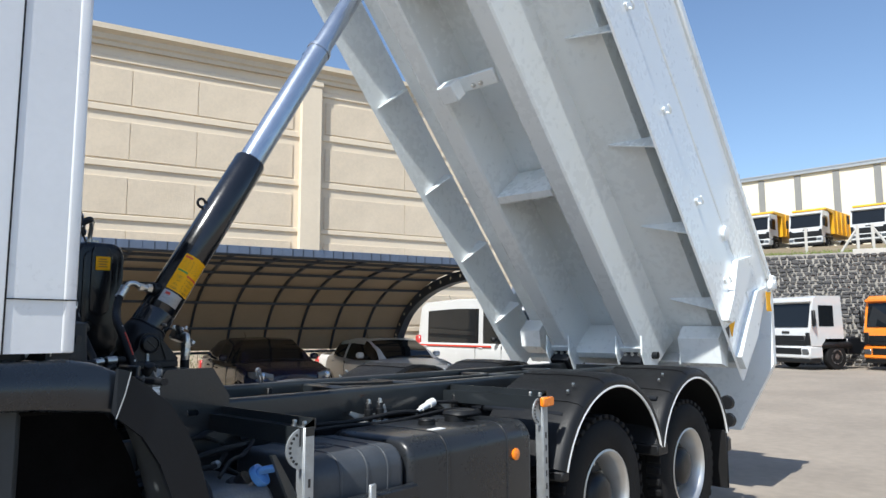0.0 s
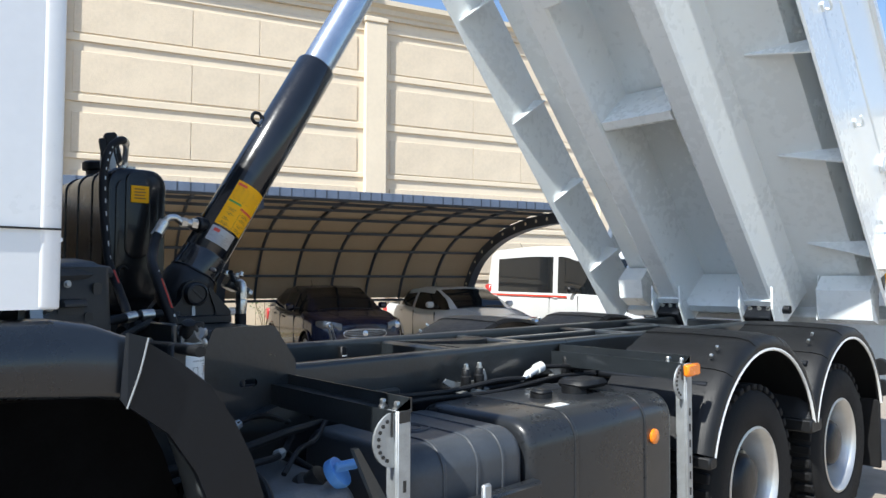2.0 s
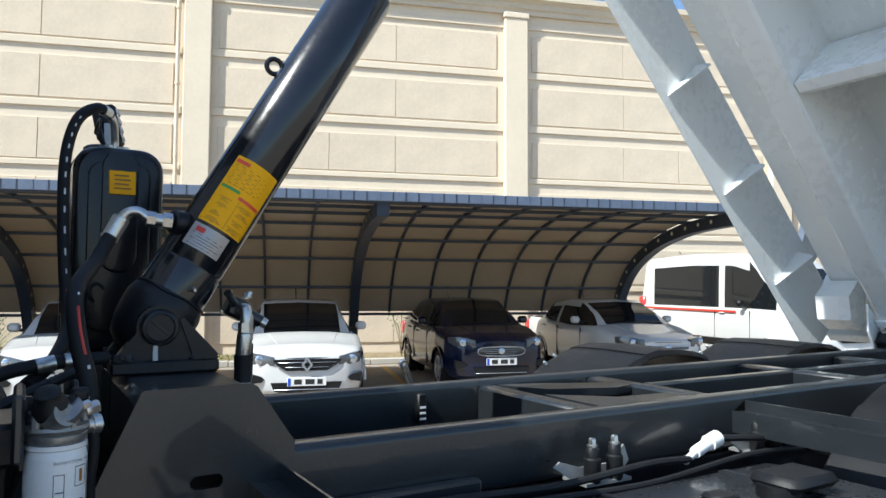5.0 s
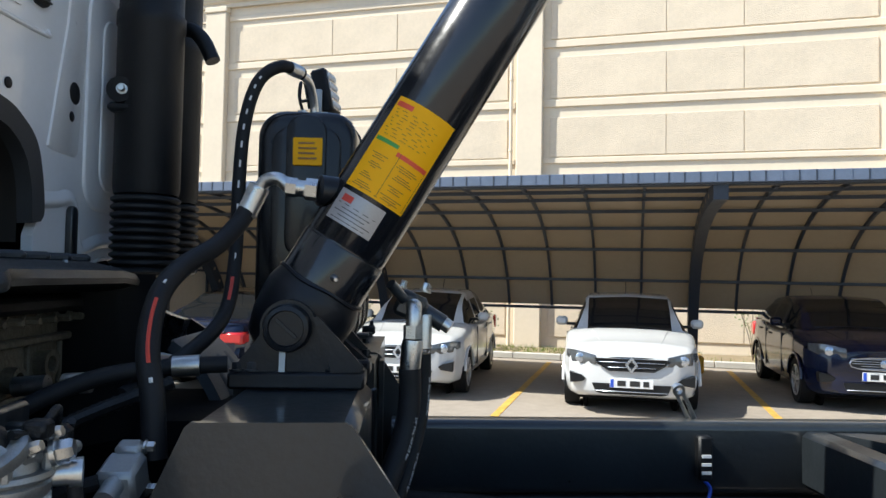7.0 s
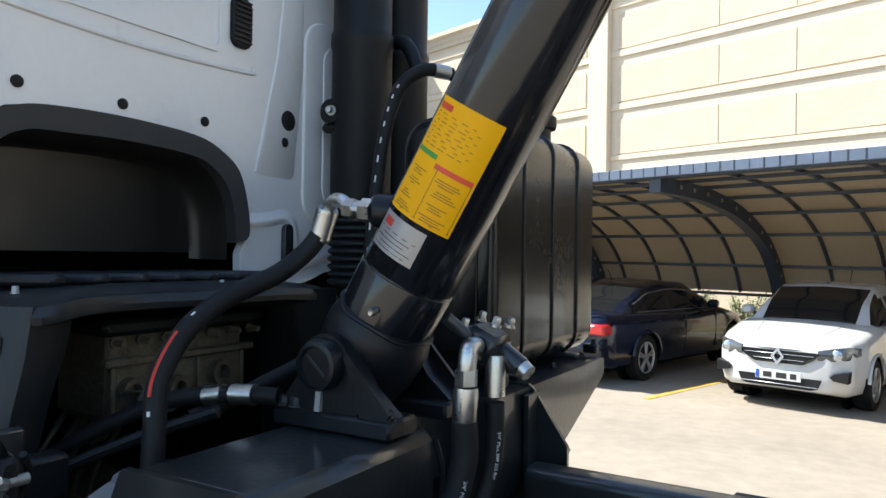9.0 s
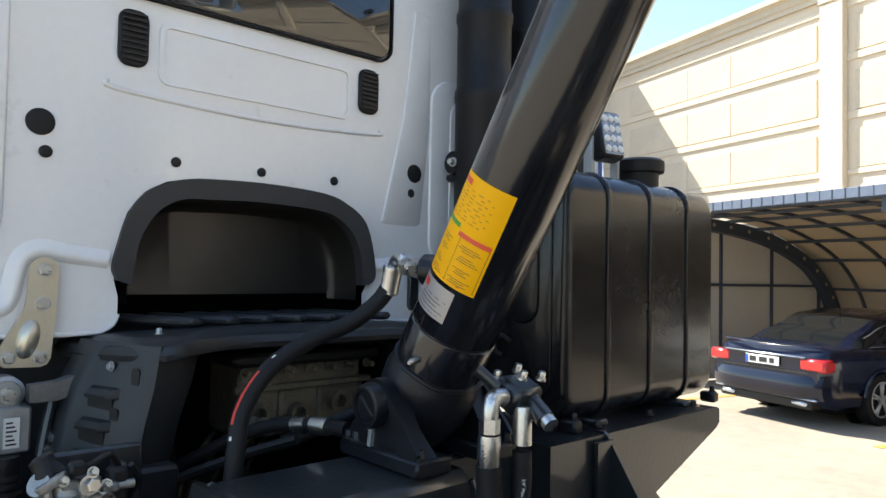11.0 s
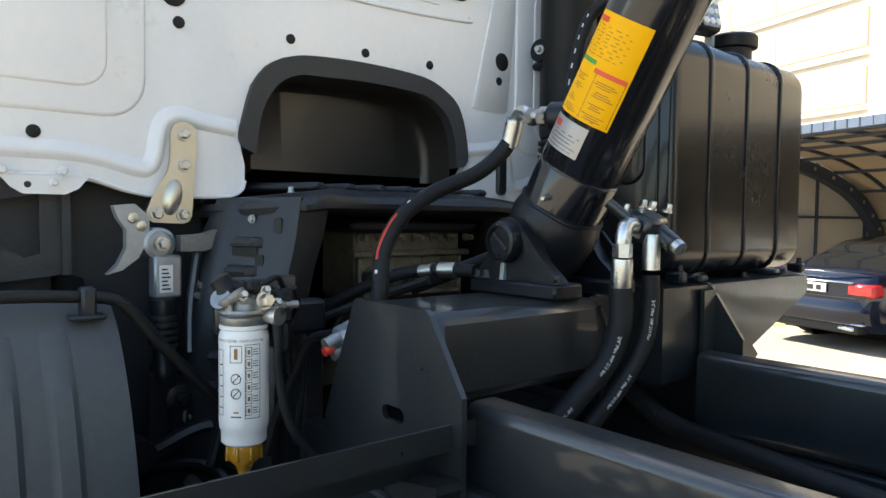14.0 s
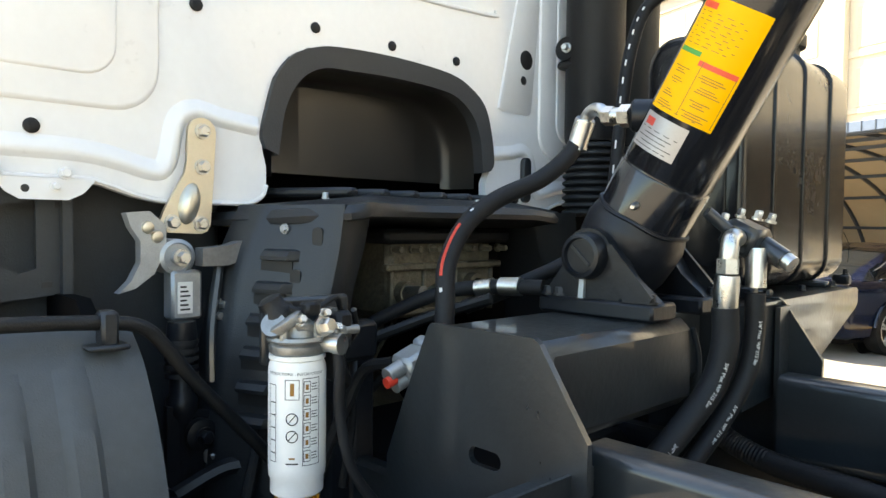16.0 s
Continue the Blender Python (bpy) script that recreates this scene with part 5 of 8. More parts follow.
T("hose_fitting", join(tube([(3.01, 4.93, 2.287), (3.035, 4.99, 2.27), (3.045, 5.03, 2.215), (3.045, 5.035, 2.17)], 0.013, 10, 6), lathe((3.015, 4.94, 2.286), (2.985, 4.89, 2.288), [(0.019, 0), (0.019, 0.045)], 14)), steel)
T("hose_fitting", join(rod((2.60, 4.30, 1.485), (2.66, 4.30, 1.49), 0.019, 12), rod((2.69, 4.30, 1.492), (2.74, 4.30, 1.495), 0.02, 12)), steel)
T("pressure_hose", tube([(2.98, 4.36, 1.525), (2.86, 4.33, 1.52), (2.74, 4.29, 1.50), (2.62, 4.22, 1.44), (2.52, 4.12, 1.36), (2.45, 3.98, 1.28), (2.4, 3.9, 1.1)], 0.017, 10, 8), hose_rubber)
T("hose_sleeve", join(rod((2.93, 4.345, 1.524), (2.88, 4.335, 1.522), 0.021, 12), rod((2.86, 4.33, 1.521), (2.82, 4.32, 1.514), 0.02, 12)), steel)
T("cable_conduit", tube([(2.9, 4.28, 1.5), (2.75, 4.2, 1.44), (2.62, 4.08, 1.36), (2.55, 3.95, 1.24), (2.6, 3.85, 1.05)], 0.012, 8, 30, wave=0.18), plastic)

# end-stroke valve with its two hoses
vb = T("hoist_valve", join(xf(box(-0.035, 0.035, -0.04, 0.04, -0.03, 0.03, 0.01), Matrix.Translation((3.345, 4.52, 1.64)) @ Matrix.Rotation(radians(25), 4, "Y")),
                           rod((3.33, 4.48, 1.655), (3.30, 4.45, 1.69), 0.012, 10), rod((3.37, 4.53, 1.63), (3.42, 4.52, 1.60), 0.02, 12)), frame_paint, "grey end-stroke valve with bright fittings")
for dx, dy, dz in ((0.03, -0.02, 0.035), (-0.02, 0.02, 0.04), (0.035, 0.03, 0.03), (-0.03, -0.03, 0.03)):
    T("valve_bolt", bolt((3.345 + dx, 4.52 + dy, 1.64 + dz), (0.3, 0, 1), 0.008, 0.014), steel, under=vb)
T("valve_fitting", join(tube([(3.35, 4.475, 1.64), (3.352, 4.445, 1.64), (3.352, 4.436, 1.615), (3.35, 4.436, 1.59)], 0.017, 12, 5), lathe((3.35, 4.436, 1.602), (3.35, 4.436, 1.57), [(0.021, 0), (0.021, 0.028)], 6), lathe((3.35, 4.436, 1.572), (3.345, 4.44, 1.50), [(0.021, 0), (0.023, 0.01), (0.0225, 0.062), (0.021, 0.07)], 16)), steel, under=vb)
T("valve_fitting", join(lathe((3.374, 4.504, 1.622), (3.374, 4.504, 1.53), [(0.017, 0), (0.019, 0.01), (0.019, 0.075)], 14), rod((3.415, 4.522, 1.605), (3.435, 4.518, 1.592), 0.016, 14)), steel, under=vb)
V1 = [(3.345, 4.44, 1.51), (3.346, 4.44, 1.44), (3.332, 4.42, 1.36), (3.300, 4.36, 1.28), (3.265, 4.28, 1.20), (3.24, 4.19, 1.13)]
V2 = [(3.374, 4.504, 1.535), (3.374, 4.504, 1.46), (3.366, 4.49, 1.38), (3.34, 4.44, 1.29), (3.305, 4.37, 1.2), (3.28, 4.29, 1.13)]
T("hydraulic_hose", tube(V1, 0.025, 12, 10), hose_rubber)
T("hydraulic_hose", tube(V2, 0.019, 12, 10), hose_rubber)
q1, q2 = smooth_path(V1, 10), smooth_path(V2, 10)
T("hose_print", words_on_hose('3/4" Max. WP 215 Bar', 0.0105, q1, 0.10, 0.0256, radians(-42)), print_white, "white printed words on the hose")
T("hose_print", words_on_hose('3/4" Max. WP 215 Bar', 0.0105, q1, 0.285, 0.0256, radians(-42)), print_white, "white printed words on the hose")
T("hose_print", words_on_hose('3/4" Max. WP 215 Bar', 0.0095, q2, 0.05, 0.0196, radians(-38)), print_white, "white printed words on the hose")
T("hose_print", words_on_hose('3/4" Max. WP 215 Bar', 0.0095, q2, 0.22, 0.0196, radians(-38)), print_white, "white printed words on the hose")
T("return_hose", tube([(3.12, 4.77, 1.24), (3.18, 4.785, 1.17), (3.30, 4.78, 1.13), (3.5, 4.74, 1.125), (3.7, 4.70, 1.12), (4.1, 4.66, 1.11), (4.4, 4.6, 1.10)], 0.026, 12, 32, wave=0.07), hose_rubber, "ribbed black return hose")
T("cable", tube([(3.35, 4.3, 1.14), (3.6, 4.22, 1.24), (3.9, 4.2, 1.26), (4.4, 4.18, 1.25)], 0.010, 8, 8), hose_rubber)
T("cable", tube([(3.35, 4.36, 1.14), (3.6, 4.30, 1.22), (3.9, 4.26, 1.24), (4.4, 4.22, 1.24)], 0.013, 8, 8), hose_rubber)

# oil tank
tank = T("oil_tank", pillow_box("y", 4.875, 5.655, rrect(2.912, 3.187, 1.497, 2.165, 0.075, 6), 0.035), tank_black, "glossy black steel oil tank")
T("face_emboss", pillow_box("y", 4.868, 4.89, rrect(2.955, 3.145, 1.56, 2.115, 0.05, 5), 0.008), tank_black, under=tank)
T("face_emboss", pillow_box("y", 4.860, 4.88, rrect(2.995, 3.105, 1.75, 2.15, 0.05, 5), 0.008), tank_black, under=tank)
for y in (5.05, 5.26, 5.47):
    T("tank_rib", pillow_box("y", y, y + 0.02, rrect(2.907, 3.193, 1.492, 2.171, 0.078, 6), 0.006), tank_black, under=tank)
tl = T("tank_label", box(3.015, 3.095, 4.853, 4.859, 2.005, 2.082, 0.002), sticker_yellow, "small yellow sticker", tank)
for k in range(4):
    T("text_bar", box(3.03, 3.08 - 0.006 * (k % 2), 4.8515, 4.853, 2.022 + k * 0.014, 2.027 + k * 0.014), ink_brown, under=tl)
cap = T("filler_cap", join(lathe((3.05, 5.42, 2.165), (3.05, 5.42, 2.26), [(0.062, 0), (0.062, 0.045), (0.078, 0.047), (0.08, 0.055), (0.08, 0.082), (0.07, 0.09)], 28)), plastic, "ribbed black filler cap", tank)
lamp = T("work_lamp", xf(box(-0.025, 0.03, -0.042, 0.042, -0.075, 0.075, 0.008), Matrix.Translation((3.05, 5.235, 2.302)) @ Matrix.Rotation(radians(-14), 4, "Z") @ Matrix.Rotation(radians(-12), 4, "Y")), plastic, "square black LED work lamp on a bracket", tank)
T("lamp_lens", xf(box(0.029, 0.033, -0.036, 0.036, -0.066, 0.066, 0.003), Matrix.Translation((3.05, 5.235, 2.302)) @ Matrix.Rotation(radians(-14), 4, "Z") @ Matrix.Rotation(radians(-12), 4, "Y")), led_face, under=lamp)
for i in range(3):
    for k in range(4):
        T("led", xf(lathe((0.032, -0.023 + 0.023 * i, -0.048 + 0.032 * k), (0.04, -0.023 + 0.023 * i, -0.048 + 0.032 * k), [(0.0105, 0), (0.011, 0.003), (0.006, 0.006)], 12), Matrix.Translation((3.05, 5.235, 2.302)) @ Matrix.Rotation(radians(-14), 4, "Z") @ Matrix.Rotation(radians(-12), 4, "Y")), print_white, under=lamp)
for k in range(5):
    T("cooling_fin", xf(box(-0.05, -0.025, -0.045 + k * 0.02, -0.04 + k * 0.02, -0.05, 0.05), Matrix.Translation((3.05, 5.235, 2.302)) @ Matrix.Rotation(radians(-14), 4, "Z") @ Matrix.Rotation(radians(-12), 4, "Y")), plastic, under=lamp)
T("lamp_bracket", join(box(3.0, 3.06, 5.15, 5.33, 2.163, 2.175, 0.003), box(3.02, 3.05, 5.165, 5.18, 2.17, 2.30, 0.003), box(3.02, 3.05, 5.30, 5.315, 2.17, 2.30, 0.003)), galv, under=lamp)
T("lamp_cable", tube([(3.02, 5.17, 2.27), (2.99, 5.12, 2.25), (3.0, 5.06, 2.29), (3.0, 5.03, 2.24), (3.02, 5.02, 2.17)], 0.005, 6, 8), plastic, under=lamp)
T("tank_breather", join(rod((3.07, 5.03, 2.16), (3.07, 5.03, 2.19), 0.025, 8), rod((3.02, 4.98, 2.16), (3.02, 4.98, 2.185), 0.015, 8)), steel, under=tank)
for y in (4.9, 5.62):
    T("tank_clamp", join(box(3.165, 3.215, y - 0.018, y + 0.018, 1.482, 1.515, 0.006), bolt((3.2, y, 1.515), (0, 0, 1), 0.008, 0.014)), chassis, under=tank)
T("tank_hook", tube([(2.98, 4.865, 1.66), (2.97, 4.85, 1.67), (2.965, 4.85, 1.70), (2.99, 4.855, 1.715), (3.01, 4.865, 1.70)], 0.006, 6, 5), plastic, under=tank)

# tie-down on the far rail and valves on the near rail
tie = T("prop_hook", join(tube([(4.09, 4.87, 1.40), (4.12, 4.89, 1.35), (4.17, 4.93, 1.27)], 0.006, 6, 4), tube([(4.108, 4.865, 1.40), (4.138, 4.885, 1.35), (4.188, 4.925, 1.27)], 0.006, 6, 4), ring((4.097, 4.86, 1.40), (4.097, 4.875, 1.405), 0.010, 0.018, 14)), steel, "small bright fork hook")
T("hook_block", box(4.165, 4.205, 4.912, 4.945, 1.16, 1.275, 0.006), galv, "", tie)
T("tie_cord", tube([(4.185, 4.93, 1.17), (4.19, 4.90, 1.14), (4.17, 4.86, 1.13), (4.20, 4.83, 1.10)], 0.006, 6, 6), hose_rubber, "", tie)
T("switch_box", box(4.125, 4.165, 4.79, 4.823, 1.17, 1.29, 0.006), plastic, "small black switch box on the rail")
T("switch_bars", join(*[box(4.132, 4.158, 4.787, 4.79, 1.19 + k * 0.022, 1.198 + k * 0.022) for k in range(3)]), print_white)
T("switch_cable", tube([(4.145, 4.8, 1.17), (4.16, 4.8, 1.15), (4.15, 4.79, 1.12)], 0.005, 6, 5), mat_blue)
for x in (4.30, 5.08):
    vb2 = T("valve_bracket", prism([(x - 0.16, 1.18), (x - 0.14, 1.195), (x - 0.06, 1.17), (x + 0.06, 1.17), (x + 0.12, 1.22), (x + 0.14, 1.17), (x + 0.10, 1.13), (x - 0.08, 1.13)], "y", 3.99, 3.998), galv, "small grey valve bracket on the rail")
    for dx in (-0.04, 0.05):
        T("solenoid", join(lathe((x + dx, 3.96, 1.13), (x + dx, 3.96, 1.25), [(0.022, 0), (0.026, 0.01), (0.026, 0.07), (0.02, 0.075), (0.02, 0.10), (0.012, 0.11)], 14)), plastic, under=vb2)
        T("solenoid_nut", bolt((x + dx, 3.96, 1.235), (0, 0, 1), 0.012, 0.02), steel, under=vb2)
    T("bracket_web", box(x - 0.08, x + 0.1, 3.94, 4.048, 1.125, 1.135), galv, under=vb2)
T("connector", join(rod((4.70, 3.95, 1.17), (4.78, 3.96, 1.19), 0.02, 12), rod((4.78, 3.96, 1.19), (4.83, 3.965, 1.20), 0.028, 12), rod((4.64, 3.94, 1.15), (4.70, 3.95, 1.17), 0.012, 10)), print_white, "white cable connector")
T("air_line", tube([(3.4, 3.96, 1.13), (3.7, 3.94, 1.16), (4.1, 3.93, 1.15), (4.45, 3.92, 1.17), (4.66, 3.94, 1.155)], 0.012, 8, 8), hose_rubber)
T("air_line", tube([(3.5, 3.90, 1.12), (3.9, 3.88, 1.14), (4.4, 3.87, 1.13), (4.9, 3.9, 1.15), (5.3, 3.95, 1.12)], 0.010, 8, 8), hose_rubber)
T("air_line", tube([(4.83, 3.965, 1.20), (5.0, 3.93, 1.19), (5.2, 3.95, 1.16), (5.4, 3.96, 1.15)], 0.012, 8, 8), hose_rubber)

# pipes and unions between the urea tank and the bracket
for pts, r in (([(2.72, 3.76, 1.07), (2.95, 3.73, 1.10), (3.18, 3.79, 1.12), (3.42, 3.91, 1.11)], 0.015), ([(2.78, 3.66, 1.06), (2.98, 3.62, 1.085), (3.12, 3.70, 1.075), (3.26, 3.86, 1.09)], 0.012),
               ([(2.90, 3.86, 1.05), (3.02, 3.84, 1.16), (3.16, 3.90, 1.17), (3.30, 3.95, 1.12)], 0.010), ([(3.05, 3.56, 1.05), (3.14, 3.62, 1.10), (3.27, 3.72, 1.10), (3.45, 3.92, 1.12)], 0.009)):
    T("air_line", tube(pts, r, 8, 8), hose_rubber)
for a, b in (((2.93, 3.732, 1.098), (2.975, 3.735, 1.103)), ((3.10, 3.688, 1.077), (3.14, 3.716, 1.077)), ((3.01, 3.842, 1.152), (3.05, 3.85, 1.167))):
    T("pipe_union", lathe(a, b, [(0.017, 0), (0.020, 0.004), (0.020, 0.022), (0.016, 0.026), (0.016, 0.04)], 6), galv)

# fuel tank, urea tank, side posts
fuel = T("fuel_tank", pillow_box("x", 3.93, 4.98, rrect(3.29, 3.94, 0.55, 1.13, 0.11, 6), 0.045), fuel_plastic, "dark grey rounded fuel tank")
for x in (4.2, 4.72):
    T("tank_strap", pillow_box("x", x, x + 0.02, rrect(3.285, 3.945, 0.545, 1.135, 0.112, 6), 0.004), fuel_plastic, under=fuel)
T("reflector", lathe((4.80, 3.292, 0.95), (4.80, 3.27, 0.95), [(0.034, 0), (0.034, 0.012), (0.026, 0.017), (0.0, 0.018)], 20), amber, "round amber side reflector", fuel)
T("tank_filler", join(rod((4.62, 3.6, 1.12), (4.62, 3.6, 1.165), 0.06, 20), box(4.58, 4.8, 3.52, 3.68, 1.15, 1.19, 0.02)), plastic, under=fuel)
T("tank_sender", join(rod((4.40, 3.62, 1.12), (4.40, 3.62, 1.15), 0.05, 16), box(4.36, 4.44, 3.58, 3.66, 1.145, 1.165, 0.01)), plastic, under=fuel)
T("tank_tag", box(4.24, 4.34, 3.42, 3.47, 1.131, 1.134), print_white, under=fuel)
front_tank = T("front_tank", pillow_box("x", 3.34, 3.92, rrect(3.31, 3.92, 0.6, 1.11, 0.10, 6), 0.045), tank_grey, "grey moulded plastic front tank")
for x in (3.5, 3.66, 3.79):
    T("tank_step", pillow_box("x", x, x + 0.016, rrect(3.305, 3.925, 0.595, 1.115, 0.102, 6), 0.004), tank_grey, under=front_tank)
for r0 in (0.045, 0.075):
    T("moulded_ring", tube([(3.60 + r0 * math.cos(a), 3.60 + r0 * math.sin(a), 1.112) for a in [2 * math.pi * k / 24 for k in range(25)]], 0.004, 6, smooth=False), tank_grey, under=front_tank)
T("guard_rail", box(3.36, 3.94, 3.235, 3.29, 0.86, 0.93, 0.012), fuel_plastic, "side guard rail")
T("guard_clamp", box(3.60, 3.64, 3.215, 3.235, 0.83, 0.98, 0.006), galv)
T("side_marker", box(3.42, 3.53, 3.205, 3.24, 0.85, 0.90, 0.008), amber, "amber side marker lamp")
T("guard_foot", lathe((3.72, 3.24, 0.78), (3.72, 3.34, 0.78), [(0.08, 0), (0.09, 0.01), (0.09, 0.1)], 18), plastic)
for x, nm in ((3.285, "front"), (5.065, "rear")):
    post = T("side_post", join(box(x - 0.025, x + 0.025, 3.252, 3.262, 0.55, 1.262, 0.002), box(x - 0.025, x - 0.018, 3.262, 3.31, 0.55, 1.262, 0.002)), galv, "grey perforated steel side post")
    for k in range(6):
        T("post_hole", box(x - 0.005, x + 0.006, 3.2495, 3.252, 0.64 + k * 0.075, 0.675 + k * 0.075), ink, under=post)
    fan = [(x - 0.02, 1.09)] + [(x - 0.02 - 0.085 * math.cos(radians(a)), 1.175 + 0.085 * math.sin(radians(a))) for a in range(-70, 71, 14)] + [(x - 0.02, 1.26)]
    T("hole_plate", prism(fan, "y", 3.27, 3.278), galv, under=post)
    for k in range(8):
        a = radians(-60 + k * 17)
        T("plate_hole", rod((x - 0.02 - 0.068 * math.cos(a), 3.266, 1.175 + 0.068 * math.sin(a)), (x - 0.02 - 0.068 * math.cos(a), 3.27, 1.175 + 0.068 * math.sin(a)), 0.006, 8), ink, under=post)
    arm = T("post_arm", prism([(x - 0.04, 1.185), (x - 0.034, 1.185), (x - 0.034, 1.258), (x + 0.034, 1.258), (x + 0.034, 1.295), (x + 0.04, 1.295), (x + 0.04, 1.25), (x - 0.04, 1.264)], "y", 3.265, 4.05), frame_paint, "dark channel arm from the rail")
    for y in (3.29, 3.36):
        T("arm_bolt", bolt((x, y, 1.259), (0, 0, 1), 0.011, 0.02), steel, under=arm)
T("side_marker", box(5.0, 5.12, 3.22, 3.251, 1.205, 1.262, 0.008), amber, "amber side marker lamp")
T("post_end", box(3.262, 3.308, 3.25, 3.263, 1.225, 1.262, 0.002), ink)
T("post_foot", box(4.98, 5.16, 3.2, 3.5, 0.52, 0.56, 0.01), galv)
urea = T("urea_tank", pillow_box("x", 2.86, 3.22, rrect(3.36, 3.92, 0.66, 1.03, 0.10, 6), 0.06), urea_metal, "dull metal tank with a blue filler cap")
T("filler_neck", lathe((3.12, 3.52, 0.99), (3.16, 3.46, 1.07), [(0.07, 0), (0.065, 0.02), (0.05, 0.03), (0.045, 0.07)], 20), plastic, under=urea)
T("blue_cap", join(lathe((3.165, 3.455, 1.045), (3.20, 3.405, 1.09), [(0.05, 0), (0.052, 0.005), (0.05, 0.03), (0.03, 0.034)], 18), xf(box(-0.045, 0.045, -0.012, 0.012, 0, 0.035, 0.006), Matrix.Translation((3.188, 3.43, 1.068)) @ Matrix.Rotation(radians(40), 4, "X"))), blue_cap, "blue filler cap", urea)
T("tank_strap", tube([(2.88, 3.34, 0.8), (2.9, 3.36, 0.98), (2.95, 3.5, 1.05), (3.0, 3.75, 1.05)], 0.012, 8, 8), plastic, under=urea)
T("tank_strap", tube([(3.2, 3.34, 0.75), (3.2, 3.36, 0.92), (3.2, 3.5, 1.0), (3.2, 3.8, 1.05)], 0.010, 8, 8), plastic, under=urea)
T("urea_bracket", prism([(3.13, 1.16), (3.15, 1.16), (3.30, 0.92), (3.30, 0.86), (3.27, 0.86)], "y", 3.3, 3.32), frame_paint, under=urea)
T("exhaust_box", pillow_box("x", 2.98, 3.5, rrect(5.05, 5.65, 0.55, 1.05, 0.1, 5), 0.05), chassis)
T("battery_box", box(3.6, 4.6, 5.05, 5.68, 0.6, 1.1, 0.05), plastic)
T("air_tank", pillow_box("x", 3.4, 4.4, rrect(4.2, 4.5, 0.62, 0.92, 0.14, 6), 0.05), chassis)
T("gearbox", join(lathe((1.6, CY, 0.9), (3.2, CY, 0.8), [(0.2, 0), (0.34, 0.05), (0.34, 0.4), (0.26, 0.6), (0.22, 1.4), (0.12, 1.5)], 20)), engine_cast)

# rear axles, wheels and mudguards
def truck_wheel(x, y_out, s, front=False):
    """Wheel with its outer face at y_out; s is the sign of the outward side along y."""
    r, w = 0.53, 0.30
    y_in = y_out - s * w
    prof_t = [(0.30, 0.02), (0.33, 0.0), (0.44, -0.005), (0.505, 0.02), (0.525, 0.05), (0.53, 0.08), (0.53, w - 0.08), (0.525, w - 0.05), (0.505, w - 0.02), (0.46, w + 0.004), (0.36, w - 0.002), (0.315, w - 0.012), (0.30, w - 0.03)]
    wheel = T("wheel", lathe((x, y_in, 0.535), (x, y_out, 0.535), prof_t, 48, False), rubber)
    lugs = []
    for k in range(40):
        a = 2 * math.pi * k / 40
        for h0, h1, da in ((0.02, 0.13, 0.0), (0.17, 0.28, 0.08)):
            m = Matrix.Translation((x, y_in, 0.535)) @ Matrix.Rotation(a + da, 4, "Y")
            lugs.append(xf(box(-0.026, 0.026, *sorted((s * h0, s * h1)), 0.515, 0.549, 0.006), m))
    T("tread", join(*lugs), rubber, "blocky tyre tread", wheel)
    if front:
        rp = [(0.30, 0), (0.315, 0.035), (0.295, 0.035), (0.28, 0.02), (0.27, 0.0), (0.14, -0.01), (0.13, 0.07), (0.10, 0.09), (0.001, 0.09)]
    else:
        rp = [(0.30, 0.0), (0.318, 0.022), (0.305, 0.026), (0.288, 0.01), (0.275, -0.03), (0.262, -0.10), (0.250, -0.145), (0.17, -0.155), (0.15, -0.15), (0.135, -0.07), (0.12, -0.05), (0.0, -0.05)]
    rim = T("rim", lathe((x, y_out - s * 0.03, 0.535), (x, y_out + s * 0.3, 0.535), rp, 40, False), alu, "silver steel rim", wheel)
    for k in range(10):
        a = 2 * math.pi * k / 10
        p = Vector((x + 0.165 * 1.25 * math.cos(a), y_out - s * (0.185 if not front else 0.04), 0.535 + 0.165 * 1.25 * math.sin(a)))
        T("wheel_nut", bolt(p, (0, s, 0), 0.016, 0.035), steel, under=wheel)
    if not front:
        T("rim_disc", lathe((x, y_out - s * 0.173, 0.535), (x, y_out, 0.535), [(0.247, 0), (0.247, 0.004), (0.20, 0.006), (0.14, 0.0)], 36), disc_grey, "dark wheel disc", wheel)
    T("hub", lathe((x, y_out - s * 0.2, 0.535), (x, y_out, 0.535), [(0.158, 0), (0.156, 0.12), (0.135, 0.15), (0.10, 0.165), (0.05, 0.17)], 28), chassis, under=wheel)


for x in (5.82, 7.20):
    for s in (-1, 1):
        truck_wheel(x, CY + s * 1.225, s)
        truck_wheel(x, CY + s * 0.885, s)
    T("axle", join(rod((x, CY - 1.0, 0.535), (x, CY + 1.0, 0.535), 0.09, 16), lathe((x - 0.25, CY, 0.55), (x + 0.25, CY, 0.55), [(0.1, 0), (0.24, 0.1), (0.26, 0.25), (0.24, 0.4), (0.1, 0.5)], 20)), chassis)
for s in (-1, 1):
    truck_wheel(1.25, CY + s * 1.19, s, True)
    T("spring_pack", xf(box(5.7, 7.3, CY + s * 0.47 - 0.045, CY + s * 0.47 + 0.045, 0.66, 0.84, 0.02), Matrix.Identity(4)), chassis)


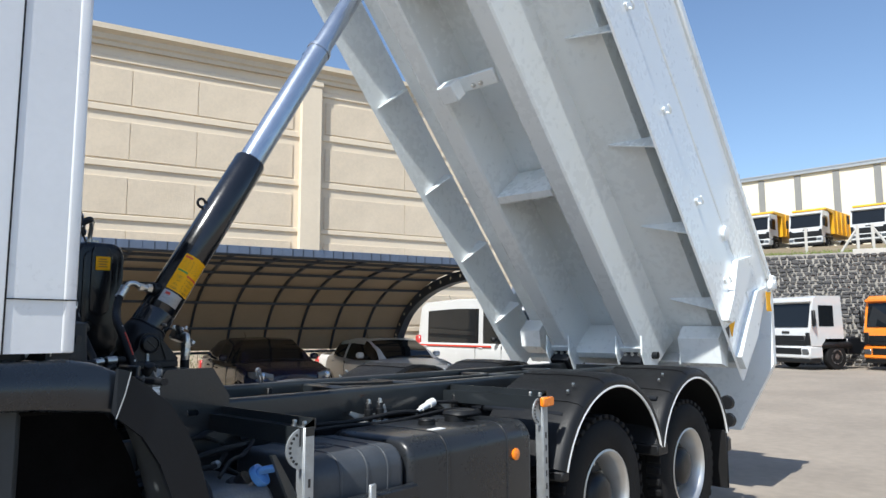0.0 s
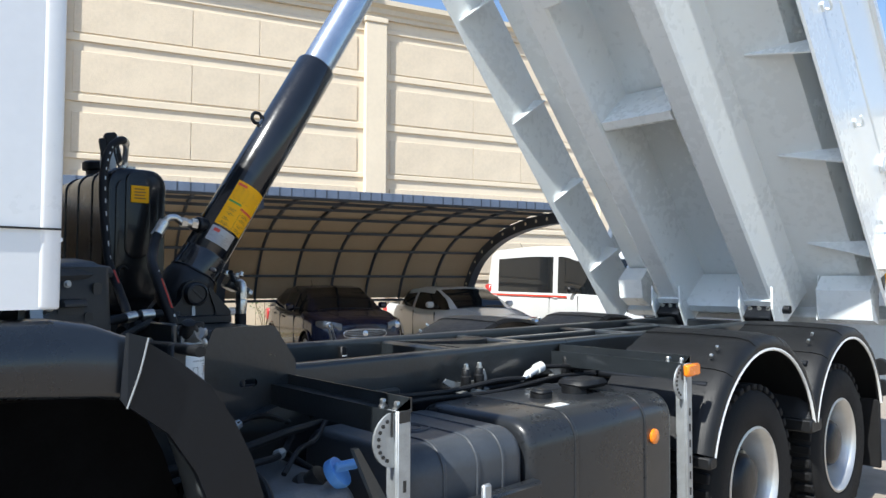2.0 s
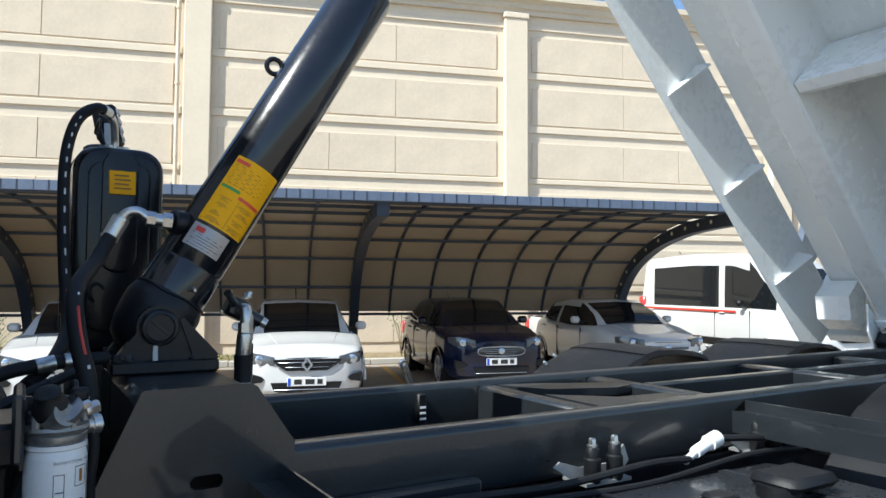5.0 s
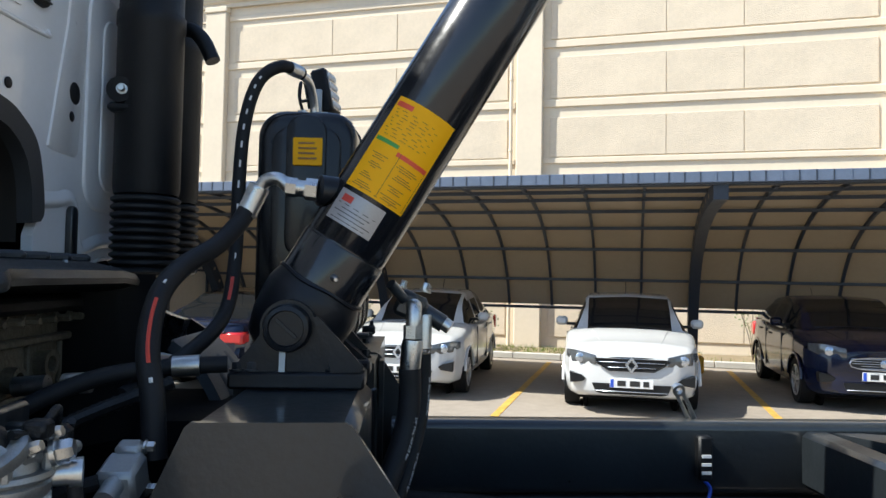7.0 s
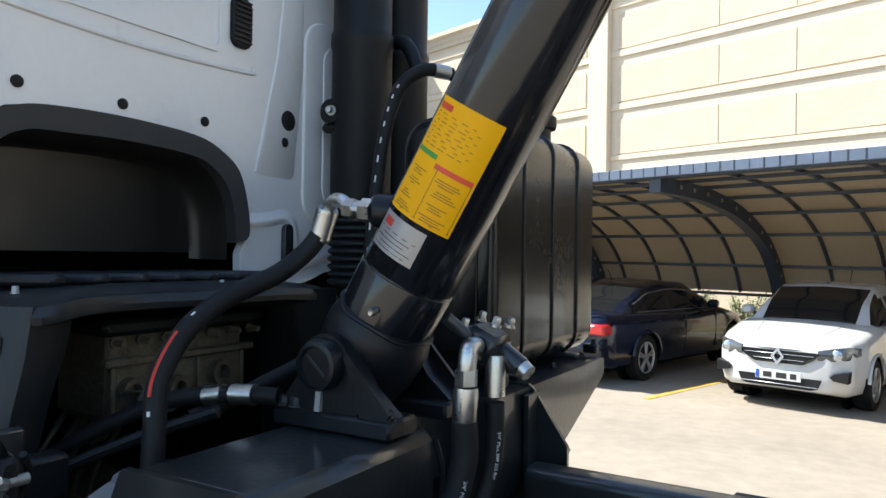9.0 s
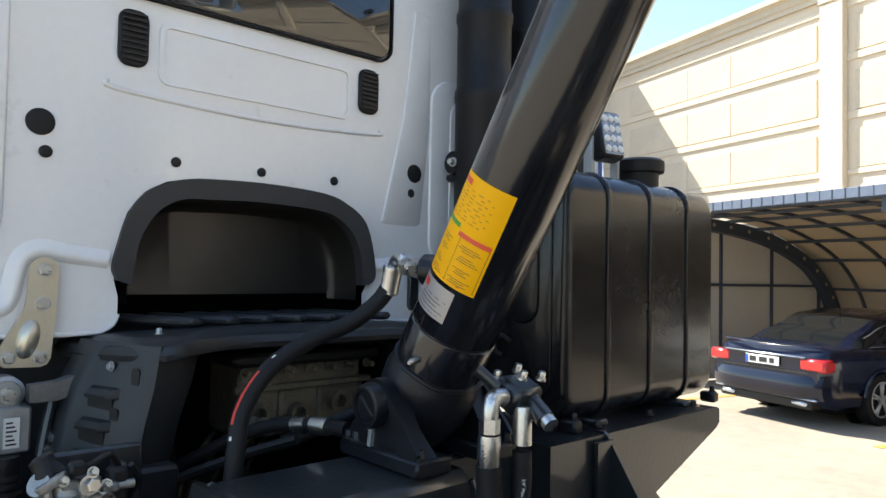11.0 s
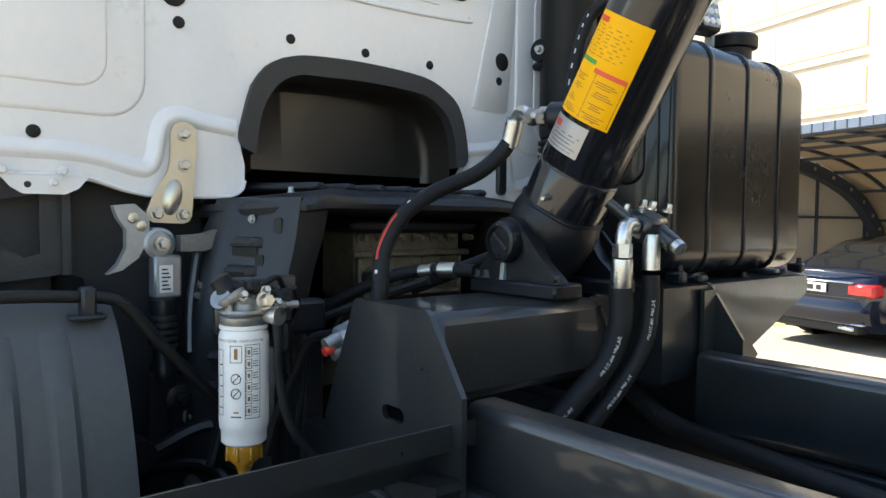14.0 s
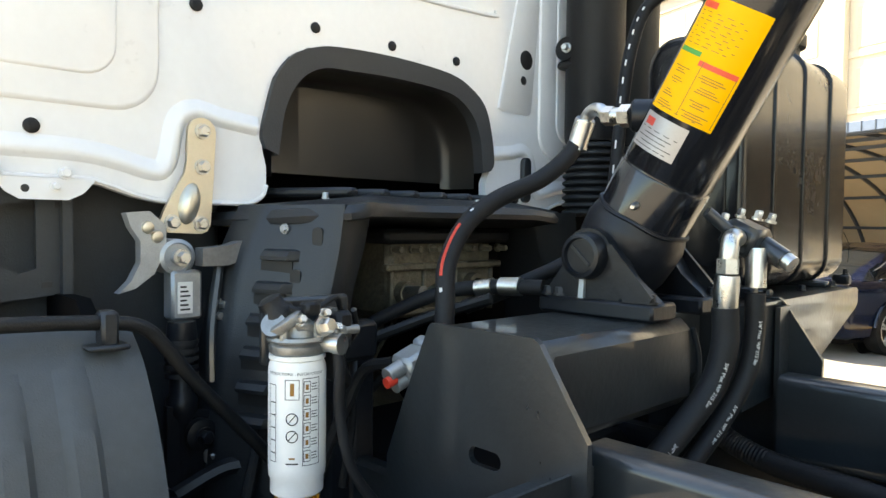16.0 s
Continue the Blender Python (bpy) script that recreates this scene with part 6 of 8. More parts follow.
def mudguard(cx, cz, r, a0, a1):
    """Arched mudguard over a rear wheel, with a turned-down outer lip."""
    rows, lip = [], []
    n = 26
    for k in range(n + 1):
        a = radians(a0 + (a1 - a0) * k / n)
        c, s = math.cos(a), math.sin(a)
        sec = [(3.215, r - 0.005), (3.205, r + 0.015), (3.21, r + 0.045), (3.24, r + 0.072), (3.30, r + 0.085), (3.55, r + 0.092), (3.86, r + 0.085), (3.88, r + 0.06), (3.86, r + 0.055), (3.55, r + 0.062), (3.30, r + 0.055), (3.25, r + 0.04), (3.235, r - 0.003)]
        rows.append([(cx + rr * c, y, cz + rr * s) for y, rr in sec])
        lip.append((cx + (r - 0.002) * c, 3.212, cz + (r - 0.002) * s))
    return loft(rows, True, True), tube(lip, 0.0095, 6, smooth=False)


for cx, r, a0, a1 in ((5.90, 0.705, 162, 17), (7.27, 0.69, 163, 14)):
    for s in (0, 1):
        g, lip = mudguard(cx, 0.575, r, a0, a1)
        gd = T("mudguard", g if s == 0 else mirror_y(g), plastic, "arched black plastic mudguard with a pale edge")
        for b0 in (128, 104, 76, 52):
            rib, _ = mudguard(cx, 0.575, r + 0.007, b0, b0 - 9)
            T("guard_band", rib if s == 0 else mirror_y(rib), plastic, "", gd)
        T("edge_trim", lip if s == 0 else mirror_y(lip), print_white, "pale edge trim", gd)
        for bx, bz in ((cx - 0.45, 0.575 + 0.68), (cx - 0.38, 0.575 + 0.72), (cx - 0.6, 0.575 + 0.42)):
            g2 = lathe((bx, 3.33, bz), (bx - 0.05, 3.30, bz + 0.06), [(0.010, 0), (0.010, 0.022), (0.006, 0.026)], 8)
            T("guard_bolt", g2 if s == 0 else mirror_y(g2), steel, under=gd)
    g = join(rod((cx - 0.55, 3.3, 1.12), (cx - 0.55, 4.05, 1.12), 0.022, 10))
    T("guard_stay", g, chassis)
for s in (0, 1):
    for x0, x1, z0, z1 in ((5.17, 5.25, 0.74, 0.80), (6.50, 6.68, 0.72, 0.80)):
        g = box(x0, x1, 3.205, 3.86, z0, z1, 0.01)
        T("guard_foot", g if s == 0 else mirror_y(g), plastic)
    g = box(7.93, 7.96, 3.22, 3.86, 0.25, 0.76, 0.008)
    T("mud_flap", g if s == 0 else mirror_y(g), rubber)
    g = join(lathe((7.98, 3.23, 1.0), (8.06, 3.23, 1.0), [(0.06, 0), (0.065, 0.05), (0.05, 0.07)], 18), lathe((8.0, 3.23, 0.84), (8.08, 3.23, 0.84), [(0.06, 0), (0.065, 0.05), (0.05, 0.07)], 18))
    T("rear_marker", g if s == 0 else mirror_y(g), plastic)

# front mudguard behind the cab, with handle
MG = smooth_path([(2.545, 0, 1.480), (2.555, 0, 1.482), (2.57, 0, 1.472), (2.645, 0, 1.41), (2.705, 0, 1.32), (2.75, 0, 1.22), (2.80, 0, 1.06), (2.83, 0, 0.9), (2.84, 0, 0.7)], 4)
for s in (0, 1):
    rows = []
    for i, p in enumerate(MG):
        t = (MG[min(i + 1, len(MG) - 1)] - MG[max(i - 1, 0)]).normalized()
        nx, nz = -t.z, t.x
        rows.append([(p.x + nx * d, y, p.z + nz * d) for y, d in ((3.222, -0.03), (3.215, -0.008), (3.23, 0.0), (3.60, 0.0), (3.635, -0.006), (3.64, -0.04), (3.63, -0.04), (3.60, -0.02), (3.24, -0.02))])
    g = loft(rows, True, True)
    mg = T("front_mudguard", g if s == 0 else mirror_y(g), dusty_skylit_plastic, "dusty grey plastic mudguard behind the front wheel, lightened as if skylit")
    for y in (3.31, 3.41, 3.51):
        rr = []
        for i in range(12, len(MG) - 1):
            p = MG[i]
            t = (MG[i + 1] - MG[i - 1]).normalized()
            nx, nz = -t.z, t.x
            lift = 0.002 + 0.012 * min(1, (i - 12) / 5)
            rr.append([(p.x + nx * d, y + dy, p.z + nz * d) for dy, d in ((-0.03, -0.001), (-0.016, lift), (0.016, lift), (0.03, -0.001))])
        g = loft(rr)
        T("pressed_rib", g if s == 0 else mirror_y(g), dusty_skylit_plastic, "", mg)
side_g = prism([(2.452, 1.381), (2.483, 1.525), (2.56, 1.475), (2.637, 1.41), (2.70, 1.32), (2.75, 1.22), (2.80, 1.06), (2.83, 0.9), (2.84, 0.7), (2.70, 0.7), (2.69, 0.92), (2.66, 1.08), (2.607, 1.21), (2.54, 1.31)], "y", 3.20, 3.222)
T("edge_facet", loft([[(2.440, 3.2, 1.545), (2.445, 3.196, 1.545), (2.485, 3.188, 1.533), (2.491, 3.2, 1.529)], [(2.430, 3.2, 1.401), (2.432, 3.196, 1.401), (2.442, 3.188, 1.381), (2.448, 3.2, 1.377)]], True, True), shaded_plastic, "raised facet on the mudguard edge", smooth=0)
# thin pale tube paints the bright highlight along the facet's edge
T("edge_line", tube([(2.485, 3.188, 1.533), (2.467, 3.187, 1.457), (2.442, 3.188, 1.381)], 0.0022, 6, 5), galv, "pale line standing for the edge highlight")
T("mudguard_side", side_g, shaded_plastic, "grey arched mudguard side")
T("mudguard_side", mirror_y(side_g), shaded_plastic, "grey arched mudguard side")
cab_sill = [(0.1, 1.42), (0.1, 1.585), (2.30, 1.578), (2.38, 1.565), (2.44, 1.54), (2.485, 1.526), (2.455, 1.39), (2.40, 1.40), (2.2, 1.42), (1.7, 1.44), (0.9, 1.42)]
sill_rows = [[(x, y, 1.49 + (z - 1.49) * k) for x, z in cab_sill] for y, k in ((3.30, 1.0), (3.255, 1.0), (3.235, 0.97), (3.222, 0.90), (3.215, 0.78))]
T("cab_sill", loft(sill_rows, True, True), sill_lit_gloss, "blue-grey plastic cab sill", smooth=60)
T("cab_sill", mirror_y(loft(sill_rows, True, True)), sill_lit_gloss, "blue-grey plastic cab sill", smooth=60)
T("sill_gap", box(2.095, 2.099, 3.2135, 3.216, 1.43, 1.57), plastic)
# added near-black sheets and boxes that stand for shade under the cab
T("wheel_well", prism([(0.1, 0.4), (0.1, 1.5), (2.40, 1.5), (2.52, 1.42), (2.62, 1.30), (2.68, 1.18), (2.74, 1.0), (2.78, 0.8), (2.78, 0.4)], "y", 3.59, 3.62), shade_black)
T("gearbox_shroud", box(2.25, 2.98, 4.12, 4.84, 0.45, 1.12, 0.06), shade_black)
T("side_shroud", box(2.2, 2.9, 4.93, 5.62, 0.4, 1.28, 0.06), shade_black)
T("splash_shield", box(2.2, 2.7, 3.72, 4.0, 0.35, 1.02, 0.03), shade_black)
T("well_roof", box(0.1, 2.3, 3.31, 3.62, 1.40, 1.44, 0.01), shade_black)
T("grab_tube", tube([(2.62, 3.22, 1.49), (2.62, 3.42, 1.487), (2.62, 3.56, 1.479), (2.62, 3.64, 1.465), (2.62, 3.69, 1.415), (2.62, 3.74, 1.35), (2.62, 3.88, 1.193), (2.60, 3.93, 1.13)], 0.0135, 12, 8), plastic, "black grab tube")
T("tube_clip", box(2.60, 2.64, 3.345, 3.375, 1.43, 1.50, 0.006), grey_plastic)
T("tube_clip", join(box(2.60, 2.64, 3.565, 3.595, 1.43, 1.50, 0.006), box(2.60, 2.655, 3.54, 3.61, 1.432, 1.442, 0.004)), grey_plastic)
# cab
XB = 2.31
cab_out = [(3.23, 1.60), (3.23, 2.3), (3.27, 3.2), (3.42, 3.36), (5.54, 3.36), (5.69, 3.2), (5.73, 2.3), (5.73, 1.60)]
# rear wall: outline with the tunnel cut from below and the stepped lower edge
tun = [(4.068, 1.80), (4.056, 1.845), (4.062, 1.95), (4.085, 2.03), (4.13, 2.09), (4.19, 2.125), (4.28, 2.143), (4.48, 2.150), (4.70, 2.138), (4.80, 2.105), (4.87, 2.05), (4.905, 1.96), (4.915, 1.85), (4.89, 1.80)]
low_l = [(3.23, 1.74), (3.60, 1.742), (3.67, 1.735), (3.74, 1.712), (3.80, 1.700), (3.86, 1.698), (4.0, 1.700), (4.035, 1.706), (4.058, 1.722), (4.068, 1.748)]
low_r = [(2 * CY - y, z) for y, z in low_l[::-1]]
back = low_l + tun + low_r + cab_out[::-1][1:-1]
cab = T("cab", prism(back, "x", XB - 0.03, XB), cab_white, "white painted steel cab", smooth=0)
roof_prof = [(0.25, 1.60), (0.1, 1.75), (0.12, 2.0), (0.35, 2.9), (0.55, 3.36), (0.9, 3.52), (1.8, 3.55), (2.2, 3.46), (XB - 0.03, 3.36), (XB - 0.03, 1.60)]
for y0, y1 in ((3.23, 3.27), (5.69, 5.73)):
    T("side_skin", prism([(0.25, 1.60), (0.1, 1.75), (0.12, 2.0), (0.30, 2.70), (2.0, 2.70), (2.04, 3.0), (0.42, 3.0), (0.55, 3.36), (2.2, 3.36), (XB, 3.30), (XB, 1.60)], "y", y0, y1), cab_white, "white cab side", cab, smooth=0)
T("side_glass", box(0.45, 1.75, 3.24, 3.25, 2.2, 3.0, 0.01), glass_dark, "", cab)
T("door_gap", box(2.105, 2.110, 3.227, 3.231, 1.6, 3.3), plastic, "", cab)
T("panel_gap", box(2.11, XB + 0.004, 3.224, 3.231, 1.766, 1.770), plastic, "", cab)
T("corner_post", pillow_box("z", 1.60, 3.34, rrect(XB - 0.04, XB + 0.006, 3.227, 3.28, 0.012, 4), 0.006), cab_white, "", cab)
T("corner_post", mirror_y(pillow_box("z", 1.60, 3.34, rrect(XB - 0.04, XB + 0.006, 3.227, 3.28, 0.012, 4), 0.006)), cab_white, "", cab)
T("cab_roof", prism([(0.55, 3.36), (0.9, 3.52), (1.8, 3.55), (2.2, 3.46), (XB, 3.36)], "y", 3.3, 5.66), cab_white, "", cab)
T("cab_front", prism([(0.25, 1.60), (0.1, 1.75), (0.12, 2.0), (0.35, 2.9), (0.55, 3.36), (0.62, 3.33), (0.42, 2.88), (0.19, 2.0), (0.17, 1.77), (0.3, 1.64)], "y", 3.27, 5.69), cab_white, "", cab)
T("cab_floor", box(0.3, 1.85, 3.29, 5.67, 1.64, 1.72, 0.01), shade_black, "", cab)
T("cab_lining", box(XB - 0.10, XB - 0.06, 3.3, 4.03, 1.75, 3.3), plastic, "", cab)
# swellings pressed into the rear wall
for y0, y1, z0, z1 in ((4.17, 4.79, 2.41, 2.56), ):
    T("pressed_panel", frame_prism(rrect(y0 - 0.014, y1 + 0.014, z0 - 0.014, z1 + 0.014, 0.03, 4), rrect(y0, y1, z0, z1, 0.022, 4), "x", XB - 0.002, XB + 0.006), cab_white, "", cab)
T("pressed_fold", tube([(XB + 0.001, 4.02, 2.385), (XB + 0.001, 4.06, 2.362), (XB + 0.001, 4.48, 2.345), (XB + 0.001, 4.90, 2.362), (XB + 0.001, 4.93, 2.38)], 0.007, 8, 8), cab_white, "", cab)
def stepped(poly, a0, a1, c):
    """Raised area on a wall facing +x, its edge sloping inwards by c."""
    n, out = len(poly), []
    area = sum(poly[i][0] * poly[(i + 1) % n][1] - poly[(i + 1) % n][0] * poly[i][1] for i in range(n))
    for i in range(n):
        p, q, r = Vector(poly[i - 1]), Vector(poly[i]), Vector(poly[(i + 1) % n])
        e0, e1 = (q - p).normalized(), (r - q).normalized()
        m = Vector((-e0.y - e1.y, e0.x + e1.x))
        m = m.normalized() * c * (1 if area > 0 else -1)
        out.append((q.x + m.x, q.y + m.y))
    v = [(a0, *p) for p in poly] + [(a1, *p) for p in out]
    return v, [(i, (i + 1) % n, n + (i + 1) % n, n + i) for i in range(n)] + [tuple(range(n, 2 * n))]


def rounded_run(pts, n=3):
    return [(p.x, p.y) for p in smooth_path([(*q, 0) for q in pts], n)]


# edge of the lower apron: along the sill, round the mount and down beside the tunnel
APRON = rounded_run([(3.31, 1.802), (3.48, 1.802), (3.62, 1.80), (3.70, 1.788), (3.765, 1.77), (3.80, 1.77), (3.822, 1.80), (3.835, 1.87), (3.85, 1.903), (3.885, 1.917), (3.94, 1.905), (4.04, 1.893)])


def step_run(run, x):
    """Pressed step along a run on the wall: a gentle rise on its upper side, a short fall towards the apron."""
    rows = []
    for i, (y, z) in enumerate(run):
        t = (Vector(run[min(i + 1, len(run) - 1)]) - Vector(run[max(i - 1, 0)])).normalized()
        down = Vector((t.y, -t.x))
        rows.append([(x + h, y + down.x * o, z + down.y * o) for o, h in ((-0.034, -0.001), (-0.022, 0.005), (-0.008, 0.0115), (0.0, 0.013), (0.007, 0.010), (0.018, -0.001))])
    return loft(rows)


SWELL = [(3.83, 2.06), (3.85, 2.045), (3.99, 2.045), (4.02, 2.055), (3.93, 2.44), (3.88, 2.85), (3.80, 2.85), (3.79, 2.44)]
for s in (0, 1):
    def M(g):
        return g if s == 0 else mirror_y(g)
    T("pressed_panel", M(pillow_box("x", XB - 0.012, XB + 0.008, rrect(3.30, 3.795, 1.90, 2.62, 0.10, 6), 0.012)), cab_white, "", cab)
    T("pressed_panel", M(pillow_box("x", XB - 0.001, XB + 0.013, rrect(3.33, 3.70, 1.968, 2.55, 0.07, 6), 0.008)), cab_white, "", cab)
    T("apron_step", M(step_run(APRON, XB)), cab_white, "", cab)
    if s:
        T("corner_swell", M(stepped(SWELL, XB - 0.004, XB + 0.004, 0.010)), cab_white, "", cab)
    T("lower_flange", M(tube([(XB + 0.002, y, z + 0.006) for y, z in low_l], 0.006, 6, 4)), cab_white, "", cab)
    v = T("air_vent", M(pillow_box("x", XB - 0.005, XB + 0.014, rrect(4.045, 4.125, 2.43, 2.585, 0.028, 5), 0.006)), plastic, "black louvred air vent", cab)
    for k in range(9):
        T("vent_slat", M(xf(box(XB + 0.008, XB + 0.022, 4.053, 4.117, -0.002, 0.002), Matrix.Translation((0, 0, 2.447 + k * 0.0155)))), ink, "", v)
    for y, z, r in ((3.868, 2.244, 0.034), (3.882, 2.170, 0.016), (3.536, 1.850, 0.016)):
        yy = y if s == 0 else 2 * CY - y
        if not (s == 1 and y < 3.6):
            T("rubber_plug", lathe((XB + 0.0, yy, z), (XB + 0.006, yy, z), [(r, 0), (r, 0.004), (r * 0.8, 0.006)], 22), plastic, "", cab)
for y in (4.213, 4.479, 4.745):
    T("rubber_plug", lathe((XB, y, 2.182), (XB + 0.006, y, 2.182), [(0.0145, 0), (0.0145, 0.004), (0.011, 0.006)], 18), plastic, "", cab)
T("rear_window", pillow_box("x", XB + 0.001, XB + 0.012, rrect(3.98, 4.96, 2.635, 3.12, 0.05, 6), 0.004), cab_glass, "tinted rear window", cab)
T("window_seal", frame_prism(rrect(3.968, 4.972, 2.623, 3.132, 0.058, 6), rrect(3.975, 4.965, 2.630, 3.125, 0.054, 6), "x", XB - 0.002, XB + 0.016), rubber, "", cab)
# added sheet behind the pane, coloured like the sky's reflection
T("window_backing", box(XB - 0.045, XB - 0.04, 3.95, 4.99, 2.6, 3.15), window_sky, "", cab)

# tunnel: foam frame, liner, engine and its cover
tun_in = [(4.10, 1.78), (4.102, 1.86), (4.114, 1.94), (4.138, 2.0), (4.18, 2.05), (4.24, 2.078), (4.32, 2.083), (4.48, 2.088), (4.67, 2.08), (4.755, 2.06), (4.82, 2.01), (4.853, 1.94), (4.864, 1.86), (4.866, 1.78)]
tun_out = [(4.060, 1.845), (4.048, 1.88), (4.062, 1.95), (4.087, 2.03), (4.132, 2.09), (4.192, 2.122), (4.28, 2.140), (4.48, 2.147), (4.70, 2.135), (4.80, 2.102), (4.868, 2.05), (4.902, 1.96), (4.915, 1.87), (4.90, 1.84)]
def soften(pts, n=4):
    return [(p.y, p.z) for p in smooth_path([(0, y, z) for y, z in pts], n)]


seal_in = [(y, max(z, 1.835)) for y, z in tun_in]
seal_in[0], seal_in[-1] = (4.098, 1.832), (4.866, 1.832)
seal_out, seal_in, tun_in = soften(tun_out), soften(seal_in), soften(tun_in)
rows = [[(XB + 0.0, y, z) for y, z in seal_out], [(XB + 0.018, y, z) for y, z in seal_out], [(XB + 0.012, y, z) for y, z in seal_in], [(XB - 0.03, y, z) for y, z in seal_in]]
T("foam_seal", loft(rows), foam, "dark grey foam round the engine tunnel", cab)
rows = []
for d, sc in ((-0.03, 1.0), (-0.09, 0.985), (-0.125, 0.965), (-0.145, 0.935), (-0.155, 0.90)):
    rows.append([(XB + d, CY + (y - CY) * sc, 1.80 + (z - 1.80) * sc) for y, z in tun_in])
rows.append([(XB - 0.155, CY + (y - CY) * 0.9, 1.80) for y, z in tun_in])
T("tunnel_liner", loft(rows), liner, "shiny black tunnel liner", cab)

COVER = [(1.7, 3.96), (2.30, 3.94), (2.42, 3.955), (2.48, 3.975), (2.56, 4.0), (2.635, 4.03), (2.69, 4.06), (2.698, 4.085), (2.685, 4.12), (2.645, 4.17), (2.61, 4.25), (2.60, 4.38), (2.612, 4.5), (2.60, 4.62), (2.606, 4.8), (2.585, 4.95), (2.57, 5.05), (1.7, 5.05)]


def cover_ring(inset, z):
    cx, cy = 2.2, 4.48
    out = []
    for x, y in COVER:
        d = math.hypot(x - cx, y - cy)
        k = (d - inset) / d
        droop = 0.035 * max(0, (4.12 - y) / 0.24) + 0.02 * max(0, (y - 4.85) / 0.2)
        out.append((cx + (x - cx) * k, cy + (y - cy) * k, z - droop))
    return out


T("engine_cover", loft([cover_ring(0.03, 1.672), cover_ring(0.004, 1.676), cover_ring(0.0, 1.690), cover_ring(0.012, 1.708), cover_ring(0.05, 1.714), cover_ring(0.065, 1.724), cover_ring(0.10, 1.730)], True, True), grey_plastic, "ribbed black engine cover with a rolled lip")
for k in range(7):
    y = 4.16 + k * 0.105
    T("cover_rib", xf(box(-0.17, 0.14, -0.026, 0.026, 0.0, 0.024, 0.008), Matrix.Translation((2.36, y, 1.726)) @ Matrix.Rotation(radians(24), 4, "Z")), grey_plastic)
for y in (4.10, 4.62):
    T("cover_bolt", bolt((2.53, y, 1.716), (0, 0, 1), 0.007, 0.012), galv)
LEG = [(1.7, 3.988, 4.055, 4.179), (1.602, 3.942, 4.041, 4.158), (1.515, 3.917, 4.021, 4.13), (1.417, 3.896, 4.006, 4.108), (1.332, 3.877, 3.99, 4.096), (1.1, 3.8569999999999998, 3.975, 4.086), (0.95, 3.8569999999999998, 3.975, 4.086)]
leg = []
for z, yl, yc, yi in LEG:
    leg.append([(2.36, yl - 0.02, z), (2.455, yl - 0.012, z), (2.475, yl, z), (2.49, yl + 0.02, z), (2.655, yc - 0.022, z), (2.672, yc, z), (2.668, yc + 0.012, z), (2.62, yi - 0.01, z), (2.60, yi, z), (2.45, yi + 0.03, z)])
cl = T("cover_leg", loft(leg), grey_plastic, "moulded dark side cover with ledges")


def on_leg(z):
    """Corners of the leg's sloping face at a height."""
    for (z0, *a), (z1, *b) in zip(LEG[:-1], LEG[1:]):
        if z1 <= z <= z0:
            k = (z0 - z) / (z0 - z1)
            return Vector((2.49, a[0] + (b[0] - a[0]) * k + 0.02, z)), Vector((2.655, a[1] + (b[1] - a[1]) * k - 0.022, z))


for k in range(6):
    z = 1.600 - k * 0.072
    rr = []
    for zz, lift in ((z, -0.002), (z - 0.004, 0.018), (z - 0.016, 0.026), (z - 0.024, 0.024), (z - 0.027, -0.002)):
        p, q = on_leg(zz)
        nrm = Vector((q.y - p.y, -(q.x - p.x), 0)).normalized()
        rr.append([tuple(p.lerp(q, w) + nrm * (lift if 0.06 < w < 0.6 else -0.003)) for w in (0.02, 0.09, 0.30, 0.52, 0.62)])
    T("leg_ledge", loft(rr), grey_plastic, "", cl, 20)
    # flat black patch below each ledge paints the shade of its underside
    p, q = on_leg(z - 0.043)
    nrm = Vector((q.y - p.y, -(q.x - p.x), 0)).normalized()
    turn = Matrix.Translation(p.lerp(q, 0.30) + nrm * 0.0005) @ Matrix.Rotation(math.atan2(nrm.y, nrm.x), 4, "Z")
    T("leg_pocket", xf(prism(rrect(-0.046, 0.042, -0.014, 0.016, 0.004, 3), "x", -0.004, 0.001), turn), ink, "", cl)
for w, z in ((0.83, 1.628), (0.62, 1.535)):
    p, q = on_leg(z)
    nrm = Vector((q.y - p.y, -(q.x - p.x), 0)).normalized()
    turn = Matrix.Translation(p.lerp(q, w)) @ Matrix.Rotation(math.atan2(nrm.y, nrm.x), 4, "Z")
    T("leg_hole", xf(prism(rrect(-0.014, 0.014, -0.021, 0.021, 0.010, 4), "x", -0.004, 0.0015), turn), ink, "", cl)
p, q = on_leg(1.645)
nrm = Vector((q.y - p.y, -(q.x - p.x), 0)).normalized()
T("leg_bolt", bolt(p.lerp(q, 0.25) + nrm * 0.002, nrm, 0.009, 0.008), galv, "", cl)
leg2 = [[(x - 0.06, 2 * CY - y + 0.08, z) for x, y, z in r] for r in leg]
T("cover_leg", loft(leg2), plastic)
# added dark sheet and box behind the engine, in place of shade
T("tunnel_back", box(1.90, 1.95, 3.98, 5.70, 1.40, 2.20), shade_black)
T("engine_rear", box(1.75, 2.0, 4.15, 5.70, 0.60, 1.66, 0.04), shade_black)
eng = T("engine_block", box(1.9, 2.12, 4.50, 4.92, 1.365, 1.60, 0.02), engine_cast, "oily brown engine casting")
T("valve_cover", box(1.86, 2.16, 4.46, 4.96, 1.575, 1.615, 0.012), plastic, "", eng)
for k in range(7):
    T("cover_stud", bolt((2.135, 4.50 + k * 0.07, 1.56), (1, 0, 0), 0.010, 0.03), engine_cast, "", eng)
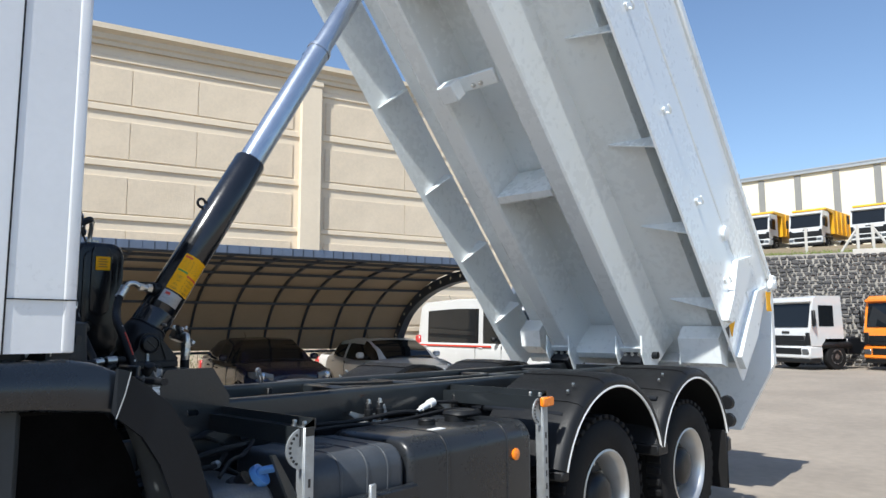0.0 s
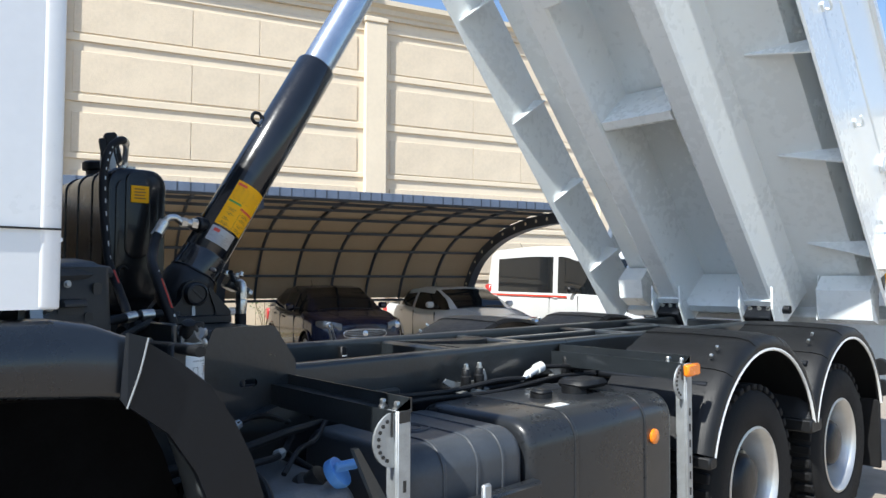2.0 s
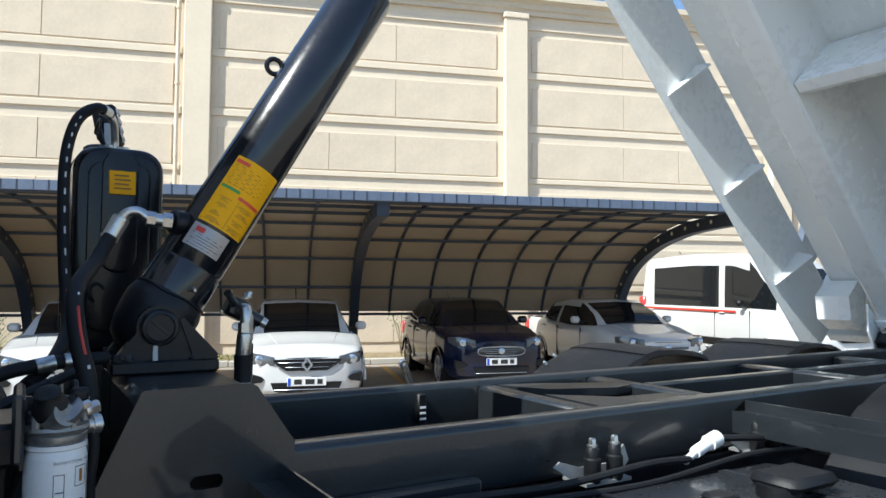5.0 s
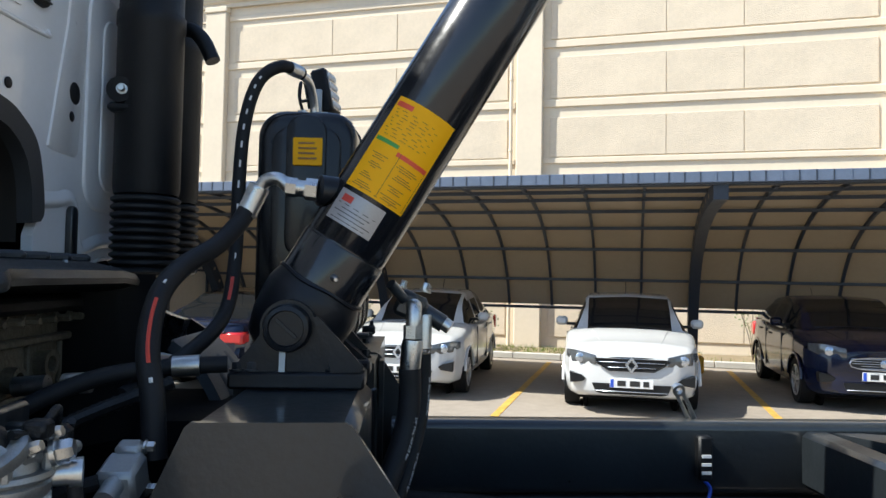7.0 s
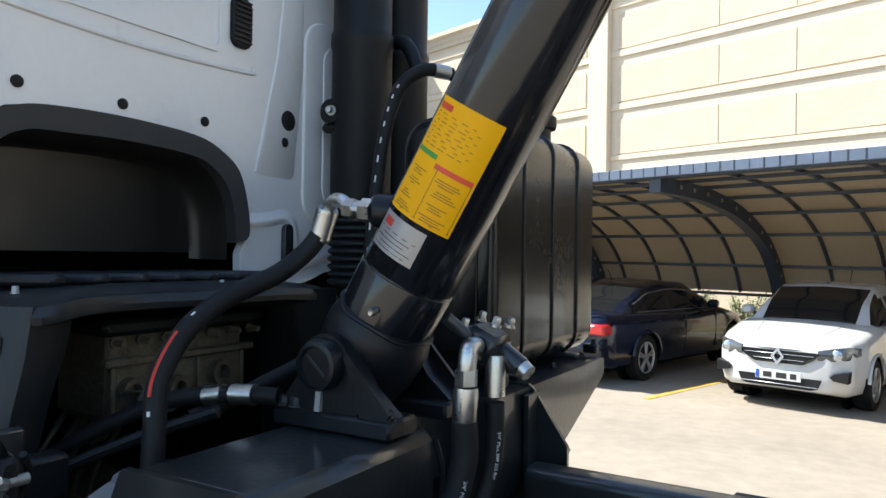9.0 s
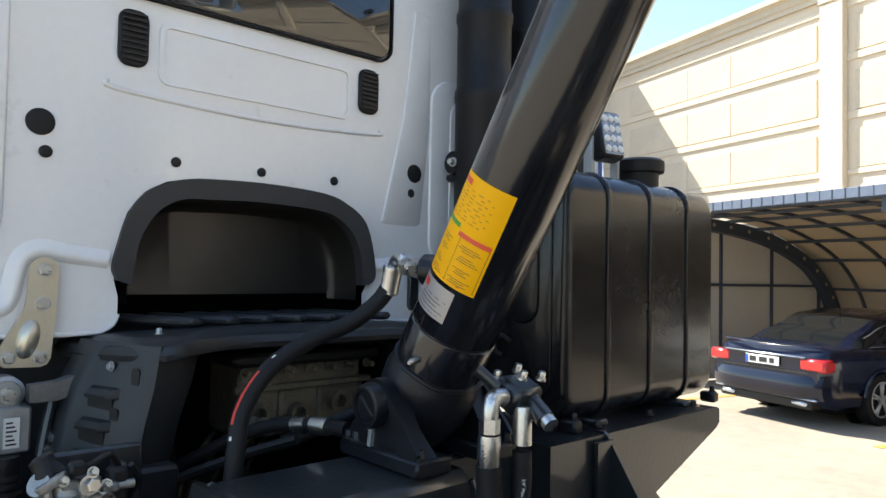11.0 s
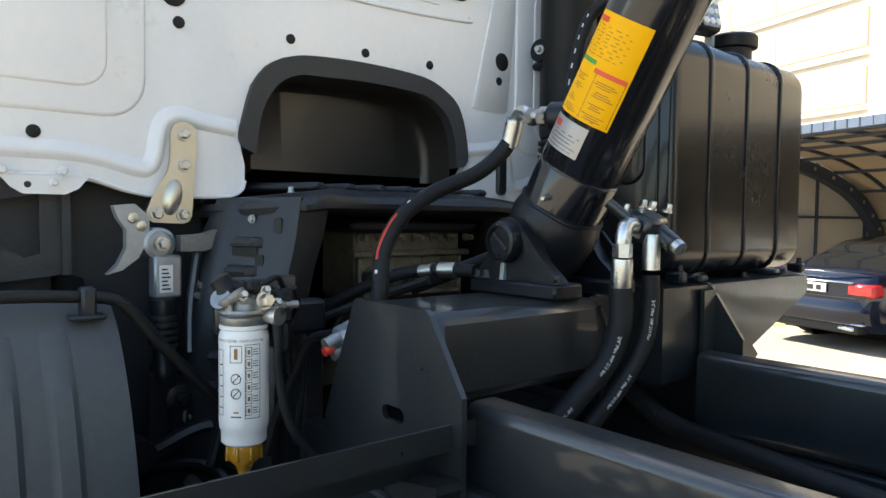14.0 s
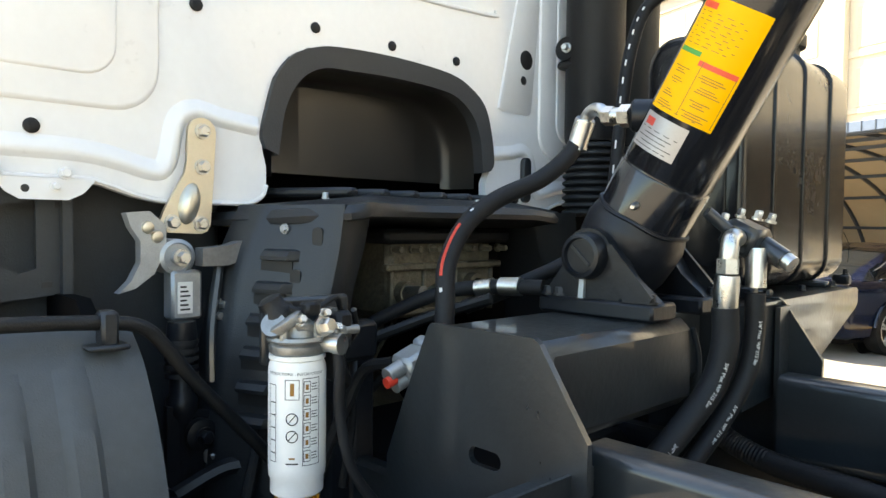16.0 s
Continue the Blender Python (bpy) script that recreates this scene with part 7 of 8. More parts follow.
for k, (y, z, r) in enumerate(((4.55, 1.44, 0.032), (4.68, 1.43, 0.03), (4.82, 1.45, 0.034))):
    T("casting_port", ring((2.11, y, z), (2.15, y, z), r * 0.6, r, 18), engine_cast, "", eng)
T("casting_ledge", box(2.11, 2.14, 4.48, 4.94, 1.50, 1.52, 0.005), engine_cast, "", eng)
T("casting_ledge", box(2.11, 2.135, 4.52, 4.90, 1.375, 1.39, 0.005), engine_cast, "", eng)
for y in (4.50, 4.62, 4.75, 4.90):
    T("casting_web", box(2.11, 2.13, y, y + 0.012, 1.37, 1.50, 0.003), engine_cast, "", eng)
for piece in (eng, *eng.children):
    piece.data.transform(Matrix.Translation((0.33, -0.14, 0.03)))
for k in range(5):
    y = 4.30 + k * 0.05
    T("fuel_pipe", tube([(2.10, y + 0.2, 1.42), (2.2, y + 0.12, 1.40), (2.24, y + 0.04, 1.33), (2.2, y, 1.22), (2.15, y, 1.05)], 0.007, 6, 6), engine_cast)
T("lifting_lug", frame_prism(rrect(4.42, 4.52, 1.30, 1.40, 0.03, 4), rrect(4.45, 4.49, 1.325, 1.375, 0.018, 4), "x", 2.22, 2.235), engine_cast)
T("dark_hose", tube([(2.3, 4.25, 1.62), (2.34, 4.2, 1.5), (2.36, 4.2, 1.35), (2.32, 4.22, 1.1)], 0.018, 10, 6), hose_rubber)

# cab mount: yellow-zinc bracket, bush, latch, damper
br = [(3.884 + 0.034 * math.cos(radians(a)), 1.868 + 0.034 * math.sin(radians(a))) for a in range(0, 181, 20)]
br += [(3.848, 1.80), (3.842, 1.77), (3.828, 1.745), (3.795, 1.685), (3.786, 1.662), (3.79, 1.643), (3.805, 1.633), (3.882, 1.630), (3.897, 1.636), (3.905, 1.652), (3.912, 1.75)]
mb = T("mount_bracket", prism(br, "x", XB + 0.018, XB + 0.03), gold_zinc, "pale gold zinc-plated cab mount bracket")
T("bracket_dome", loft([[(XB + 0.029 + 0.02 * h, 3.853 + r * math.cos(a) + 0.3 * r * math.sin(a), 1.70 + 1.9 * r * math.sin(a)) for a in [2 * math.pi * k / 18 for k in range(18)]] for r, h in ((0.026, 0), (0.022, 0.5), (0.013, 0.9), (0.004, 1.0))], True, True), gold_zinc, "", mb)
for y, z in ((3.884, 1.870), (3.884, 1.787), (3.880, 1.654), (3.812, 1.656)):
    T("bracket_bolt", bolt((XB + 0.03, y, z), (1, 0, 0), 0.014, 0.016), steel, "", mb)
T("mount_bush", join(lathe((2.33, 3.800, 1.580), (2.43, 3.800, 1.580), [(0.038, 0), (0.040, 0.005), (0.040, 0.07), (0.032, 0.075), (0.030, 0.07), (0.017, 0.07), (0.017, 0.09)], 26)), galv, "round grey cab mount bush")
T("bush_bolt", bolt((2.42, 3.800, 1.58), (1, 0, 0), 0.014, 0.018), steel)
T("mount_arm", prism([(3.84, 1.60), (3.90, 1.605), (3.98, 1.63), (4.03, 1.66), (4.06, 1.66), (4.04, 1.62), (3.98, 1.585), (3.90, 1.56), (3.84, 1.56)], "x", 2.40, 2.44), urea_metal)
T("latch_jaw", prism([(3.69, 1.675), (3.74, 1.68), (3.775, 1.65), (3.775, 1.60), (3.75, 1.545), (3.71, 1.515), (3.675, 1.505), (3.70, 1.53), (3.72, 1.57), (3.72, 1.615), (3.70, 1.645)], "x", 2.37, 2.40), galv, "forged cab latch jaw")
for y, z in ((3.735, 1.645), (3.755, 1.625)):
    T("latch_rivet", lathe((2.40, y, z), (2.41, y, z), [(0.014, 0), (0.012, 0.006), (0.006, 0.008)], 12), gold_zinc)
sw = T("sensor_box", xf(box(-0.02, 0.03, -0.035, 0.035, -0.06, 0.05, 0.006), Matrix.Translation((2.38, 3.818, 1.500))), galv, "small grey latch housing with a white label")
T("sensor_label", box(2.411, 2.414, 3.795, 3.828, 1.455, 1.525), print_white, "", sw)
for k in range(6):
    T("label_bar", box(2.4142, 2.4152, 3.80, 3.822 - 0.004 * (k % 3), 1.462 + k * 0.010, 1.466 + k * 0.010), ink, "", sw)
T("spring_damper", join(lathe((2.42, 3.80, 1.44), (2.42, 3.80, 1.0), [(0.03, 0), (0.034, 0.05), (0.026, 0.09), (0.026, 0.16), (0.034, 0.17), (0.034, 0.20), (0.024, 0.22), (0.024, 0.4)], 18)), chassis)
for k in range(5):
    T("bellows_ring", ring((2.42, 3.80, 1.40 - k * 0.018), (2.42, 3.80, 1.39 - k * 0.018), 0.02, 0.036, 18), bellow_rubber)
T("damper_eye", join(lathe((2.38, 3.83, 1.19), (2.47, 3.83, 1.19), [(0.035, 0), (0.035, 0.08), (0.02, 0.085)], 18), bolt((2.47, 3.83, 1.19), (1, 0, 0), 0.015, 0.016)), chassis)
T("damper_bracket", prism([(3.76, 1.26), (3.92, 1.22), (3.98, 1.05), (3.98, 0.9), (3.76, 0.9)], "x", 2.42, 2.44), chassis)
T("stay_rod", tube([(2.40, 3.90, 1.58), (2.42, 3.87, 1.42), (2.44, 3.86, 1.3)], 0.012, 8, 4), frame_paint)
for y, z in ((3.895, 1.47), (3.885, 1.445)):
    T("stud", bolt((2.41, y, z), (1, 0, 0), 0.010, 0.02), steel)
T("bracket_nut", bolt((2.44, 3.87, 1.135), (1, 0, 0), 0.022, 0.02), steel)
cp = T("corner_plate", join(frame_prism([(3.285, 1.735), (3.62, 1.735), (3.62, 1.50), (3.285, 1.47)], [(3.31, 1.66), (3.555, 1.70), (3.555, 1.555), (3.52, 1.545)], "x", 2.25, 2.262), box(2.262, 2.285, 3.60, 3.62, 1.50, 1.735)), plate_grey, "dusty grey pressed cab corner plate with a large opening", smooth=0)
for y, z in ((3.60, 1.69), (3.575, 1.52), (3.40, 1.50)):
    T("plate_slot", box(2.262, 2.264, y - 0.010, y + 0.010, z - 0.006, z + 0.006), ink, "", cp)
tabp = [(3.46, 1.745), (3.655, 1.745), (3.63, 1.715), (3.60, 1.70), (3.51, 1.70), (3.485, 1.715)]
tb = T("cab_tab", prism(tabp, "x", XB + 0.012, XB + 0.018), cab_white, "", cab)
for y, z, r in ((3.593, 1.757, 0.011), (3.575, 1.728, 0.008), (3.467, 1.755, 0.011)):
    T("tab_bolt", bolt((XB + 0.018, y, z), (1, 0, 0), r, 0.014), cab_white, "", tb)
T("tab_hole", rod((XB + 0.0175, 3.52, 1.722), (XB + 0.0185, 3.52, 1.722), 0.008, 12), ink, "", tb)
# added filler boxes: near one greyed for haze, far one blackened for shade
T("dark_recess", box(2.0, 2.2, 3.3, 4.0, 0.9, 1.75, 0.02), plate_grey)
T("dark_recess", box(2.0, 2.2, 4.95, 5.68, 0.9, 1.75, 0.02), shade_black)
T("lower_clutter", join(tube([(2.45, 3.75, 1.06), (2.5, 3.9, 1.12), (2.6, 4.0, 1.05), (2.7, 4.02, 0.95)], 0.02, 8, 6), tube([(2.4, 3.7, 1.0), (2.55, 3.85, 1.04), (2.7, 3.9, 0.98), (2.9, 3.9, 1.0)], 0.014, 8, 6), rod((2.42, 3.72, 1.07), (2.50, 3.72, 1.07), 0.04, 16)), chassis)

# fuel filter on the bracket arm
FX, FY = 2.85, 3.826
ff = T("fuel_filter", lathe((FX, FY, 1.178), (FX, FY, 1.428), [(0.040, 0), (0.047, 0.006), (0.047, 0.03), (0.050, 0.036), (0.051, 0.05), (0.051, 0.225), (0.049, 0.234), (0.046, 0.24), (0.05, 0.243), (0.05, 0.25)], 36), white_plastic, "white fuel filter cartridge with printed instructions")


def fwrap(z0, z1, a0, a1, r=0.0515, n=6):
    rows = []
    for z in (z0, z1):
        rows.append([(FX + r * math.cos(radians(a0 + (a1 - a0) * k / n)), FY + r * math.sin(radians(a0 + (a1 - a0) * k / n)), z) for k in range(n + 1)])
    return loft(rows)


def fframe(z0, z1, a0, a1, w=0.0012):
    da = w / 0.0515 * 57.3
    return join(fwrap(z0, z0 + w, a0, a1), fwrap(z1 - w, z1, a0, a1), fwrap(z0, z1, a0, a0 + da, n=1), fwrap(z0, z1, a1 - da, a1, n=1))


A0 = -34
lv, lf, lw = words("INSTRUCTIONS - INSTRUCTIONS", 0.0072)
T("printed_words", ([(FX + 0.0517 * math.cos(radians(A0 - 62) + x / 0.0517), FY + 0.0517 * math.sin(radians(A0 - 62) + x / 0.0517), 1.397 + y) for x, y, _ in lv], lf), ink, "black printed words", ff)
T("picture_frame", fframe(1.355, 1.39, A0 - 22, A0 + 6), ink, "", ff)
T("picture", fwrap(1.362, 1.384, A0 - 12, A0 - 4, n=2), ink_brown, "", ff)
for z in (1.322, 1.292):
    pts = [(FX + 0.052 * math.cos(radians(A0 - 8 + 11 * math.cos(t))), FY + 0.052 * math.sin(radians(A0 - 8 + 11 * math.cos(t))), z + 0.010 * math.sin(t)) for t in [2 * math.pi * k / 18 for k in range(19)]]
    T("ban_ring", tube(pts, 0.0009, 5, smooth=False), ink, "", ff)
    T("ban_stroke", tube([(FX + 0.052 * math.cos(radians(A0 - 15)), FY + 0.052 * math.sin(radians(A0 - 15)), z - 0.007), (FX + 0.052 * math.cos(radians(A0 - 1)), FY + 0.052 * math.sin(radians(A0 - 1)), z + 0.007)], 0.0009, 5, smooth=False), ink, "", ff)
T("text_bar", fwrap(1.252, 1.255, A0 - 14, A0 - 2, n=2), ink_brown, "", ff)
T("text_bar", fwrap(1.243, 1.2455, A0 - 20, A0 + 4, n=3), ink, "", ff)
T("panel_frame", fframe(1.240, 1.392, A0 + 12, A0 + 48), ink, "", ff)
for k in range(6):
    z = 1.247 + k * 0.024
    T("picture_frame", fframe(z, z + 0.020, A0 + 14, A0 + 28), ink, "", ff)
    T("picture", fwrap(z + 0.005, z + 0.014, A0 + 18, A0 + 24, n=1), ink_brown, "", ff)
    for q in range(3):
        T("text_bar", fwrap(z + 0.004 + q * 0.005, z + 0.0055 + q * 0.005, A0 + 30, A0 + 44 - (q * 3) % 5, n=2), ink, "", ff)
for k in range(5):
    T("text_bar", fwrap(1.26 + k * 0.022, 1.262 + k * 0.022, A0 - 58, A0 - 44, n=2), ink, "", ff)
T("panel_frame", fframe(1.245, 1.38, A0 - 62, A0 - 42), ink, "", ff)
T("water_bowl", lathe((FX, FY, 1.178), (FX, FY, 1.10), [(0.036, 0), (0.038, 0.012), (0.036, 0.03), (0.022, 0.045), (0.014, 0.06), (0.012, 0.07)], 18), amber_bowl, "amber water bowl", ff)
for k in range(8):
    a = 2 * math.pi * k / 8
    T("bowl_rib", box(FX + 0.036 * math.cos(a) - 0.004, FX + 0.036 * math.cos(a) + 0.004, FY + 0.036 * math.sin(a) - 0.004, FY + 0.036 * math.sin(a) + 0.004, 1.145, 1.176, 0.002), amber_bowl, "", ff)
hd = T("filter_head", join(lathe((FX, FY, 1.428), (FX, FY, 1.50), [(0.046, 0), (0.05, 0.006), (0.05, 0.016), (0.038, 0.028), (0.036, 0.05), (0.02, 0.06)], 22),
                           xf(box(-0.045, 0.04, -0.035, 0.05, -0.012, 0.012, 0.008), Matrix.Translation((FX, FY + 0.01, 1.475)) @ Matrix.Rotation(radians(-18), 4, "X")),
                           rod((FX - 0.01, FY - 0.03, 1.47), (FX + 0.01, FY - 0.055, 1.485), 0.022, 14)), cast, "cast aluminium filter head")
T("primer_pump", lathe((FX - 0.01, FY - 0.025, 1.485), (FX - 0.02, FY - 0.05, 1.53), [(0.03, 0), (0.03, 0.02), (0.022, 0.03), (0.022, 0.045), (0.012, 0.05)], 18), plastic, "", hd)
T("head_flange", join(lathe((FX, FY, 1.450), (FX, FY, 1.462), [(0.052, 0), (0.054, 0.004), (0.052, 0.010)], 24), *[rod((FX + 0.046 * math.cos(a), FY + 0.046 * math.sin(a), 1.455), (FX + 0.046 * math.cos(a), FY + 0.046 * math.sin(a), 1.482), 0.008, 8, 0.002) for a in (0.3, 1.3, 2.6, 3.9, 5.2)]), cast, "", hd)
T("pump_skirt", lathe((FX + 0.006, FY - 0.022, 1.478), (FX - 0.006, FY - 0.046, 1.518), [(0.036, 0), (0.038, 0.004), (0.038, 0.014), (0.033, 0.018)], 16), cast, "", hd)
T("side_lug", join(box(FX + 0.01, FX + 0.05, FY + 0.045, FY + 0.075, 1.455, 1.475, 0.005), rod((FX + 0.035, FY + 0.075, 1.465), (FX + 0.035, FY + 0.105, 1.465), 0.009, 10)), cast, "", hd)
T("lead_clip", box(FX + 0.02, FX + 0.05, FY - 0.012, FY + 0.018, 1.498, 1.522, 0.005), plastic, "", hd)
T("sensor_cable", tube([(FX + 0.03, FY + 0.10, 1.50), (FX + 0.01, FY + 0.12, 1.46), (FX - 0.02, FY + 0.11, 1.40), (FX - 0.03, FY + 0.12, 1.30)], 0.006, 8, 6), plastic, "", hd)
T("head_port", join(lathe((FX + 0.03, FY + 0.03, 1.447), (FX + 0.07, FY + 0.045, 1.447), [(0.016, 0), (0.016, 0.03), (0.019, 0.03), (0.019, 0.045)], 14), bolt((FX + 0.045, FY + 0.02, 1.478), (1, 0.2, 0.2), 0.014, 0.02)), steel, "", hd)
for y, z in ((FY - 0.02, 1.49), (FY + 0.03, 1.497), (FY + 0.055, 1.47)):
    T("head_bolt", bolt((FX + 0.035, y, z), (1, 0, 0.4), 0.008, 0.014), steel, "", hd)
T("sensor_plug", box(FX + 0.0, FX + 0.04, FY + 0.06, FY + 0.095, 1.425, 1.50, 0.008), plastic, "", hd)
T("sensor_cable", tube([(FX + 0.02, FY + 0.08, 1.50), (FX + 0.03, FY + 0.06, 1.525), (FX + 0.03, FY + 0.03, 1.512), (FX + 0.03, FY - 0.0, 1.505), (FX + 0.02, FY - 0.03, 1.51)], 0.006, 8, 6), plastic, "", hd)
T("filter_bracket", join(box(FX - 0.07, FX - 0.05, FY - 0.04, FY + 0.15, 1.40, 1.52, 0.006), box(FX - 0.06, FX + 0.01, FY + 0.085, FY + 0.1, 1.36, 1.50, 0.004)), frame_paint, "", hd)
T("filter_pipe", tube([(FX + 0.06, FY + 0.042, 1.447), (FX + 0.065, FY + 0.045, 1.40), (FX + 0.06, FY + 0.05, 1.32), (FX + 0.07, FY + 0.07, 1.22), (FX + 0.09, FY + 0.12, 1.14), (FX + 0.12, FY + 0.16, 1.08), (FX + 0.1, FY + 0.18, 1.0)], 0.010, 10, 8), hose_rubber, "thin black fuel line")
T("filter_pipe", tube([(FX - 0.02, FY + 0.1, 1.42), (2.80, 3.96, 1.38), (2.78, 4.0, 1.28), (2.76, 3.99, 1.12)], 0.009, 8, 8), hose_rubber)
T("harness", tube([(2.88, 4.02, 1.39), (2.82, 4.0, 1.37), (2.79, 3.98, 1.30), (2.76, 3.95, 1.2), (2.74, 3.93, 1.1)], 0.012, 8, 8), hose_rubber)
T("filter_arm", join(box(2.74, 2.79, 3.86, 4.06, 1.38, 1.46, 0.01), box(2.70, 2.78, 4.0, 4.06, 1.0, 1.40, 0.01)), chassis)

# control plug beside the bracket
pg = T("control_plug", xf(join(box(-0.03, 0.03, -0.035, 0.03, -0.03, 0.03, 0.008), box(-0.02, 0.02, 0.02, 0.05, -0.04, 0.04, 0.006), lathe((0, -0.03, 0.01), (0, -0.07, 0.01), [(0.016, 0), (0.016, 0.04)], 12), lathe((0, -0.03, -0.018), (0, -0.06, -0.018), [(0.014, 0), (0.014, 0.03)], 12)), Matrix.Translation((2.90, 4.06, 1.385)) @ Matrix.Rotation(radians(20), 4, "X")), galv, "grey control plug with a red tip")
T("plug_tip", rod((2.905, 4.005, 1.364), (2.905, 3.985, 1.358), 0.011, 12), red_plastic, "red tip", pg)
for dy, dz in ((0.035, 0.04), (0.045, -0.03)):
    T("plug_screw", bolt((2.92, 4.06 + dy, 1.385 + dz), (1, 0, 0), 0.009, 0.012), steel, "", pg)
T("plug_cable", tube([(2.88, 4.05, 1.37), (2.82, 4.08, 1.36), (2.75, 4.06, 1.30), (2.7, 4.0, 1.2), (2.66, 3.95, 1.08)], 0.010, 8, 8), hose_rubber, "", pg)

# intake stacks at the far corner
for cx, cy, r in ((2.46, 5.30, 0.105), (2.44, 5.57, 0.105)):
    st = T("intake_pipe", lathe((cx, cy, 1.96 if r > 0.1 else 1.9), (cx, cy, 3.5), [(r * 0.96, 0), (r, 0.02), (r, 0.55), (r * 1.04, 0.56), (r * 1.04, 0.60), (r * 0.97, 0.61), (r * 0.97, 0.85), (r * 1.02, 0.86), (r * 1.02, 0.89), (r * 0.95, 0.90), (r * 0.95, 1.4), (r * 0.8, 1.5)], 30), plastic, "dark plastic air intake pipe")
    if r > 0.1:
        for k in range(10):
            z = 1.955 - k * 0.026
            T("bellows_ring", lathe((cx, cy, z), (cx, cy, z - 0.026), [(r * 0.9, 0), (r * 1.04, 0.008), (r * 1.04, 0.016), (r * 0.9, 0.026)], 28), bellow_rubber, "", st)
T("intake_spout", tube([(2.52, 5.40, 2.56), (2.57, 5.39, 2.55), (2.61, 5.38, 2.51), (2.645, 5.37, 2.44)], 0.026, 12, 6), plastic)
T("stack_clip", join(rod((2.40, 5.20, 2.29), (2.40, 5.26, 2.29), 0.042, 18), box(2.36, 2.44, 5.2, 5.3, 2.22, 2.25, 0.01)), plastic)
T("stack_bolt", bolt((2.41, 5.198, 2.29), (0.2, -1, 0), 0.013, 0.02), steel)
T("cab_lock_pin", pillow_box("x", XB, XB + 0.02, rrect(5.07, 5.11, 1.74, 1.90, 0.018, 4), 0.006), frame_paint)

# tipper body, in its own raised space
BEDM = Matrix(((0.6652, 0, 0.7467, 7.435), (0, 1, 0, 0), (-0.7467, 0, 0.6652, 2.644), (0, 0, 0, 1)))


def B(g):
    return xf(g, BEDM)


FL, RE = -3.75, 1.66
body = T("tipper_body", B(box(FL, RE, 3.43, 5.53, 0.0, 0.02, 0.004)), bed_white, "white painted steel tipper body, raised")
for s in (0, 1):
    def M2(g):
        return B(g if s == 0 else mirror_y(g))
    T("side_wall", M2(prism([(3.43, 0.0), (3.40, 0.36), (3.222, 0.49), (3.215, 0.50), (3.215, 1.08), (3.235, 1.08), (3.24, 0.51), (3.42, 0.37), (3.455, 0.02)], "x", FL, RE)), bed_white, "", body, smooth=0)
    low = -0.20 if s == 0 else -0.40
    T("side_skirt", M2(prism([(3.225, low + 0.005), (3.24, low - 0.01), (3.246, low), (3.246, 0.45 if s == 0 else 0.16), (3.222, 0.475 if s == 0 else 0.165)], "x", FL + 0.1, RE + (0.13 if s == 0 else 0))), bed_white, "", body, smooth=0)
    T("top_rail", M2(box(FL, RE - 0.1, 3.18, 3.27, 1.06, 1.16, 0.015)), bed_white, "", body)
    for x in (-3.0, -1.87, -0.85, 0.03, 0.91):
        g = prism([(3.246, -0.185), (3.256, -0.19), (3.74, -0.012), (3.74, 0.0), (3.246, 0.0)], "x", x - 0.006, x + 0.006)
        g2 = prism([(3.246, -0.34), (3.256, -0.345), (3.405, -0.02), (3.405, 0.0), (3.246, 0.05)], "x", x - 0.006, x + 0.006)
        T("gusset", M2(g if s == 0 else g2), bed_white, "", body, smooth=0)
    T("beam", M2(prism([(3.965, -0.44), (3.985, -0.455), (4.15, -0.455), (4.17, -0.44), (4.21, -0.0), (3.89, -0.0)], "x", FL + 0.1, RE - 0.2)), bed_white, "long tapered floor beam", body, smooth=0)
    for x in (-2.9, -1.93, -1.0, -0.08, 0.82):
        hk = T("rope_hook", M2(join(box(x - 0.03, x + 0.03, 3.205, 3.225, 0.115, 0.155, 0.004), tube([(x + 0.02, 3.21, 0.14), (x + 0.03, 3.18, 0.14), (x + 0.0, 3.165, 0.14), (x - 0.05, 3.17, 0.14)], 0.010, 8, 5))), bed_white, "", body)
    T("side_plate", M2(pillow_box("y", 3.19, 3.222, rrect(0.44, 0.56, 0.38, 0.52, 0.04, 4), 0.006)), bed_white, "", body)
    T("rear_post", M2(prism([(1.48, -0.2), (1.64, -0.2), (1.67, 0.28), (1.56, 0.75), (1.52, 0.90), (1.36, 0.63), (1.41, 0.18)], "y", 3.165, 3.2245)), bed_white, "", body, smooth=0)
    T("rear_brace", M2(prism([(1.02, -0.2), (1.12, -0.12), (1.15, 0.48), (1.05, 0.82), (0.81, 0.43), (0.97, 0.08)], "y", 3.165, 3.224)), bed_white, "", body, smooth=0)
    st = T("warning_sticker", M2(prism([(1.17, -0.10), (1.24, 0.04), (1.29, -0.12)], "y", 3.218, 3.2235)), sticker_yellow, "worn orange and black sticker", body, smooth=0)
    T("sticker_half", M2(prism([(1.13, -0.19), (1.17, -0.105), (1.25, -0.19)], "y", 3.218, 3.2235)), ink, "", st, smooth=0)
    hb = T("hinge_block", M2(box(1.20, 1.42, 3.965, 4.185, -0.60, -0.455, 0.01)), chassis, "dark bolted hinge block", body)
    for y in (4.0, 4.075, 4.15):
        T("hinge_bolt", M2(bolt((1.2, y, -0.50), (-1, 0, 0), 0.014, 0.02)), steel, "", hb)
    T("hinge_bar", M2(box(1.13, 1.19, 3.95, 4.20, -0.475, -0.455, 0.004)), bed_white, "", body)
    for y in (3.93, 4.20):
        T("hinge_ear", M2(prism([(1.00, -0.44), (1.14, -0.56), (1.42, -0.62), (1.42, -0.44)], "y", y, y + 0.016)), bed_white, "", body, smooth=0)
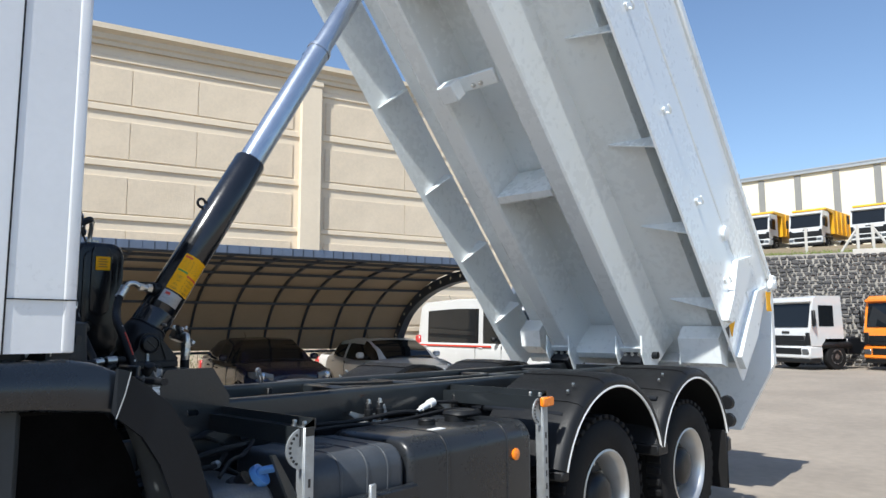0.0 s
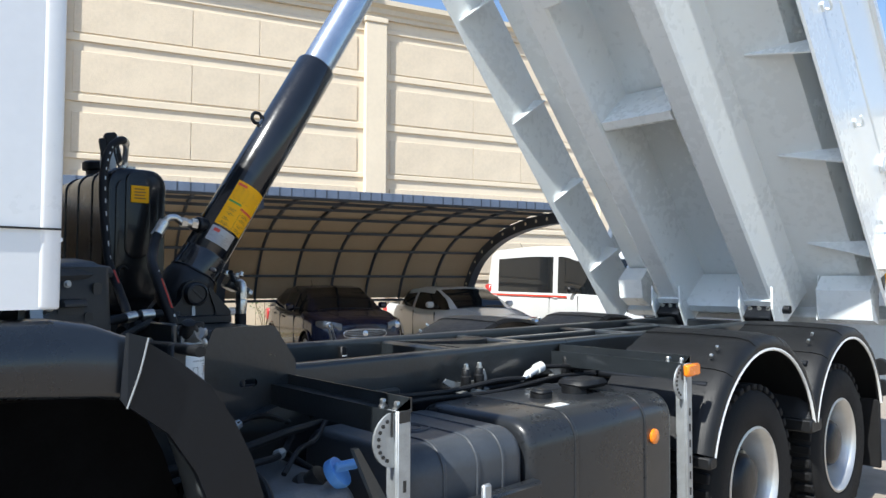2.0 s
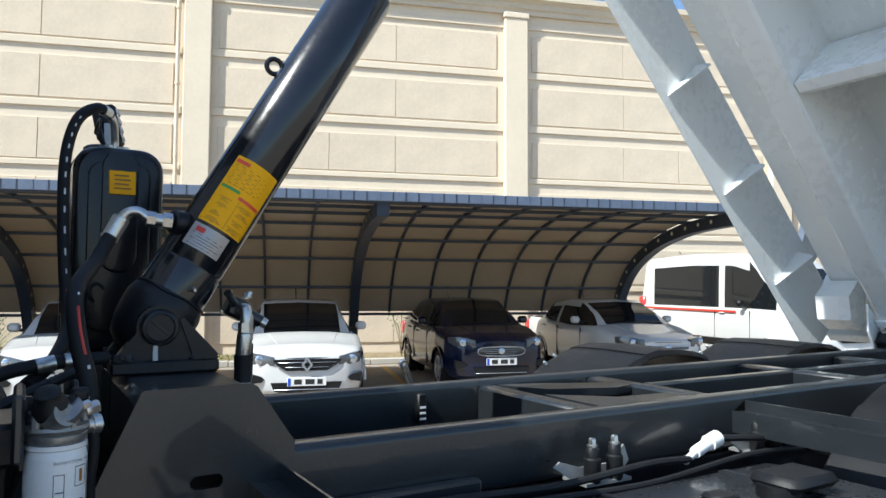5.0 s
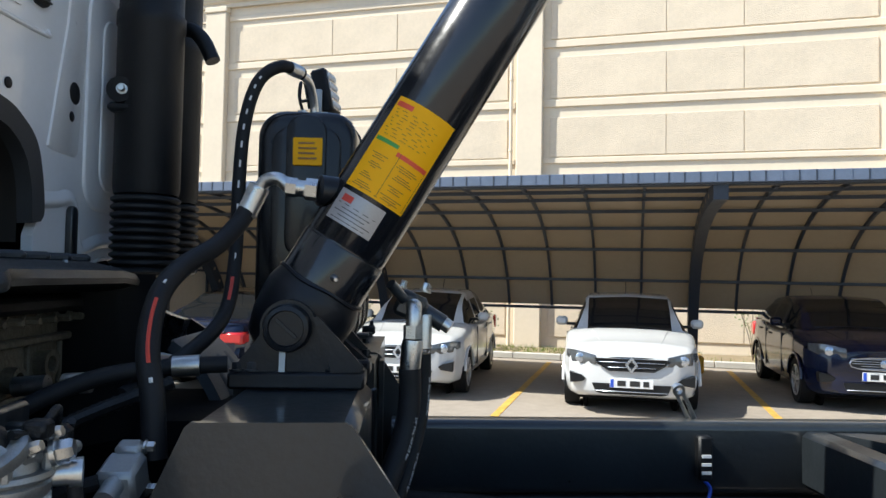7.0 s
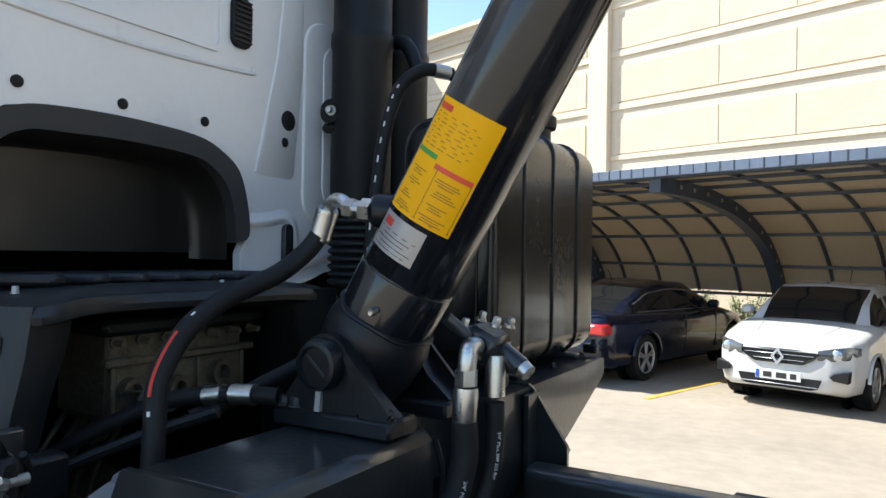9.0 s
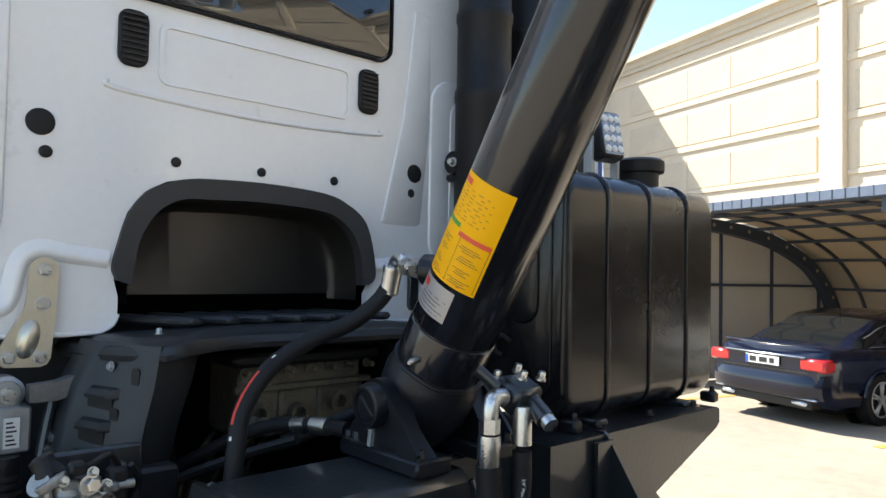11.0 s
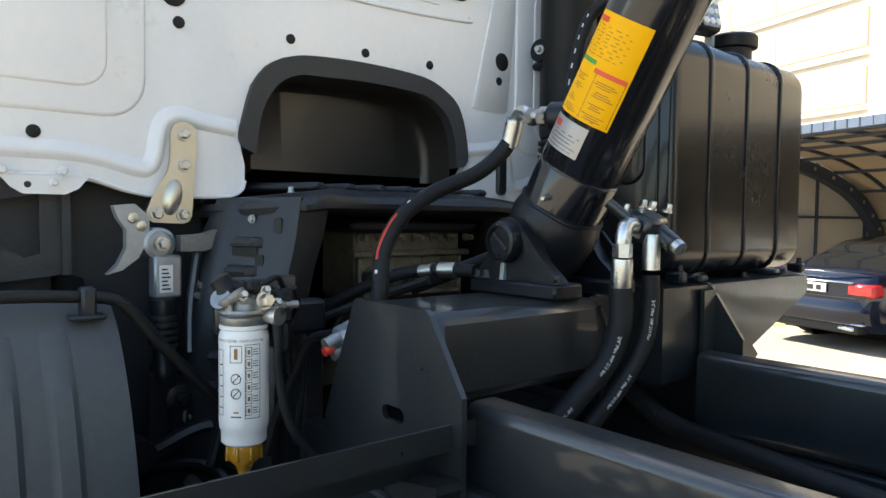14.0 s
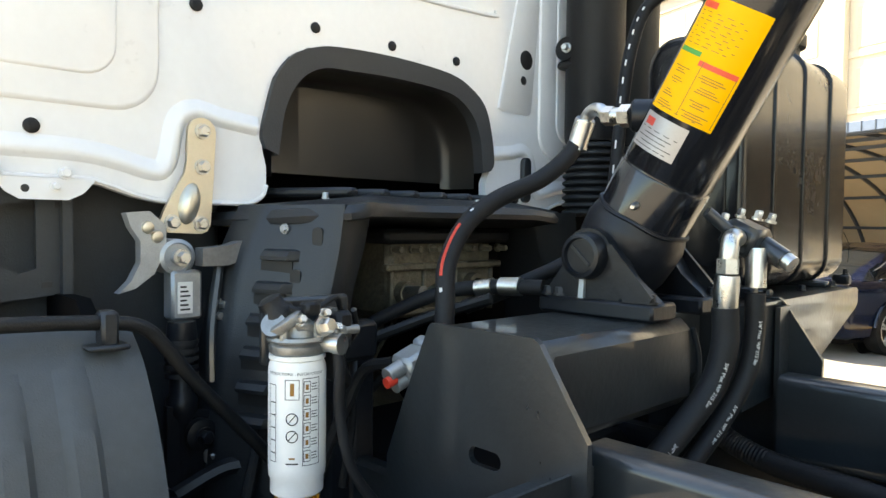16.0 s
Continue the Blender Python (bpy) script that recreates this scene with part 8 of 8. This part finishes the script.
    T("corner_box", M2(prism([(1.25, -0.02), (1.40, -0.02), (1.60, -0.22), (1.47, -0.31), (1.25, -0.2)] if s == 0 else [(1.15, -0.02), (1.3, -0.02), (1.45, -0.25), (1.3, -0.3), (1.15, -0.2)], "y", 3.32 if s == 0 else 3.40, 3.72 if s == 0 else 3.66)), bed_white, "", body, smooth=0)
    T("corner_gusset", M2(prism([(1.25, -0.02), (1.5, -0.3), (1.52, -0.3), (1.4, -0.02)], "y", 3.74, 3.75)), bed_white, "", body, smooth=0)
for x in (-2.9, -0.70, 1.28):
    T("floor_crossmember", B(prism([(x - 0.05, -0.45), (x + 0.02, -0.45), (x + 0.05, -0.42), (x + 0.05, -0.02), (x - 0.05, -0.02)], "y", 4.185, 4.775)), bed_white, "", body, smooth=0)
T("prop_bracket", B(join(box(-1.95, -1.82, 4.2, 4.76, -0.46, -0.42, 0.006), box(-1.96, -1.80, 4.55, 4.72, -0.60, -0.46, 0.01))), bed_white, "", body)
for y in (4.36, 4.44):
    T("bracket_bolt", xf(bolt((-1.86, y, -0.46), (0, 0, -1), 0.016, 0.02), BEDM), steel, "", body)
T("front_wall", B(box(FL - 0.04, FL, 3.22, 5.74, -0.1, 1.5, 0.01)), bed_white, "", body)
T("rear_sill", B(box(RE - 0.02, RE + 0.06, 3.25, 5.71, -0.12, 0.05, 0.01)), bed_white, "", body)
gate = [(3.20, 2.20), (3.20, 1.30), (3.58, 0.58), (5.38, 0.58), (5.76, 1.30), (5.76, 2.20)]
tg = T("tailgate", prism(gate, "x", 9.33, 9.36), bed_white, "white tailgate hanging open", body, smooth=0)
T("gate_frame", frame_prism(gate, [(CY + (y - CY) * 0.9, 1.4 + (z - 1.4) * 0.88) for y, z in gate], "x", 9.36, 9.42), bed_white, "", tg, smooth=0)
T("gate_pivot", join(rod((9.35, 3.14, 2.16), (9.35, 5.82, 2.16), 0.03, 14), box(9.27, 9.42, 3.15, 3.22, 2.08, 2.24, 0.02), box(9.27, 9.42, 5.74, 5.81, 2.08, 2.24, 0.02)), bed_white, "", tg)
for s in (0, 1):
    g = prism([(9.0, 1.85), (9.16, 1.85), (9.12, 1.95), (9.16, 2.05), (9.0, 2.05)], "y", 3.14, 3.143)
    T("arrow_sticker", g if s == 0 else mirror_y(g), sticker_yellow, "", tg, smooth=0)
